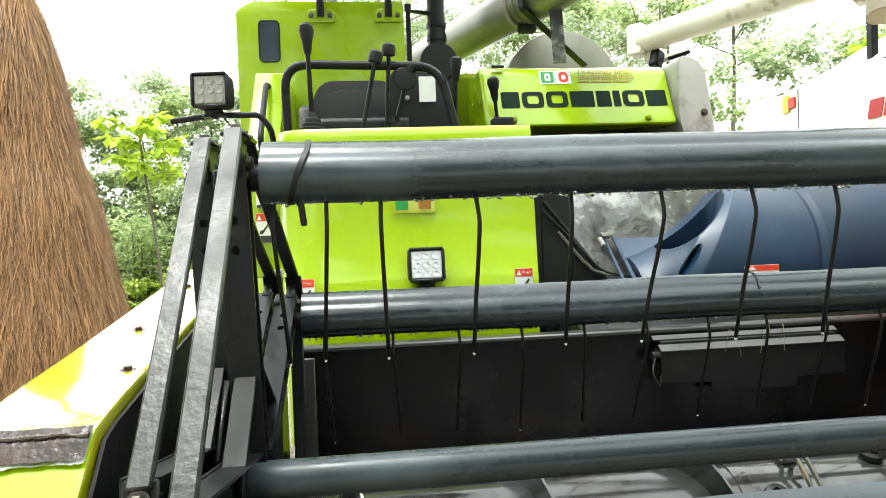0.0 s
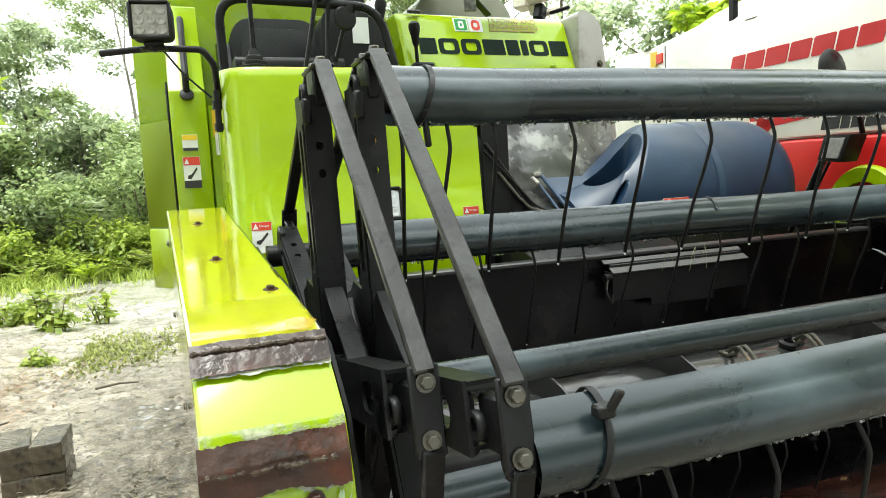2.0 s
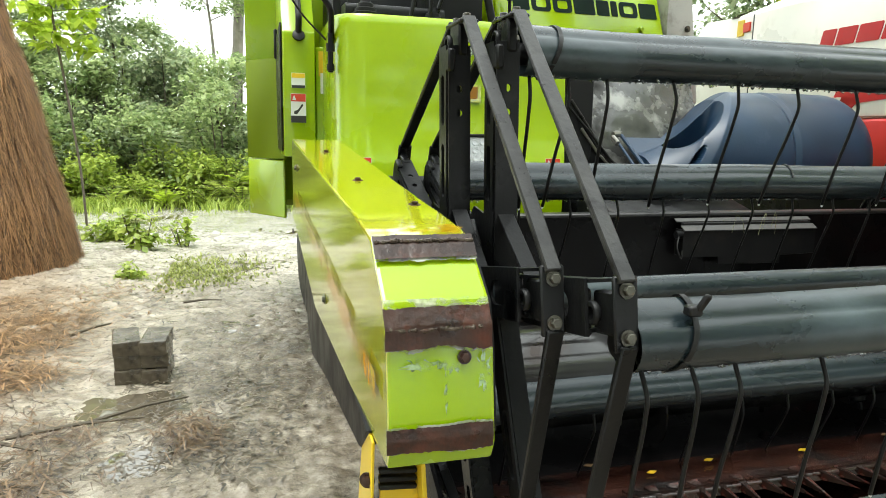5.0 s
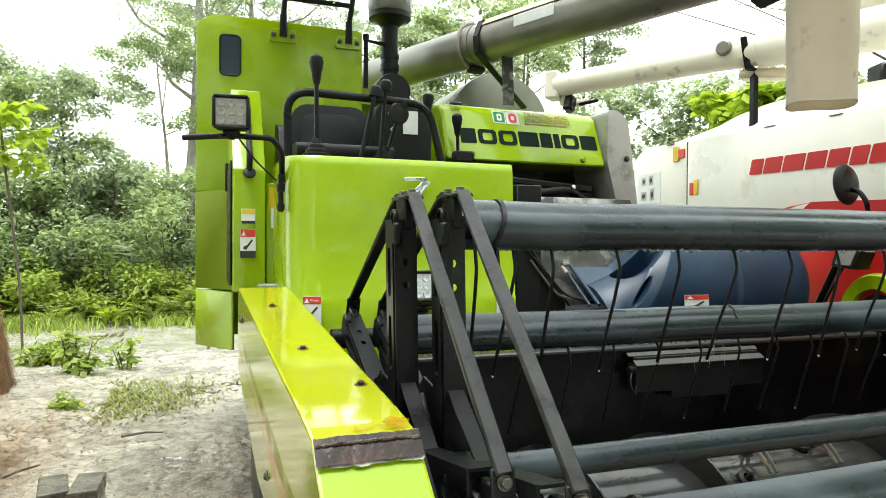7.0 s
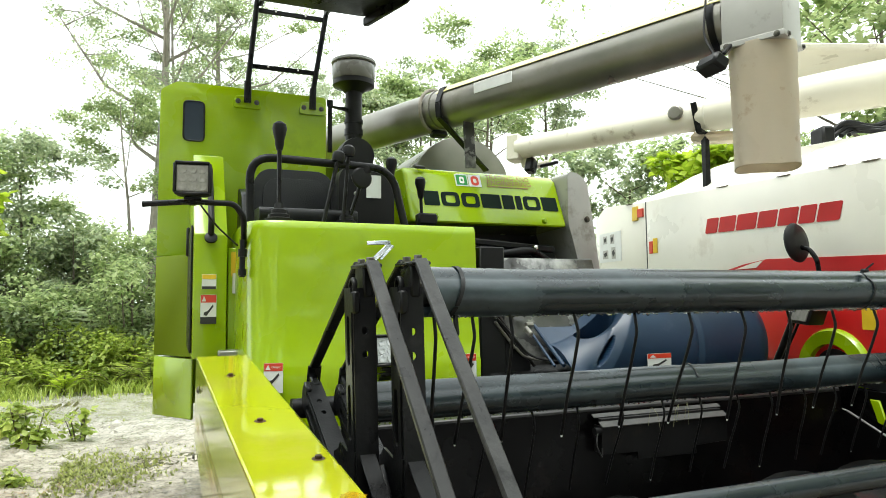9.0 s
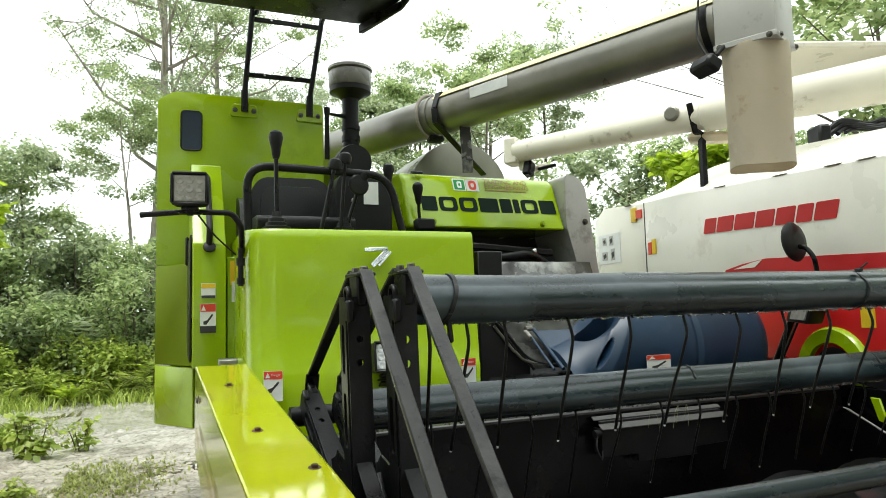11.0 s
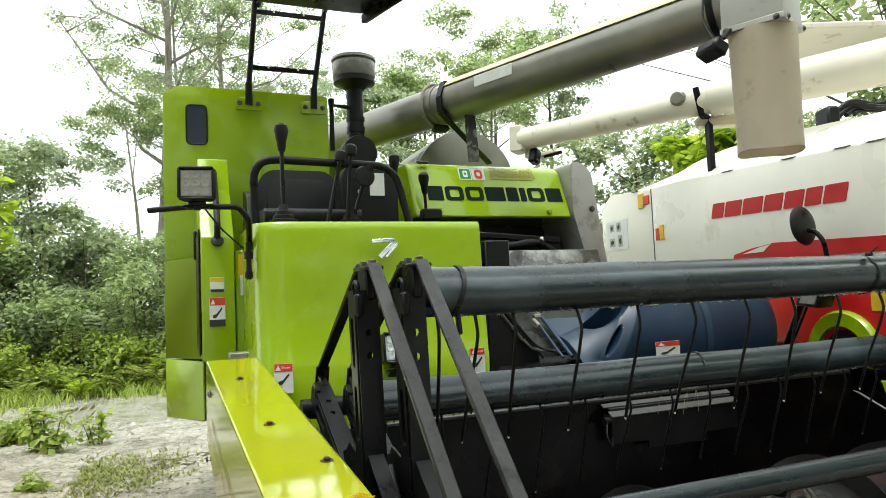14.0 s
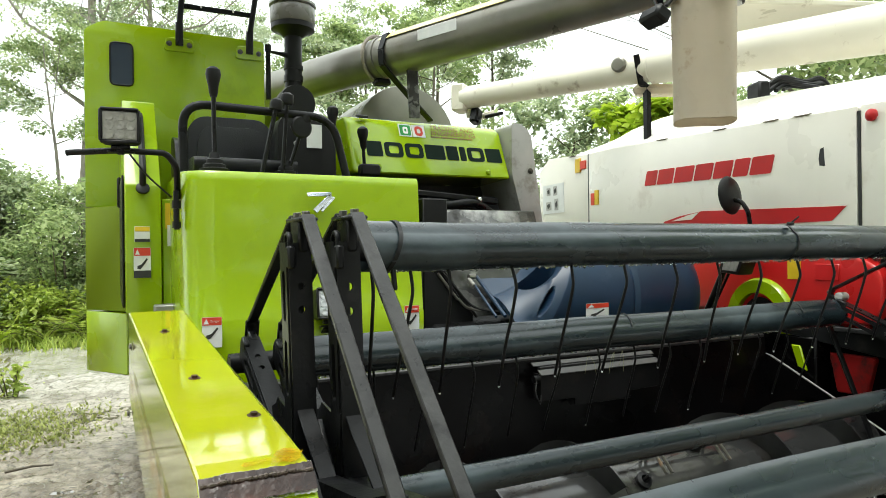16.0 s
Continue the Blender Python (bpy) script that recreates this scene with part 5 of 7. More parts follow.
slab(0.953, 0.993, 1.668, 1.716, REDLAB, cover, "dealer_disc", lift=0.001, hole=0.45, rnd=0.018)
slab(0.893, 0.917, 1.675, 1.709, LABEL, cover, "dealer_stroke", lift=0.002, hole=0.4, rnd=0.008)
tilt = math.degrees(math.atan2(0.155, 0.065))
for word, size, wx, wz in (("TRADING AND", 0.034, 1.150, 1.7135), ("ENGINEERING", 0.034, 1.155, 1.6875)):
    me = text_mesh(word, size)
    me.materials.clear()
    me.materials.append(ORANGE)
    tw = new("sign_words", me)
    tw.parent = cover
    wide = max(v.co.x for v in me.vertices) - min(v.co.x for v in me.vertices)
    tw.matrix_local = Matrix.Translation(Vector((wx, on_cover(wx, wz) - 0.002, wz)) - root_of(cover).location) @ pose(0, 0, 0, tilt) @ Matrix.Diagonal((0.235 / wide, 1, 1, 1))
    tw["label"] = "orange-brown sign words"
for u0, wd in ((1.035, 0.045), (1.09, 0.085), (1.185, 0.07)):
    slab(u0, u0 + wd, 1.6665, 1.6715, ORANGE, cover, "small_print_bar")
part("cover_tag", box((0.70, 2.60, 1.742), (0.05, 0.03, 0.012), 0.002, (20, 0, 0)), DARKLAB, cover)
for q in (0.74, 1.30):
    part("cover_latch", lathe([(0.014, 0), (0.014, 0.006), (0.008, 0.016)], pose(q, 2.508, 1.505, 90), 12), LIME, cover)
capp = rounded([(1.43, 1.755), (1.50, 1.745), (1.545, 1.70), (1.62, 1.18), (1.52, 1.18), (1.43, 1.50)], 0.03, 4)
part("engine_side_plate", prism(capp, "y", 2.50, 2.92, 0.01, 2), GREY_LIGHT, green, "pale grey engine side plate")
part("side_plate_bolt", hexbolt((1.535, 2.497, 1.52), (0, -1, 0), 0.010, 0.012), BOLT, green)
# black sheet standing for the deep shade under the cover, engine parts
part("engine_bay", box((1.05, 2.86, 1.12), (0.84, 0.08, 0.72), 0.004), RUBBER, green)
part("engine_block", join(prism([(2.55, 0.9), (2.52, 1.25), (2.60, 1.40), (2.80, 1.40), (2.80, 0.9)], "x", 0.74, 1.40, 0.012, 2), box((1.10, 2.52, 1.385), (0.5, 0.05, 0.03), 0.006, (0, 4, 0))), BLACK, green, "dark engine housing")
part("engine_pipe", tube(smooth_path([(0.80, 2.46, 1.34), (1.0, 2.44, 1.33), (1.20, 2.46, 1.36), (1.34, 2.52, 1.30)], 5), 0.02, 10), BLACK, green)
part("drain_tap", lathe([(0.012, 0), (0.012, 0.03), (0.006, 0.035)], pose(1.22, 2.48, 1.37, 90), 10), CHROME, green)
part("bay_floor", box((1.05, 2.6, 0.86), (0.9, 0.5, 0.03), 0.004), BLACK, green)

# air intake
part("intake_pipe", join(tube([(0.50, 3.02, 1.70), (0.50, 3.02, 2.20)], 0.042, 16), tube([(0.50, 3.02, 1.97), (0.50, 3.02, 2.0)], 0.047, 16), tube([(0.50, 3.02, 2.03), (0.50, 3.02, 2.05)], 0.047, 16)), RUBBER, green, "black air intake pipe")
part("intake_base", join(lathe([(0.085, -0.05), (0.09, -0.03), (0.09, 0.03), (0.085, 0.05)], pose(0.495, 2.97, 1.85, 90), 20), tube([(0.50, 3.02, 1.6), (0.50, 3.02, 1.83)], 0.075, 16)), RUBBER, green)
part("intake_bowl", lathe([(0.045, 2.19), (0.075, 2.215), (0.105, 2.225), (0.105, 2.25)], pose(0.50, 3.02, 0), 28), RUBBER, green)
part("intake_cap", lathe([(0.104, 2.25), (0.108, 2.255), (0.110, 2.325), (0.100, 2.34), (0.085, 2.345), (0.001, 2.347)], pose(0.50, 3.02, 0), 28), CAPMAT, green, "cloudy plastic pre-cleaner bowl")
part("cap_lid", lathe([(0.100, 2.338), (0.114, 2.340), (0.114, 2.352), (0.095, 2.362), (0.001, 2.366)], pose(0.50, 3.02, 0), 28), GREY, green, "pale grey pre-cleaner lid")
part("intake_stay", join(tube([(0.365, 2.96, 1.86), (0.365, 2.96, 2.09), (0.46, 3.0, 2.095)], 0.012, 8), tube([(0.365, 2.96, 2.09), (0.365, 2.96, 2.12)], 0.016, 8)), BLACK, green)

# grain hopper dome and unloading auger
part("hopper_dome", prism([(1.09 + 0.285 * math.cos(a), 1.72 + 0.285 * math.sin(a)) for a in np.linspace(-0.2, math.pi + 0.2, 22)], "y", 2.98, 3.5, 0.008, 2), STEEL, green, "dull steel curved hopper end")
A0, A1 = Vector((0.50, 3.66, 2.06)), Vector((1.47, 1.50, 2.10))
ad = (A1 - A0).normalized()
aug = part("unloading_auger", tube([A0, A1], 0.098, 28), STEEL, green, "stained steel unloading auger tube")
for f in (0.40, 0.985):
    c = A0 + (A1 - A0) * f
    part("tube_band", tube([c - ad * 0.012, c + ad * 0.012], 0.103, 28), BLACK if f > 0.9 else STEEL, aug)
side = Vector((ad.y, -ad.x, 0)).normalized()
side = -side if side.y > 0 else side
c = A0 + (A1 - A0) * 0.435
zz = Vector((0, 0, 1))
ringc = A0 + (A1 - A0) * 0.385
part("clamp_ring", tube([ringc + side * 0.112 * math.cos(a) + zz * 0.112 * math.sin(a) for a in np.linspace(-2.0, 3.6, 30)], 0.009, 8), BARK, aug, "rust-stained pale clamp ring")
part("clamp_pad", box(tuple(ringc - zz * 0.115 + ad * 0.02), (0.08, 0.06, 0.03), 0.008), RUBBER, aug)
pts = [c + zz * 0.104 - side * 0.03, c + side * 0.075 + zz * 0.080, c + side * 0.108 + zz * 0.0, c + side * 0.10 - zz * 0.07, Vector((1.14, 2.80, 1.79))]
part("tube_strap", join(*[bar(p, q, 0.034, 0.010, ad, 0.002) for p, q in zip(pts, pts[1:])]), BLACK, green, "dark steel strap over the tube")
part("tube_post", bar(c + ad * 0.10 - zz * 0.09, Vector((c.x + ad.x * 0.10 + 0.01, c.y + ad.y * 0.10, 1.76)), 0.055, 0.012, (1, 0, 0)), SHEET, green, "grey sheet post under the tube")
lab = A0 + (A1 - A0) * 0.575
side = Vector((ad.y, -ad.x, 0)).normalized()
ye = side * 0.068 + Vector((0, 0, 0.0735))
# strip joins yellow paint with the bright reflection along the tube's top
part("yellow_edge", bar(A0 + (A1 - A0) * 0.42 + ye, A1 + ye, 0.052, 0.004, side * 0.735 - Vector((0, 0, 0.68))), PALEYEL, aug, "pale yellow strip of paint and painted-in top reflection")
part("tube_label", bar(lab + side * 0.099 - ad * 0.11 + Vector((0, 0, 0.018)), lab + side * 0.099 + ad * 0.11 + Vector((0, 0, 0.018)), 0.05, 0.003, (0, 0, 1)), LABEL, aug, "worn white sticker")
E0 = A1 + ad * 0.10
yawa = math.degrees(math.atan2(-ad.x, ad.y))


def turned(bm):
    bmesh.ops.transform(bm, matrix=Matrix.Translation(E0) @ pose(0, 0, 0, 0, 0, yawa), verts=bm.verts)
    return bm


elbow = part("spout_elbow", turned(join(box((0, 0, 0.0), (0.20, 0.20, 0.24), 0.012, seg=2), box((0, -0.0, -0.118), (0.205, 0.205, 0.02), 0.002))), GREY_LIGHT, green, "grey folded sheet elbow at the auger's end")
for q in (-0.08, 0.08):
    part("elbow_bolt", turned(hexbolt((0.107, q, -0.122), (1, 0, 0), 0.007, 0.007)), BOLT, elbow)
    part("elbow_bolt", turned(hexbolt((q, 0.107, -0.122), (0, 1, 0), 0.007, 0.007)), BOLT, elbow)


def spout():
    """A round plastic sleeve with a wall, slightly wavy, open below."""
    bm = bmesh.new()
    rings = []
    for z, w in ((-0.12, 0.107), (-0.16, 0.107), (-0.25, 0.105), (-0.38, 0.103), (-0.49, 0.102), (-0.535, 0.103), (-0.536, 0.100), (-0.45, 0.099), (-0.25, 0.102), (-0.12, 0.104)):
        rings.append([bm.verts.new((w * math.cos(a) * (1 + 0.02 * math.sin(2 * a + 9 * z)), w * math.sin(a), z - 0.004 * math.sin(3 * a) * (z < -0.45))) for a in np.linspace(0, 2 * math.pi, 36, endpoint=False)])
    n = len(rings[0])
    for a, b in zip(rings, rings[1:]):
        for k in range(n):
            bm.faces.new((a[k], a[(k + 1) % n], b[(k + 1) % n], b[k]))
    bmesh.ops.recalc_face_normals(bm, faces=bm.faces)
    return turned(bm)


part("spout_sleeve", spout(), CREAM, green, "translucent cream plastic spout sleeve")
part("spout_lamp", turned(join(box((0.185, -0.10, -0.20), (0.06, 0.10, 0.05), 0.01, (0, -30, -30)), box((0.13, -0.07, -0.14), (0.09, 0.015, 0.012), 0.003, (0, 35, 0)))), RUBBER, green, "small black work lamp on the spout")
part("spout_cable", turned(tube(smooth_path([(0.17, -0.09, -0.18), (0.15, -0.14, -0.08), (0.11, -0.14, 0.08)], 4), 0.004, 6)), RUBBER, green)
part("cable_mast", turned(tube([(-0.13, -0.09, -0.35), (-0.13, -0.09, 0.5)], 0.012, 8)), BLACK, green)

# chassis and tracks below
part("chassis", join(box((0.4, 3.4, 0.55), (0.95, 1.9, 0.35), 0.02), box((0.35, 2.3, 0.55), (0.5, 0.6, 0.3), 0.02)), BLACK, green, "dark chassis")
for sx in (0.06, 1.02):
    tr = [(2.35, 0.12), (2.30, 0.24), (2.42, 0.40), (4.2, 0.44), (4.45, 0.28), (4.35, 0.08), (4.1, 0.0), (2.6, 0.0)]
    part("rubber_track", prism(rounded(tr, 0.08, 4), "x", sx - 0.17, sx + 0.17, 0.01), RUBBER, green, "muddy black rubber track")
part("rear_body", box((0.45, 3.75, 1.25), (1.5, 1.45, 1.15), 0.03), LIME_SHADED, green, "lime threshing body")
part("column_side", box((-0.277, 2.64, 1.18), (0.006, 0.62, 0.46), 0.002), BLACK, green, "black plate on the left side of the column")

# feeder house behind the header
part("feeder_house", prism([(1.56, 0.30), (1.56, 0.76), (2.5, 1.02), (2.5, 0.55)], "x", 0.72, 1.26, 0.01), BLACK, green, "grey feeder house")
part("feeder_plate", prism([(1.99, 0.86), (2.16, 1.30), (2.168, 1.30), (1.998, 0.86)], "x", 0.70, 1.32, 0.002), SHEET, green, "wet grey sloping feeder sheet")
part("sheet_edge", prism([(0.655, 1.20), (0.69, 1.165), (0.895, 0.895), (0.895, 0.86), (0.655, 0.86)], "y", 1.955, 1.975, 0.001), RUBBER, green, "black triangular plate beside the feeder sheet")
part("side_gap_plate", box((0.74, 2.2, 0.95), (0.10, 0.5, 0.75), 0.004), RUBBER, green)
for a, b, mt in (((0.700, 1.945, 1.150), (0.905, 1.945, 0.885), BAR), ((0.742, 1.94, 1.052), (0.822, 1.94, 0.955), STEEL), ((0.760, 1.95, 1.060), (0.850, 1.94, 0.925), BLACK)):
    part("feeder_strut", tube([a, b], 0.0055, 8), mt, green)
part("latch_hook", tube(smooth_path([(0.822, 1.935, 0.957), (0.85, 1.93, 0.925), (0.90, 1.93, 0.910), (0.945, 1.93, 0.912)], 4), 0.005, 8), STEEL, green, "bright steel latch hook")
part("brake_cable", tube(smooth_path([(0.69, 1.94, 1.125), (0.78, 1.93, 1.03), (0.87, 1.92, 0.925), (0.95, 1.86, 0.905), (1.04, 1.77, 0.935), (1.10, 1.74, 0.995), (1.16, 1.76, 1.055)], 6), 0.0045, 8), RUBBER, green)


# blue moulded cover of the feeder drive
def blue_cover():
    """A moulded half-drum with a slanting end flange, a scooped flank and a flat apron."""
    bm = bmesh.new()
    nu, nv = 230, 170
    grid = []
    xa, xb, cy, cz, rc = 0.94, 1.84, 1.95, 0.945, 0.255

    def step(v):
        v = min(1.0, max(0.0, v))
        return v * v * (3 - 2 * v)
    for i in range(nu + 1):
        x = xa + (xb - xa) * (i / nu)
        row = []
        for j in range(nv + 1):
            a = -0.30 + 2.55 * j / nv
            lean = math.sin(a) + 0.51 * math.cos(a)
            apron = min(rc, 0.0467 / lean) if lean > 0.05 else rc
            edge = 1.105 + 0.150 * min(a, 1.5)
            flank = min(1.0, max(0.0, (x - edge + 0.215) / 0.16))
            rr = apron + (0.222 - apron) * max(0.0, flank) if apron < 0.222 else apron
            rr = rr + (rc - rr) * min(1.0, (x - edge + 0.060) / 0.060) if x > edge - 0.060 else rr
            # deep scoop in the flank, slot below it
            du, da = x - 1.128 - 0.16 * (a - 0.80), a - 0.80
            m = math.hypot(du / 0.070, da / 0.50)
            rr -= 0.150 * step((1.06 - m) / 0.16)
            du, da = x - 1.062 - 0.15 * a, a - 0.02
            rr -= 0.040 * step((1.1 - math.hypot(du / 0.012, da / 0.22)) / 0.35)
            rr -= 0.006 * math.exp(-((x - 1.46) / 0.008) ** 2)
            rr += 0.004 * step((x - 1.47) / 0.01)
            if x > 1.74:
                rr *= 1 - 0.16 * ((x - 1.74) / 0.10) ** 2
            row.append(bm.verts.new((x, cy - rr * math.cos(a), cz + rr * math.sin(a))))
        grid.append(row)
    for a, b in zip(grid, grid[1:]):
        for j in range(nv):
            bm.faces.new((a[j], b[j], b[j + 1], a[j + 1]))
    bm.faces.new(grid[-1])
    bm.faces.new(grid[0][::-1])
    bmesh.ops.recalc_face_normals(bm, faces=bm.faces)
    return bm


blue = part("drive_cover", blue_cover(), BLUE, green, "dark blue moulded plastic drive cover")
blue.data.set_sharp_from_angle(angle=radians(17))
part("cover_hinge", join(tube([(0.945, 2.01, 1.032), (0.918, 1.765, 0.902)], 0.007, 8), tube([(0.915, 2.00, 1.020), (0.890, 1.78, 0.90)], 0.005, 8)), BLUE, blue, "blue rod along the cover's edge")
part("hinge_clip", join(box((0.885, 1.95, 1.012), (0.016, 0.05, 0.022), 0.004, (28, 0, 0)), tube([(0.895, 1.985, 1.035), (0.925, 1.99, 1.035)], 0.010, 8)), STEEL, blue, "bright steel hinge clip")
decal(green, 1.262, 1.686, 0.905, 0.105, 0.064, words=False)

# ---- the white and red combine harvester parked alongside ----
white = thing("combine_harvester", (2.6, 2.6, 0.0), "off-white and red combine harvester with a long ivory auger", "combine harvester")
FD = Vector((0.14, 0.99, 0)).normalized()
FO = Vector((2.227, 2.883, 0))
FYAW = -math.degrees(math.atan2(FD.x, FD.y))


def fx(s, out, z):
    """A place on the flank: s metres back along it, 'out' towards the green machine, height z."""
    return FO + FD * s - Vector((FD.y, -FD.x, 0)) * out + Vector((0, 0, z))


def flank(poly, out0, out1, bev=0.004, seg=1):
    """A plate in the flank's plane; poly: (distance along, height)."""
    bm = prism(poly, "x", 0, 1, 0)
    for v in bm.verts:
        v.co = fx(v.co.y, out0 if v.co.x < 0.5 else out1, v.co.z)
    bmesh.ops.recalc_face_normals(bm, faces=bm.faces)
    if bev:
        bmesh.ops.bevel(bm, geom=bm.edges[:], offset=bev, segments=seg, affect="EDGES", profile=0.6)
    return bm


SF = -1.72    # front corner
part("flank_panel", flank([(0.02, 1.70), (-0.24, 1.695), (SF, 1.617), (SF, 1.120), (0.02, 1.148)], 0.0, -0.05, 0.008, 2), WHITE, white, "off-white flank panel with chipped edges")
part("rear_flank_panel", flank([(0.66, 1.66), (0.52, 1.735), (0.035, 1.70), (0.035, 1.15), (0.66, 1.15)], -0.004, -0.05, 0.008, 2), WHITE, white, "off-white rear flank panel")


def roof():
    bm = bmesh.new()
    # sections across the roof: along s, rows of (inward, height)
    secs = [(0.50, [(0.0, 1.70), (0.10, 1.72), (0.6, 1.72)]), (-0.10, [(0.0, 1.70), (0.12, 1.78), (0.7, 1.80)]), (-0.20, [(0.0, 1.698), (0.15, 1.815), (0.73, 1.83)]), (-0.35, [(0.0, 1.692), (0.21, 1.85), (0.8, 1.875)]), (-0.55, [(0.0, 1.685), (0.28, 1.868), (0.9, 1.90)]),
            (-1.2, [(0.0, 1.65), (0.42, 1.84), (1.1, 1.92)]), (SF, [(0.0, 1.62), (0.55, 1.82), (1.2, 1.92)]), (SF - 0.9, [(0.0, 1.58), (0.6, 1.80), (1.3, 1.92)])]
    rows = [[bm.verts.new(fx(s, -i - 0.01, z)) for i, z in pts] for s, pts in secs]
    for a, b in zip(rows, rows[1:]):
        for k in range(2):
            bm.faces.new((a[k], b[k], b[k + 1], a[k + 1]))
    r = bmesh.ops.extrude_face_region(bm, geom=bm.faces[:])
    bmesh.ops.translate(bm, verts=[v for v in r["geom"] if isinstance(v, bmesh.types.BMVert)], vec=(0, 0, -0.03))
    bmesh.ops.recalc_face_normals(bm, faces=bm.faces)
    bmesh.ops.bevel(bm, geom=bm.edges[:], offset=0.02, segments=3, affect="EDGES", profile=0.6)
    return bm


part("roof", roof(), WHITE, white, "white sloping roof")
part("front_pillar", flank([(SF - 0.01, 1.135), (SF - 0.75, 1.135), (SF - 0.75, 0.30), (SF - 0.01, 0.30)], -0.03, -0.3, 0.008), GUARDM, white, "dull black front pillar")
part("front_column", flank([(SF - 0.01, 1.62), (SF - 0.75, 1.58), (SF - 0.75, 1.14), (SF - 0.01, 1.14)], -0.006, -0.3, 0.008, 2), WHITE, white, "off-white front column")
part("panel_gap", flank([(SF - 0.002, 1.60), (SF - 0.012, 1.60), (SF - 0.012, 1.12), (SF - 0.002, 1.12)], -0.003, -0.02, 0), DARKLAB, white)
part("panel_gap", flank([(0.034, 1.70), (0.022, 1.70), (0.022, 1.22), (0.034, 1.22)], -0.004, -0.02, 0), DARKLAB, white)
tail = part("tail_lamp", lathe([(0.021, 0), (0.021, 0.008), (0.012, 0.014), (0.001, 0.015)], Matrix.Translation(fx(SF - 0.06, 0.0, 1.575)) @ pose(0, 0, 0, 0, 0, FYAW) @ pose(0, 0, 0, 0, -90, 0), 18), REDTXT, white, "round red lamp")
# irregular dark chip in the flank, drawn as a flat dark shape
part("slot_handle", flank([(-1.595, 1.425), (-1.572, 1.43), (-1.568, 1.455), (-1.575, 1.49), (-1.590, 1.495), (-1.592, 1.46)], 0.001, -0.02, 0), DARKLAB, white)
# lettering as plain slanted blocks
s, z = -0.525, 1.455
for wd in (0.088, 0.116, 0.130, 0.112, 0.107, 0.084, 0.112):
    za, zb = z + 0.033 * (s + 0.525), z + 0.033 * (s - wd + 0.525)
    poly = [(s, za), (s - wd, zb), (s - wd - 0.022, zb + 0.073), (s - 0.022, za + 0.073)]
    part("letter_block", flank(rounded(poly, 0.008, 2), 0.003, -0.002, 0), REDTXT, white)
    s -= wd + 0.012
# red swoosh and lower red body
part("red_stripe", flank([(-0.68, 1.263), (-0.80, 1.285), (-0.95, 1.30), (SF + 0.04, 1.275), (SF + 0.10, 1.225), (-1.2, 1.225), (-0.95, 1.20), (-0.72, 1.185), (-0.66, 1.225)], 0.003, -0.002, 0), REDTXT, white, "red stripe")
part("red_slash", flank([(-0.56, 1.225), (-0.83, 1.218), (-0.74, 1.140), (-0.60, 1.142)], 0.003, -0.002, 0), REDTXT, white, "red stripe end")
part("white_slash", flank([(-0.66, 1.222), (-0.71, 1.221), (-0.67, 1.141), (-0.64, 1.141)], 0.005, 0.001, 0), WHITE, white)
q = -1.07
for wd in (0.085, 0.04, 0.055, 0.05, 0.055, 0.03, 0.055, 0.02, 0.055, 0.05, 0.04):
    za = 1.150 + 0.02 * (q + 1.07)
    part("model_bar", flank([(q, za), (q - wd, za), (q - wd - 0.012, za + 0.045), (q - 0.012, za + 0.045)], 0.003, -0.002, 0), DARKLAB, white)
    q -= wd + 0.008
part("white_swoosh", flank([(-0.74, 1.263), (-0.86, 1.287), (-0.93, 1.296), (-0.88, 1.265)], 0.005, 0.001, 0), WHITE, white)
part("reflector", flank([(-0.01, 1.46), (-0.045, 1.46), (-0.045, 1.39), (-0.01, 1.39)], 0.006, -0.002, 0.001), REDLAB, white, "red reflector")
part("reflector", flank([(-0.05, 1.475), (-0.09, 1.475), (-0.09, 1.39), (-0.05, 1.39)], 0.006, -0.002, 0.001), YELLAB, white, "amber reflector")
part("reflector", flank([(0.17, 1.685), (0.11, 1.685), (0.11, 1.60), (0.17, 1.60)], 0.004, -0.006, 0.001), YELLAB, white, "amber reflector")
part("reflector", flank([(0.11, 1.665), (0.05, 1.665), (0.05, 1.615), (0.11, 1.615)], 0.006, -0.006, 0.001), REDLAB, white, "red reflector")
part("instruction_plate", flank([(0.60, 1.56), (0.32, 1.56), (0.32, 1.37), (0.60, 1.37)], 0.0, -0.01, 0), LABEL, white, "faded instruction plate")
for q, w, wd, ht in ((0.52, 1.515, 0.05, 0.05), (0.43, 1.515, 0.05, 0.06), (0.52, 1.42, 0.07, 0.055), (0.415, 1.425, 0.05, 0.075)):
    pic = part("plate_picture", flank([(q + wd / 2, w + ht / 2), (q - wd / 2, w + ht / 2), (q - wd / 2, w - ht / 2), (q + wd / 2, w - ht / 2)], 0.002, -0.002, 0), GREY_LIGHT, white)
    part("picture_mark", flank([(q + wd * 0.3, w + ht * 0.1), (q - wd * 0.2, w + ht * 0.3), (q - wd * 0.35, w - ht * 0.1), (q + wd * 0.1, w - ht * 0.35)], 0.0035, 0.0, 0), DARKLAB, pic)
for q, w in ((-1.02, 1.655), (-0.62, 1.675), (-1.3, 1.640), (-1.45, 1.632), (0.25, 1.712)):
    part("paint_chip", flank([(q, w), (q - 0.09, w - 0.003), (q - 0.07, w - 0.008), (q - 0.02, w - 0.006)], 0.002, -0.004, 0), BARKD, white)
lower = flank([(0.50, 1.152), (-1.80, 1.115), (-1.80, 0.70), (0.50, 0.70)], -0.03, -0.5, 0.02, 2)
part("red_lower_body", lower, RED, white, "red lower body")
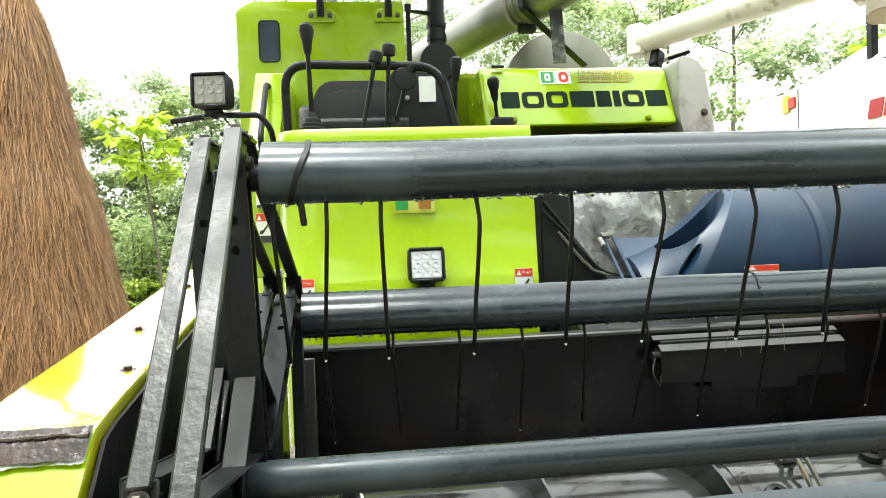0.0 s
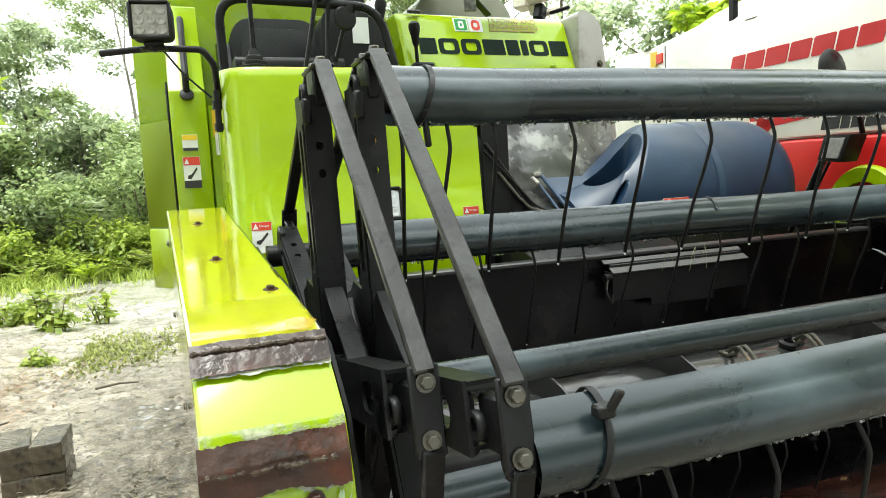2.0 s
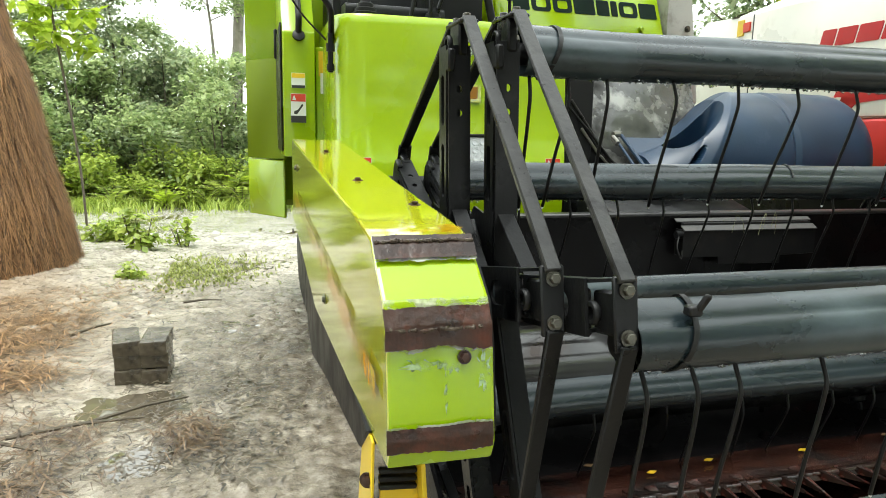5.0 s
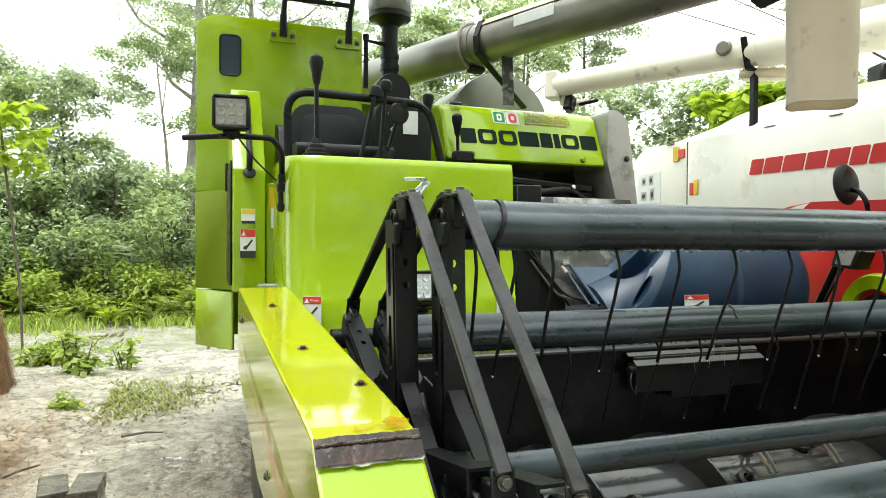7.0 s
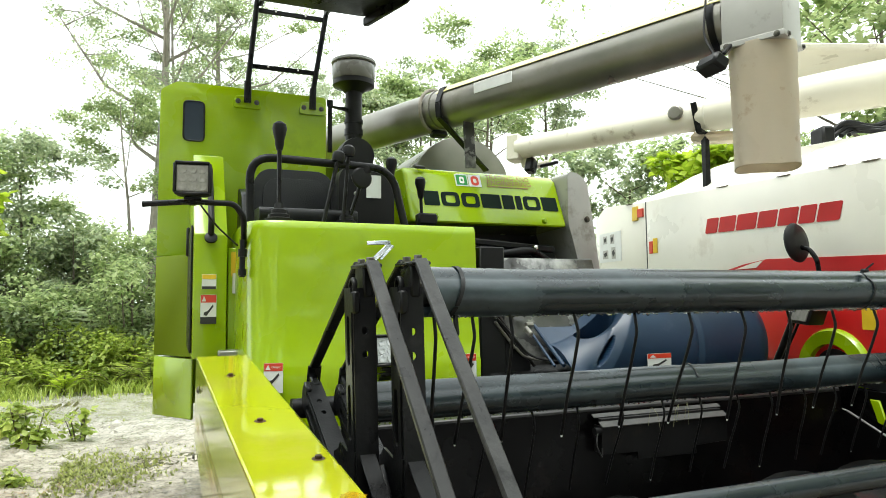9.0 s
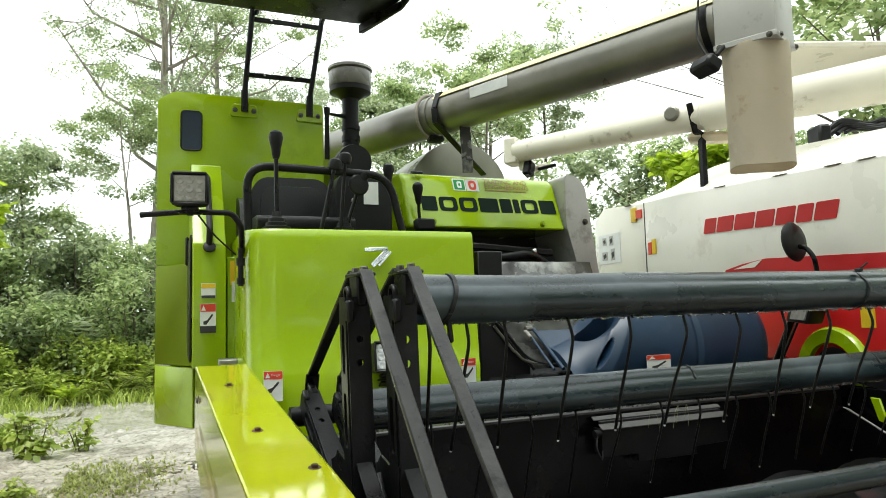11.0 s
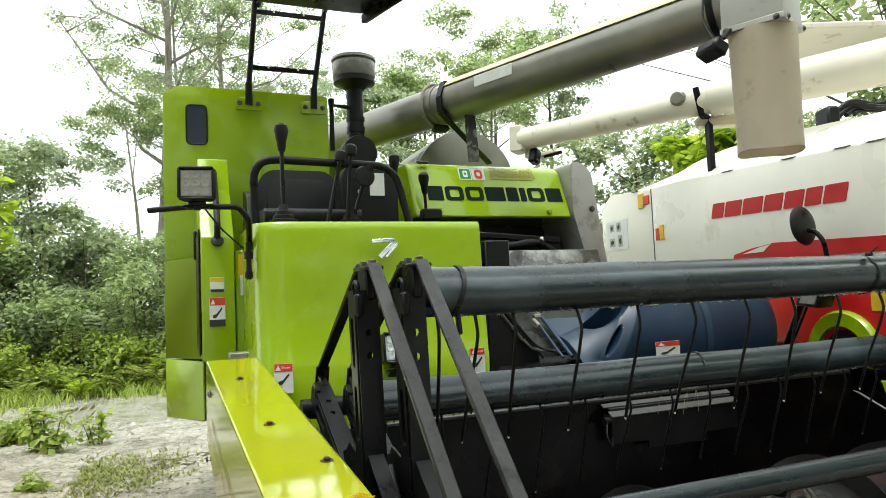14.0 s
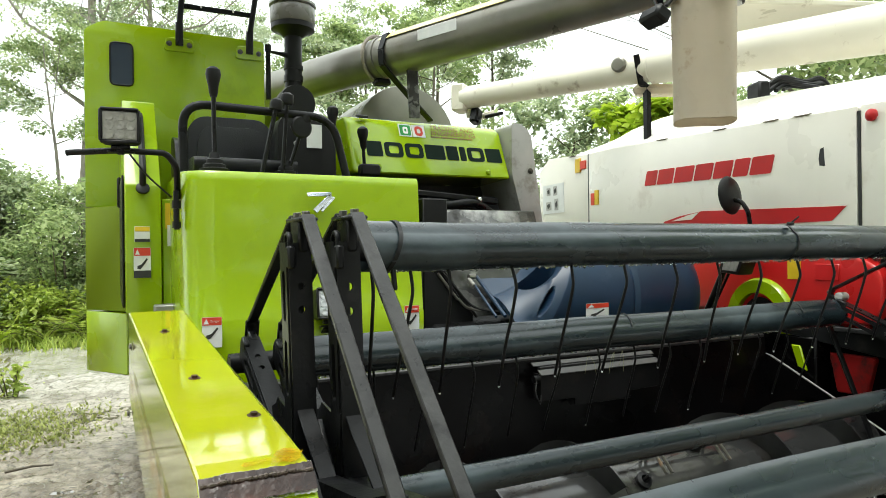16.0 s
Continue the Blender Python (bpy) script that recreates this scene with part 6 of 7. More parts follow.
part("side_chassis", flank([(0.50, 0.79), (-1.58, 0.80), (-1.58, 0.30), (0.50, 0.30)], 0.04, -0.4, 0.006), TROUGH, white, "near-black chassis side")
part("front_chassis", flank([(-1.585, 0.83), (-1.84, 0.83), (-1.84, 0.30), (-1.585, 0.30)], -0.02, -0.4, 0.006), TROUGH, white, "near-black chassis front")
part("chassis_edge", flank([(-1.45, 0.845), (-1.84, 0.850), (-1.84, 0.835), (-1.45, 0.83)], 0.024, 0.0, 0.002), LIP, white, "pale worn sheet edge")
part("red_guard", flank(rounded([(-1.60, 0.75), (-1.78, 0.755), (-1.745, 0.62), (-1.63, 0.61)], 0.01, 2), 0.0, -0.03, 0.004), RED_SHADED, white, "small red guard plate in a shaded red")
cow = part("red_cowl", flank(rounded([(-0.80, 1.124), (-1.70, 1.106), (-1.82, 1.06), (-1.81, 0.86), (-0.80, 0.86)], 0.09, 6, (0, 1, 2, 3)), 0.012, -0.05, 0.012, 3), RED, white, "glossy red bulging cowl")
part("cowl_badge", flank([(-1.56, 1.07), (-1.66, 1.07), (-1.66, 1.01), (-1.56, 1.01)], 0.018, 0.0, 0.002), RED, cow)
part("yellow_label", flank([(-1.455 + 0.02, 1.10), (-1.515 + 0.02, 1.10), (-1.515 + 0.02, 1.01), (-1.435, 1.01)], 0.015, 0.008, 0), YELLAB, cow, "yellow sticker")
ring = Matrix.Translation(fx(-1.30, 0.0, 0.835)) @ pose(0, 0, 0, 0, 0, FYAW) @ pose(0, 0, 0, 0, -90, 0)
part("pulley_guard", lathe([(0.115, 0), (0.115, 0.035), (0.165, 0.035), (0.175, 0.02), (0.175, 0)], ring, 40), LIME, white, "lime ring-shaped pulley guard")
part("pulley", lathe([(0.097, 0), (0.097, 0.015), (0.03, 0.02), (0.001, 0.02)], ring, 24), RUBBER, white)
part("lime_flap", flank([(-1.475, 0.765), (-1.515, 0.765), (-1.545, 0.675), (-1.505, 0.685)], 0.046, 0.03, 0.003), LIME, white, "small lime guard plate")
part("stay_rod", join(tube([fx(-1.20, 0.08, 1.09), fx(-1.03, 0.10, 0.76)], 0.014, 10), tube([fx(-1.23, 0.09, 1.06), fx(-1.06, 0.12, 0.74)], 0.006, 8)), BLACK, white, "dark stay rod")
fl = part("flank_lamp", flank([(-1.225, 1.125), (-1.345, 1.118), (-1.30, 1.022), (-1.19, 1.032)], 0.13, 0.055, 0.008, 2), RUBBER, white, "dark rectangular lamp on the flank")
part("lamp_glass", flank([(-1.245, 1.112), (-1.325, 1.107), (-1.292, 1.036), (-1.215, 1.042)], 0.134, 0.128, 0.002), LENS, fl, "clouded lamp glass")
# round mirror on a bent arm
mir = part("mirror", lathe([(0.076, 0), (0.079, 0.007), (0.070, 0.017), (0.035, 0.024), (0.001, 0.025)], Matrix.Translation(fx(-1.272, 0.145, 1.342)) @ pose(0, 0, 0, 0, 0, FYAW) @ pose(0, 0, 0, 84, 0, 18), 28), RUBBER, white, "round black mirror on a bent arm")
part("mirror_arm", tube(smooth_path([fx(-1.285, 0.14, 1.325), fx(-1.33, 0.135, 1.315), fx(-1.36, 0.13, 1.275), fx(-1.35, 0.11, 1.21), fx(-1.32, 0.05, 1.10)], 5), 0.009, 8), BLACK, mir)
# ivory auger on its rest
I0, I1 = Vector((1.70, 3.45, 2.095)), Vector((2.72, 1.30, 2.06))
idr = (I1 - I0).normalized()
ia = part("unloading_auger", tube([I0, I0.lerp(I1, 0.5), I0.lerp(I1, 0.505), I1], [0.068, 0.076, 0.088, 0.112], 26), IVORY, white, "long ivory unloading auger tube")
part("auger_joint", join(box(tuple(I0 - idr * 0.03), (0.13, 0.09, 0.17), 0.01, (0, 0, 40)), box(tuple(I0 + Vector((0.06, -0.01, -0.09))), (0.08, 0.08, 0.07), 0.01, (0, 0, 30)), tube([I0 + Vector((0.08, 0, -0.12)), I0 + Vector((0.18, -0.06, -0.09))], 0.02, 8)), IVORY, ia, "rust-stained ivory joint")
part("joint_fitting", join(box(tuple(I0 + Vector((0.05, -0.05, -0.12))), (0.07, 0.06, 0.10), 0.012, (0, 20, 30)), box(tuple(I0 + Vector((0.16, -0.09, -0.11))), (0.12, 0.03, 0.02), 0.006, (0, -10, -40))), BLACK, ia)
cl = I0 + (I1 - I0) * 0.48
part("tube_plug", lathe([(0.04, -0.02), (0.04, 0.012), (0.03, 0.02), (0.001, 0.02)], Matrix.Translation(cl - idr * 0.09 + Vector((-0.066, -0.032, 0.02))) @ pose(0, 0, 0, 90, 0, -64), 16), STEEL, ia)
part("tube_rest", join(bar(cl + Vector((-0.075, -0.045, 0.055)), cl + Vector((-0.03, -0.03, -0.09)), 0.03, 0.014, (1, -1, 0)), bar(cl + Vector((-0.03, -0.03, -0.085)), cl + Vector((0.04, -0.01, -0.10)), 0.03, 0.02, (1, -1, 0)), bar(cl + Vector((0.02, -0.02, -0.09)), cl + Vector((0.02, -0.02, -0.45)), 0.03, 0.03, (1, 0, 0))), BLACK, white, "dark post and clamp holding the tube")
part("rest_tray", box(tuple(cl + Vector((0.12, -0.06, -0.115))), (0.34, 0.12, 0.05), 0.02, (0, 4, -44)), CREAM, white, "stained cream rest under the tube")
part("filter_box", box((2.82, 2.2, 1.965), (0.07, 0.12, 0.11), 0.012, (0, 0, -20)), RUBBER, white, "dark filter box on the roof")
for q in range(4):
    part("roof_hose", tube(smooth_path([(2.84 + 0.02 * q, 2.2 - 0.03 * q, 1.97), (2.94 + 0.03 * q, 2.16, 2.06 - 0.015 * q), (3.06, 2.1 - 0.04 * q, 2.02 - 0.02 * q), (3.2, 2.1, 2.07 - 0.03 * q), (3.32, 2.1, 1.98)], 4), 0.016 - 0.002 * q, 8), RUBBER, white, "black hose on the roof")
part("canopy_edge", box((3.6, 2.4, 2.55), (1.5, 0.5, 0.04), 0.01, (0, 0, -20)), IVORY, white)
part("rubber_track", flank([(1.4, 0.45), (-1.4, 0.45), (-1.7, 0.2), (-1.5, 0.0), (1.3, 0.0), (1.6, 0.25)], -0.12, -0.5, 0.01), RUBBER, white, "black rubber track")
part("white_inner_body", flank([(0.9, 1.68), (-1.7, 1.55), (-1.7, 0.45), (0.9, 0.45)], -0.5, -1.5, 0.02), WHITE, white)


# ---- plants ----
def leaf_cloud(rs, centres, per, size, flat=0.55, droop=0.25):
    """Small folded leaves scattered round the centres (x, y, z, radius). Returns verts and faces."""
    C = np.array(centres, float)
    n = len(C) * per
    idx = np.repeat(np.arange(len(C)), per)
    d = rs.normal(size=(n, 3))
    d /= np.linalg.norm(d, axis=1)[:, None]
    r = rs.uniform(0.25, 1, n) ** 0.6
    pos = C[idx, :3] + d * (C[idx, 3] * r)[:, None] * np.array([1, 1, flat])
    a = rs.uniform(0, 2 * np.pi, n)
    tilt = rs.normal(-droop, 0.45, n)
    u = np.stack([np.cos(a) * np.cos(tilt), np.sin(a) * np.cos(tilt), np.sin(tilt)], 1)
    side = np.stack([-np.sin(a), np.cos(a), rs.normal(0, 0.35, n)], 1)
    side /= np.linalg.norm(side, axis=1)[:, None]
    s = size * rs.uniform(0.6, 1.35, n)
    L, W = u * s[:, None], side * (s * 0.32)[:, None]
    dip = np.zeros((n, 3))
    dip[:, 2] = -s * 0.10
    V = np.stack([pos, pos + L * 0.5 + W, pos + L + dip, pos + L * 0.5 - W], 1).reshape(-1, 3)
    F = np.arange(n * 4).reshape(n, 4)
    return V, F


def fast_mesh(name, V, F, material, parent):
    me = bpy.data.meshes.new(name)
    me.vertices.add(len(V))
    me.vertices.foreach_set("co", np.asarray(V, np.float32).ravel())
    me.loops.add(F.size)
    me.loops.foreach_set("vertex_index", F.ravel().astype(np.int32))
    me.polygons.add(len(F))
    me.polygons.foreach_set("loop_start", (np.arange(len(F)) * F.shape[1]).astype(np.int32))
    me.update(calc_edges=True)
    me.materials.append(material)
    ob = new(name, me)
    ob.parent = parent
    return ob


def tree(x, y, h, seed, bark, leaf, first=0.45, spread=0.28, limbs=9, per=150, size=0.13, tw=0.11, lean=0.03, clump=0.55, label="", group="forest trees"):
    """A tapered trunk with limbs and twigs, and a crown of many small leaves with gaps."""
    rr, rs = random.Random(seed), np.random.RandomState(seed)
    t = thing("tree", (x, y, 0), label or "tall slender tree with a thin airy crown", "tree", group)
    dx, dy = rr.uniform(-1, 1) * lean * h, rr.uniform(-1, 1) * lean * h
    trunk = [Vector((dx * f * f + 0.12 * math.sin(f * 5 + seed), dy * f * f + 0.1 * math.cos(f * 4 + seed), h * f)) for f in np.linspace(0, 1, 9)]
    trunk = [p - Vector((trunk[0].x, trunk[0].y, 0.15)) for p in trunk]
    bms = [tube(trunk, [tw * (1 - 0.85 * f) for f in np.linspace(0, 1, 9)], 9)]
    centres = []
    for i in range(limbs):
        f = first + (0.98 - first) * (i + rr.random() * 0.7) / limbs
        k = f * 8
        b0 = trunk[int(k)].lerp(trunk[min(int(k) + 1, 8)], k % 1)
        a = i * 2.4 + rr.uniform(-0.4, 0.4)
        ln = h * spread * (1.15 - 0.5 * abs(f - 0.65)) * rr.uniform(0.6, 1.15)
        up = rr.uniform(0.4, 1.1)
        tip = b0 + Vector((math.cos(a) * ln, math.sin(a) * ln, ln * up))
        mid = b0.lerp(tip, 0.5) + Vector((rr.uniform(-0.16, 0.16), rr.uniform(-0.16, 0.16), -0.14)) * ln
        r0 = tw * (1 - 0.85 * f) * 0.55
        bms.append(tube([b0, mid, tip], [r0, r0 * 0.6, r0 * 0.2], 6))
        for j in range(4):
            q0 = mid.lerp(tip, rr.random())
            q1 = q0 + Vector((rr.uniform(-1, 1), rr.uniform(-1, 1), rr.uniform(-0.1, 0.7))) * ln * 0.45
            bms.append(tube([q0, q1], [r0 * 0.35, r0 * 0.12], 5))
            centres.append((*q1, clump * rr.uniform(0.5, 1.1)))
            if rr.random() < 0.6:
                q2 = q0.lerp(q1, 0.6) + Vector((rr.uniform(-1, 1), rr.uniform(-1, 1), rr.uniform(-0.3, 0.4))) * clump * 0.7
                centres.append((*q2, clump * rr.uniform(0.35, 0.8)))
        centres.append((*tip, clump * rr.uniform(0.6, 1.1)))
    bm = join(*bms)
    bmesh.ops.translate(bm, verts=bm.verts, vec=t.location)
    part("trunk", bm, bark, t)
    V, F = leaf_cloud(rs, centres, per, size)
    fast_mesh("crown", V, F, leaf, t)
    return t


def shrub(x, y, h, w, seed, leaf, per=170, size=0.12, n=14, label="dense leafy roadside shrub", group="undergrowth shrubs", name="shrub"):
    rr, rs = random.Random(seed), np.random.RandomState(seed)
    t = thing(name, (x, y, 0), label, "shrub", group)
    bms, centres = [], []
    for i in range(n):
        a, r = rr.uniform(0, 6.28), w * math.sqrt(rr.random()) * 0.8
        hh = h * rr.uniform(0.25, 1.0) * (1 - 0.35 * (r / w) ** 2)
        p = Vector((math.cos(a) * r, math.sin(a) * r, hh))
        bms.append(tube([(p.x * 0.2, p.y * 0.2, -0.1), (p.x * 0.7, p.y * 0.7, hh * 0.5), tuple(p)], [0.012 * h + 0.004, 0.007 * h + 0.003, 0.003], 5))
        centres.append((*p, w * rr.uniform(0.22, 0.42)))
        centres.append((p.x * 0.8 + rr.uniform(-0.2, 0.2) * w, p.y * 0.8 + rr.uniform(-0.2, 0.2) * w, hh * rr.uniform(0.3, 0.7), w * rr.uniform(0.2, 0.4)))
    bm = join(*bms)
    bmesh.ops.translate(bm, verts=bm.verts, vec=t.location)
    part("woody_stem", bm, BARKD, t)
    V, F = leaf_cloud(rs, centres, per, size, 0.75, 0.3)
    V[:, 2] = np.maximum(V[:, 2], 0.0)
    fast_mesh("foliage", V, F, leaf, t)
    return t


# tall slender trees behind the road
for i, (x, y, h, f, lim, kind, tw) in enumerate([(-0.75, 14.5, 10.6, 0.36, 11, 1, 0.15), (-1.27, 14.2, 5.2, 0.62, -3, 0, 0.06), (-0.2, 15.2, 9.0, 0.45, 7, 0, 0.08), (0.9, 16.0, 11.0, 0.38, 9, 0, 0.11),
                                                 (2.4, 17.5, 7.0, 0.50, 7, 1, 0.10)]):
    tree(x, y, h, 11 + i, BARK, LEAF_B if kind else LEAF_A, f, 0.21, lim + 10, 170, 0.064, tw, 0.02, 0.40, "tall pale-trunked tree with an airy crown")
# bushy trees at the road's bend
for i, (x, y, h) in enumerate([(-1.9, 12.8, 2.5), (-2.9, 12.6, 3.9), (-3.9, 12.4, 3.5), (-4.9, 12.6, 3.4), (-6.2, 12.0, 3.4), (-7.4, 11.5, 3.3)]):
    tree(x, y, h, 60 + i, BARKD, (LEAF_A, LEAF_B)[i % 2], 0.18, 0.26, 13, 150, 0.08, 0.05, 0.03, 0.45, "bushy roadside tree with light green leaves")
# round crowns that stand over the machines
for i, (x, y, h) in enumerate([(5.0, 16.0, 6.7), (6.3, 16.6, 6.9), (7.7, 16.0, 8.2), (9.4, 16.2, 8.3)]):
    tree(x, y, h, 90 + i, BARKD, (LEAF_A, LEAF_B)[i % 2], 0.62, 0.15, 10, 150, 0.095, 0.10, 0.02, 0.55, "tall tree with a dense rounded crown")
# rounder trees behind the machines
for i, (x, y, h, lim, lf) in enumerate([(6.2, 12.6, 5.75, 9, LEAF_A), (5.0, 14.2, 6.0, 8, LEAF_B), (7.4, 9.9, 3.7, 10, LEAF_B), (8.6, 9.3, 3.9, 10, LEAF_A), (9.8, 9.0, 3.8, 10, LEAF_B), (11.0, 8.2, 3.6, 10, LEAF_A),
                                        (11.2, 5.8, 6.6, 10, LEAF_A), (12.6, 5.0, 7.0, 10, LEAF_B), (12.5, 7.2, 5.2, 10, LEAF_A), (13.6, 3.4, 6.0, 10, LEAF_A), (7.6, 5.2, 4.9, 11, LEAF_A)]):
    tree(x, y, h, 40 + i, BARKD, lf, 0.28, 0.27, lim + 2, 70, 0.12, 0.09, 0.03, 0.45, "leafy tree with a rounded green crown")
# near branches that hang in above the machines
tree(7.3, 7.2, 3.2, 77, BARKD, LEAF_C, 0.35, 0.24, 8, 60, 0.20, 0.06, 0.02, 0.4, "young tree with large bright green leaves")
tree(7.35, 6.7, 4.9, 78, BARKD, LEAF_A, 0.80, 0.62, 9, 26, 0.075, 0.06, 0.0, 0.30, "tree with long sparse overhanging twigs")
# unseen ring of the same forest, added behind the camera to block low sky
for i in range(15):
    a = radians(100 + i * 13.5)
    rad = 10.5 + 1.8 * math.sin(i * 2.1)
    tree(rad * math.sin(a), 1.0 + rad * math.cos(a), 8.0 + 1.2 * math.sin(i * 1.7), 500 + i, BARKD, (LEAF_A, LEAF_B)[i % 2], 0.10, 0.24, 15, 70, 0.22, 0.14, 0.03, 0.95, "unseen tall leafy tree added to block the low sky")
# thick undergrowth along the far side of the road
k = 0
for row, (y0, h0) in enumerate([(9.9, 0.75), (10.7, 1.5), (11.7, 2.1)]):
    for i in range(11):
        x = -7.6 + i * 1.0 + rng.uniform(-0.25, 0.25)
        lf = (LEAF_D if row == 0 else (LEAF_A, LEAF_B, LEAF_A)[k % 3])
        shrub(x, y0 + rng.uniform(-0.2, 0.3), h0 * rng.uniform(0.75, 1.25), 0.75 + 0.22 * row, 200 + k, lf, 200 + 20 * row, 0.072 + 0.010 * row, 14 + row * 2)
        k += 1
for i in range(11):
    shrub(3.5 + i * 1.0, 11.6 - i * 0.5 + rng.uniform(-0.4, 0.4), 2.0 * rng.uniform(0.8, 1.25), 1.1, 300 + i, (LEAF_A, LEAF_B)[i % 2], 110, 0.13, 16)


def fern(x, y, h, n, seed, leaf, label="arching fern clump at the road's edge"):
    """A clump of arching fronds, each a rib with narrow leaflets."""
    rr, rs = random.Random(seed), np.random.RandomState(seed)
    t = thing("fern", (x, y, 0), label, "fern", "ferns")
    ribs, V = [], []
    for i in range(n):
        a, ln, up = rr.uniform(0, 6.28), h * rr.uniform(0.7, 1.15), rr.uniform(0.5, 0.95)
        pts = []
        for j in range(13):
            f = j / 12
            out = ln * (0.25 * f + 0.55 * f * f)
            pts.append(Vector((math.cos(a) * out, math.sin(a) * out, ln * up * (1.5 * f - 0.85 * f * f))))
        ribs.append(tube([p + Vector((x, y, 0)) for p in pts[::3]], [0.006, 0.005, 0.004, 0.003, 0.0015], 4))
        sv = Vector((-math.sin(a), math.cos(a), 0))
        for j in range(2, 13):
            f = j / 12
            w = ln * 0.20 * math.sin(math.pi * min(1, f * 0.92 + 0.06))
            d = (pts[j] - pts[j - 1]).normalized()
            for sg in (-1, 1):
                tip = pts[j] + sv * sg * w + d * w * 0.5 - Vector((0, 0, w * 0.25))
                m = pts[j].lerp(tip, 0.45)
                V += [pts[j], m + d * 0.014 * (0.6 + h), tip, m - d * 0.014 * (0.6 + h)]
    part("frond_ribs", join(*ribs), BARKD, t)
    V = np.array([tuple(v) for v in V])
    fast_mesh("fronds", V, np.arange(len(V)).reshape(-1, 4), leaf, t)


for i, (x, y, h, n) in enumerate([(-0.75, 9.75, 0.85, 15), (-1.25, 9.9, 0.7, 13), (-0.3, 10.0, 0.9, 14), (-1.9, 9.8, 0.7, 12), (-2.6, 10.0, 0.8, 13), (-3.3, 9.7, 0.65, 12), (-4.1, 10.0, 0.8, 13), (-0.1, 9.55, 0.55, 12), (-0.55, 9.35, 0.5, 14), (-1.0, 9.45, 0.55, 14), (-1.55, 9.4, 0.5, 14), (-2.2, 9.45, 0.55, 14), (-2.9, 9.35, 0.5, 13), (-3.7, 9.5, 0.55, 13), (-4.6, 9.5, 0.6, 13), (-5.3, 9.6, 0.6, 13), (-0.4, 9.7, 0.75, 14),
                                  (-2.2, 11.1, 1.9, 13), (-1.2, 11.3, 1.7, 12), (-3.6, 11.0, 1.8, 12), (-0.4, 11.0, 1.5, 12)]):
    fern(x, y, h, n, 700 + i, (LEAF_D, LEAF_C, LEAF_D)[i % 3] if h < 1 else LEAF_B)
# shrubs and weeds on the near side
shrub(-1.36, 5.95, 0.38, 0.21, 401, LEAF_D, 12, 0.085, 9, "small bright green weed bush in the mud", "weeds")
shrub(-1.02, 6.2, 0.27, 0.17, 402, LEAF_D, 9, 0.07, 7, "small bright green weed bush in the mud", "weeds")
shrub(-1.75, 6.6, 0.2, 0.22, 403, LEAF_D, 40, 0.06, 7, "low weed clump in the mud", "weeds")
shrub(-1.25, 4.7, 0.10, 0.16, 404, LEAF_D, 26, 0.04, 6, "low weed clump in the mud", "weeds")


def sapling(x, y):
    t = thing("sapling", (x, y, 0), "thin sapling with a tuft of bright broad leaves", "sapling")
    stem = [(x, y, -0.05), (x - 0.02, y, 0.6), (x - 0.09, y, 1.3), (x - 0.16, y, 1.9), (x - 0.20, y, 2.35)]
    bm = tube(smooth_path(stem, 3), 0.012, 8)
    rs = np.random.RandomState(9)
    rr = random.Random(9)
    centres = []
    for i in range(14):
        a, z = i * 2.4, 1.80 + 0.045 * i
        ln = 0.42 * rr.uniform(0.6, 1.1) * (1.0 - 0.4 * abs(i / 14 - 0.4))
        b0 = Vector((x - 0.15 - 0.004 * i, y, z))
        tip = b0 + Vector((math.cos(a) * ln, math.sin(a) * ln, 0.06))
        part("twig", tube([b0, tip], 0.004, 5), BARKD, t)
        centres.append((tip.x - x, tip.y - y, tip.z - 0.02, 0.10))
        centres.append((b0.lerp(tip, 0.6).x - x, b0.lerp(tip, 0.6).y - y, b0.lerp(tip, 0.6).z, 0.08))
    part("stem", bm, BARKD, t)
    V, F = leaf_cloud(rs, centres, 16, 0.125, 0.5, 0.35)
    fast_mesh("leaves", V, F, LEAF_C, t)


sapling(-2.06, 7.3)


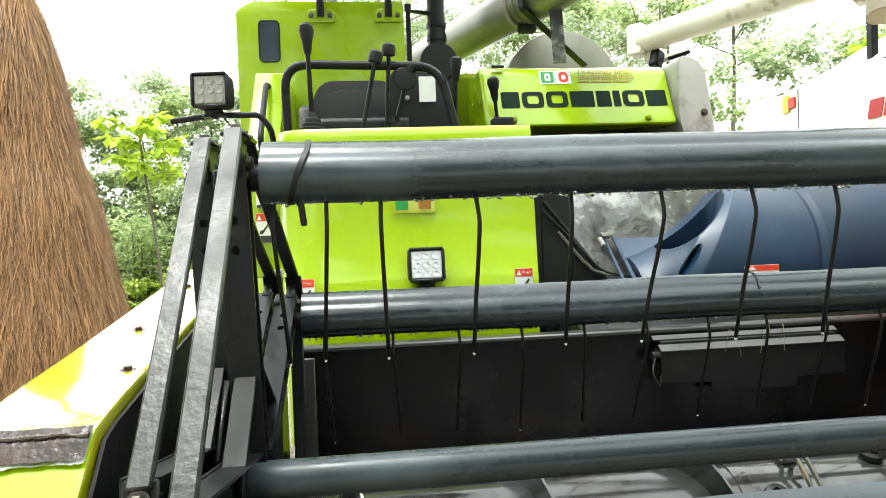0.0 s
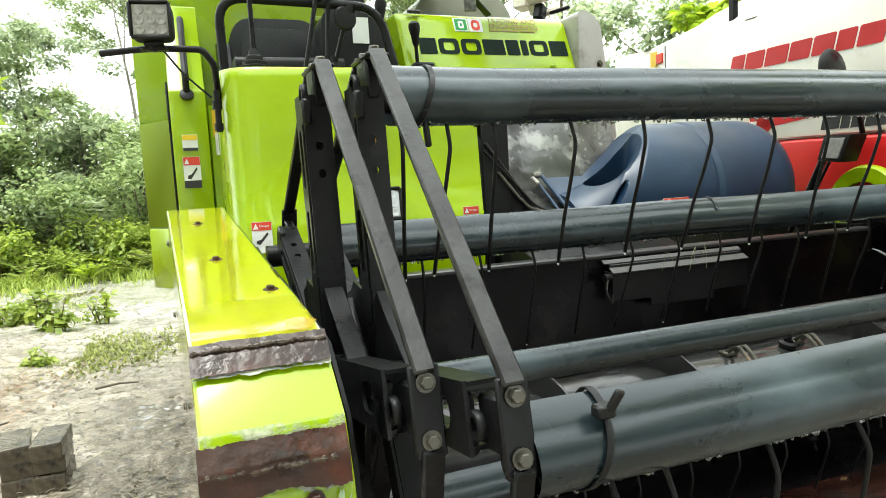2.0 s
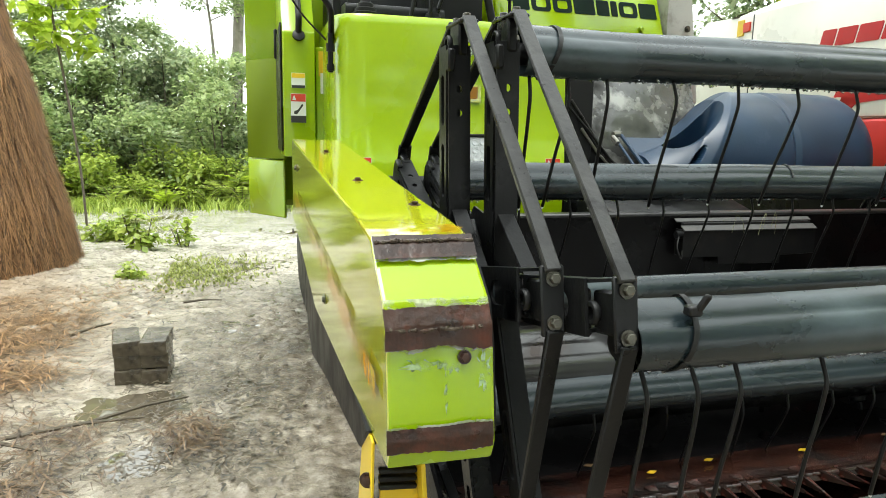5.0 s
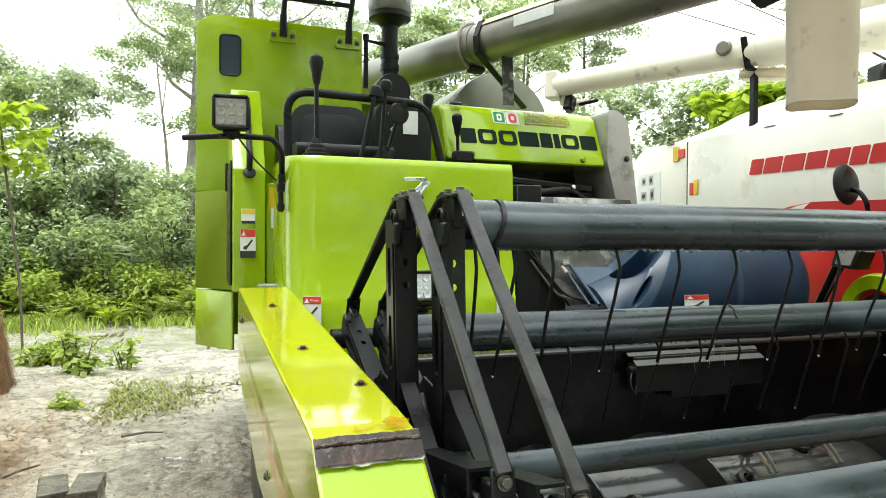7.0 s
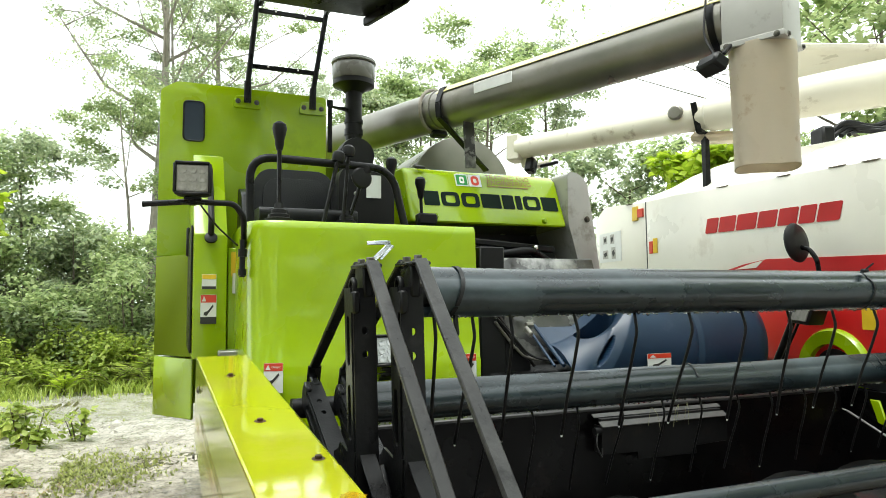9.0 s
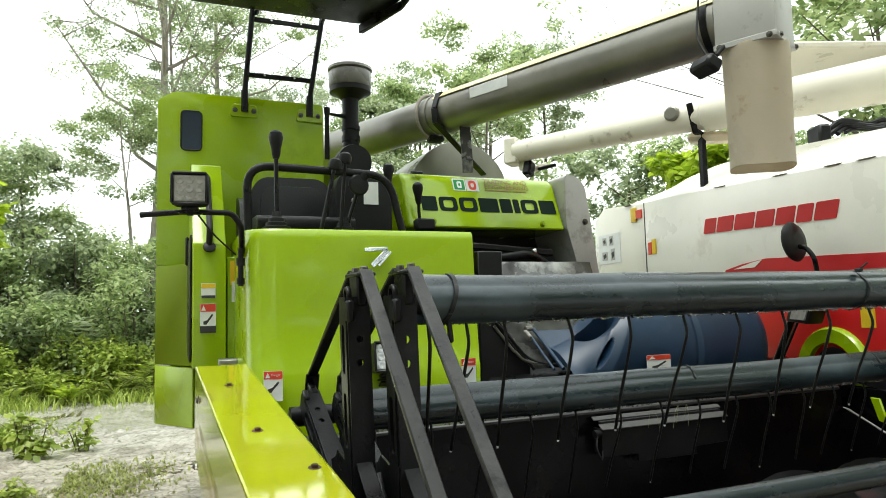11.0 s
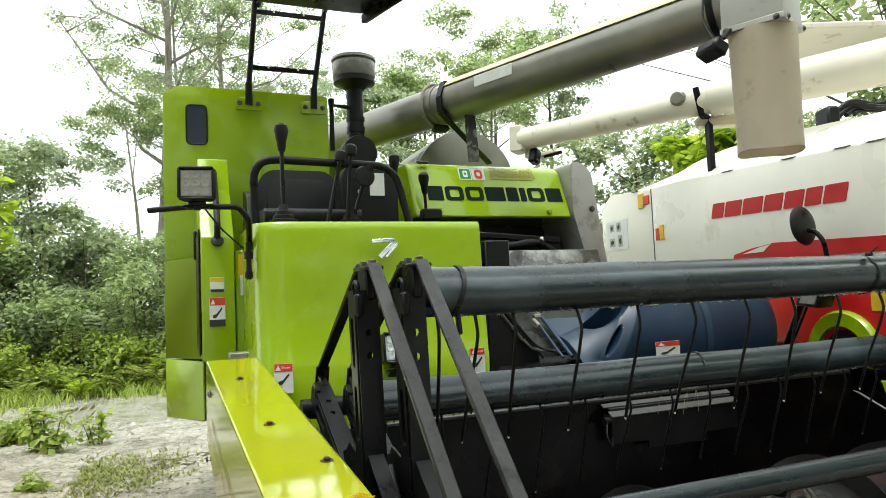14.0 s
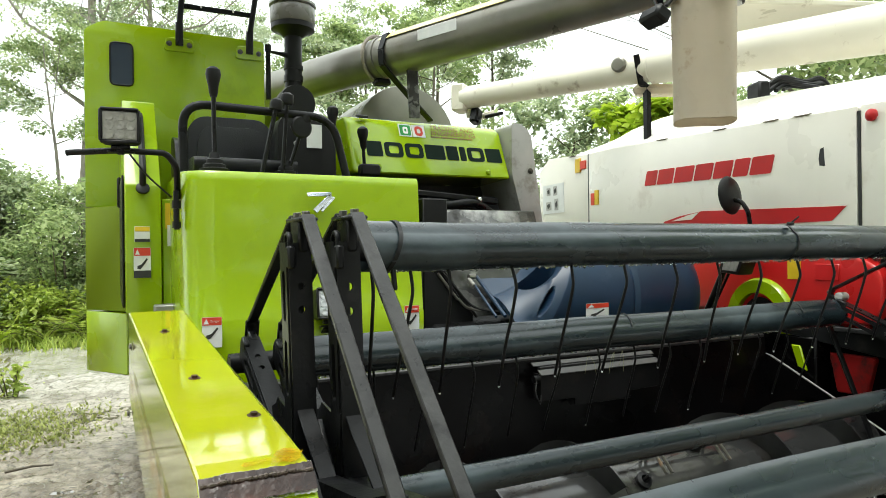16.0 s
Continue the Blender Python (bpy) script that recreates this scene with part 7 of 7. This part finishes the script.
# conical straw stack heaped round a pole
def straw_stack(x, y):
    t = thing("straw_stack", (x, y, 0), "tall conical red-brown straw stack heaped round a pole", "straw stack")
    prof = [(0.73, -0.05), (0.71, 0.10), (0.66, 0.43), (0.60, 0.69), (0.545, 0.96), (0.51, 1.22), (0.455, 1.46), (0.38, 1.65), (0.34, 1.91), (0.305, 2.17), (0.26, 2.42), (0.20, 2.67), (0.12, 2.92), (0.02, 3.15)]
    bm = bmesh.new()
    n = 56
    rings = []
    hs = np.linspace(-0.05, 3.15, 50)
    for z in hs:
        r = float(np.interp(z, [p[1] for p in prof], [p[0] for p in prof]))
        rings.append([bm.verts.new((x + (r + 0.05 * noise.noise((math.cos(a) * 3, math.sin(a) * 3, z * 0.8))) * math.cos(a), y + (r + 0.05 * noise.noise((math.cos(a) * 3, math.sin(a) * 3, z * 0.8))) * math.sin(a), z))
                      for a in np.linspace(0, 2 * math.pi, n, endpoint=False)])
    for a, b in zip(rings, rings[1:]):
        for k in range(n):
            bm.faces.new((a[k], a[(k + 1) % n], b[(k + 1) % n], b[k]))
    bm.faces.new(rings[-1])
    # core coloured darker to stand for the shaded gaps between strands
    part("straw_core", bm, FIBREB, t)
    rs = np.random.RandomState(5)
    m = 42000
    a = rs.uniform(0, 2 * np.pi, m)
    z = 3.1 * rs.beta(1.0, 1.45, m)
    ln = rs.uniform(0.15, 0.5, m)
    zz = [z, np.maximum(z - ln * 0.5, 0.0), np.maximum(z - ln, -0.01)]
    rad = lambda q: np.interp(q, [p[1] for p in prof], [p[0] for p in prof])
    V = np.zeros((m, 6, 3))
    da = rs.normal(0, 0.09, m)
    w = rs.uniform(0.0008, 0.0021, m)
    lift = rs.uniform(0.0, 0.045, m)
    for i in range(3):
        ai = a + da * i * 0.5
        r = rad(zz[i]) + 0.02 + lift * (0.3 + 0.5 * i) + 0.05 * 0.3
        cx, cy = np.cos(ai), np.sin(ai)
        px, py = r * cx, r * cy
        V[:, i * 2] = np.stack([px - cy * w, py + cx * w, zz[i]], 1)
        V[:, i * 2 + 1] = np.stack([px + cy * w, py - cx * w, zz[i]], 1)
    F = np.stack([np.arange(m) * 6 + o for o in (0, 1, 3, 2)], 1)
    G = np.stack([np.arange(m) * 6 + o for o in (2, 3, 5, 4)], 1)
    fib = fast_mesh("straw_layer", V.reshape(-1, 3), np.concatenate([F, G]), FIBRE, t)
    tagged(fib, kind="stuff")
    part("pole", join(tube([(x, y, 2.6), (x + 0.03, y, 3.4), (x + 0.02, y, 4.6)], [0.04, 0.035, 0.03], 9), tube([(x + 0.03, y - 0.02, 3.02), (x + 0.22, y - 0.04, 3.05)], [0.012, 0.008], 6)), BARKD, t)


straw_stack(-2.42, 5.15)


# ---- bricks ----
def brick_thing(x, y, z, rz, rx=0.0):
    b = box((0, 0, 0), (0.104, 0.205, 0.060), 0.006, seg=2)
    for v in b.verts:
        v.co += Vector((noise.noise(v.co * 30), noise.noise(v.co * 30 + Vector((5, 0, 0))), noise.noise(v.co * 30 + Vector((0, 7, 0))))) * 0.002
    me = bpy.data.meshes.new("brick")
    b.to_mesh(me)
    b.free()
    me.materials.append(BRICKM)
    ob = new("brick", me)
    ob.matrix_world = pose(x, y, z, rx, 0, rz)
    return tagged(ob, "wet grey-brown cement brick stacked in the mud", "brick", "stacked bricks")


for bx, by, bz, r, rx in ((-0.905, 2.69, 0.022, 3, 0), (-0.795, 2.685, 0.020, -3, 0), (-0.908, 2.70, 0.083, 5, 1), (-0.797, 2.70, 0.081, -1, -1), (-0.914, 2.685, 0.146, 8, 2), (-0.795, 2.68, 0.143, -4, 2)):
    brick_thing(bx, by, bz, r + 2, rx)


# ---- litter, grass ----
def scatter(name, count, seed, area, length, width, material, label, flat=True, lift=0.03):
    """Short flat strands lying or standing on the ground, in patches."""
    rs = np.random.RandomState(seed)
    P = []
    while len(P) < count:
        cx, cy, r = area[rs.randint(len(area))]
        q = rs.normal(size=2) * r
        P.append((cx + q[0], cy + q[1]))
    P = np.array(P)
    a = rs.uniform(0, 2 * np.pi, count)
    L = length * rs.uniform(0.35, 1.3, count)
    W = width * rs.uniform(0.5, 1.4, count)
    V = np.zeros((count, 6, 3))
    for i, f in enumerate((0, 0.5, 1)):
        bend = a + (f - 0.5) * rs.normal(0, 0.5, count)
        ww = W * (1.0, 0.8, 0.25)[i]
        if flat:
            px, py = P[:, 0] + np.cos(bend) * L * (f - 0.5), P[:, 1] + np.sin(bend) * L * (f - 0.5)
            pz = 0.006 + rs.uniform(0, lift, count) * (1 if i == 1 else 0.6)
        else:
            out = L * f * f * 0.6
            px, py, pz = P[:, 0] + np.cos(a) * out, P[:, 1] + np.sin(a) * out, L * f * (1 - 0.25 * f) - 0.01
        V[:, 2 * i] = np.stack([px - np.sin(a) * ww, py + np.cos(a) * ww, pz], 1)
        V[:, 2 * i + 1] = np.stack([px + np.sin(a) * ww, py - np.cos(a) * ww, pz], 1)
    F = np.stack([np.arange(count) * 6 + o for o in (0, 1, 3, 2)], 1)
    G = np.stack([np.arange(count) * 6 + o for o in (2, 3, 5, 4)], 1)
    ob = fast_mesh(name, V.reshape(-1, 3), np.concatenate([F, G]), material, None)
    return tagged(ob, label, name.replace("_", " "), kind="stuff")


scatter("straw_litter", 3600, 1, [(-1.45, 3.6, 0.13), (-1.55, 4.2, 0.28), (-1.46, 3.2, 0.12), (-1.75, 3.6, 0.3), (-1.95, 4.3, 0.35), (-1.36, 2.75, 0.10)], 0.11, 0.0026, STRAW, "fallen red-brown straw litter on the mud")
scatter("straw_litter", 1000, 8, [(-1.0, 2.10, 0.09), (-1.28, 2.06, 0.12), (-1.38, 2.35, 0.13), (-1.05, 1.78, 0.10), (-0.62, 2.08, 0.05), (-0.60, 1.95, 0.05)], 0.10, 0.0026, WETSTRAW, "soaked brown straw litter beside the puddles")
scatter("mud_debris", 6000, 2, [(-0.52, 1.90, 0.13), (-1.02, 1.85, 0.14), (-0.5, 2.5, 0.18), (-0.8, 3.6, 0.5), (-0.5, 2.6, 0.3), (-0.9, 5.2, 0.6), (-0.6, 4.2, 0.4), (-1.2, 6.6, 0.7), (-0.6, 2.2, 0.3), (-0.55, 3.2, 0.22), (-1.0, 4.4, 0.4)], 0.034, 0.0042, DEBRIS, "dark leaf and twig scraps trodden in the mud", lift=0.007)
scatter("grass", 4200, 3, [(-1.15, 5.0, 0.26), (-0.80, 5.15, 0.24), (-1.6, 6.9, 0.3), (-1.36, 4.7, 0.16), (-0.98, 4.75, 0.22), (-0.75, 4.7, 0.2), (-1.5, 5.3, 0.2)], 0.036, 0.008, LEAF_E, "thin trampled grass in the mud", False)
scatter("road_grass", 15000, 6, [(-6.5 + 0.42 * i + 0.3 * math.sin(i * 5), 9.6 + 0.25 * math.sin(i * 3.3), 0.14 + 0.1 * (i % 3)) for i in range(21)], 0.19, 0.008, LEAF_D, "rank bright grass along the far road edge", False)
for px, py, a, ln in ((-0.80, 2.27, 0.5, 0.35), (-0.98, 2.15, 0.2, 0.42), (-1.2, 2.05, -0.4, 0.3), (-0.7, 3.9, 0.1, 0.22), (-1.2, 3.4, 0.9, 0.25)):
    st = thing("stick", (px, py, 0.012), "thin dark wet stick on the mud", "stick", "fallen sticks")
    d = Vector((math.cos(a), math.sin(a), 0)) * ln / 2
    c = Vector((px, py, 0.012))
    part("stick_wood", tube([c - d, c + Vector((0.01, 0.015, 0.006)), c + d], [0.008, 0.007, 0.004], 6), BARKD, st)
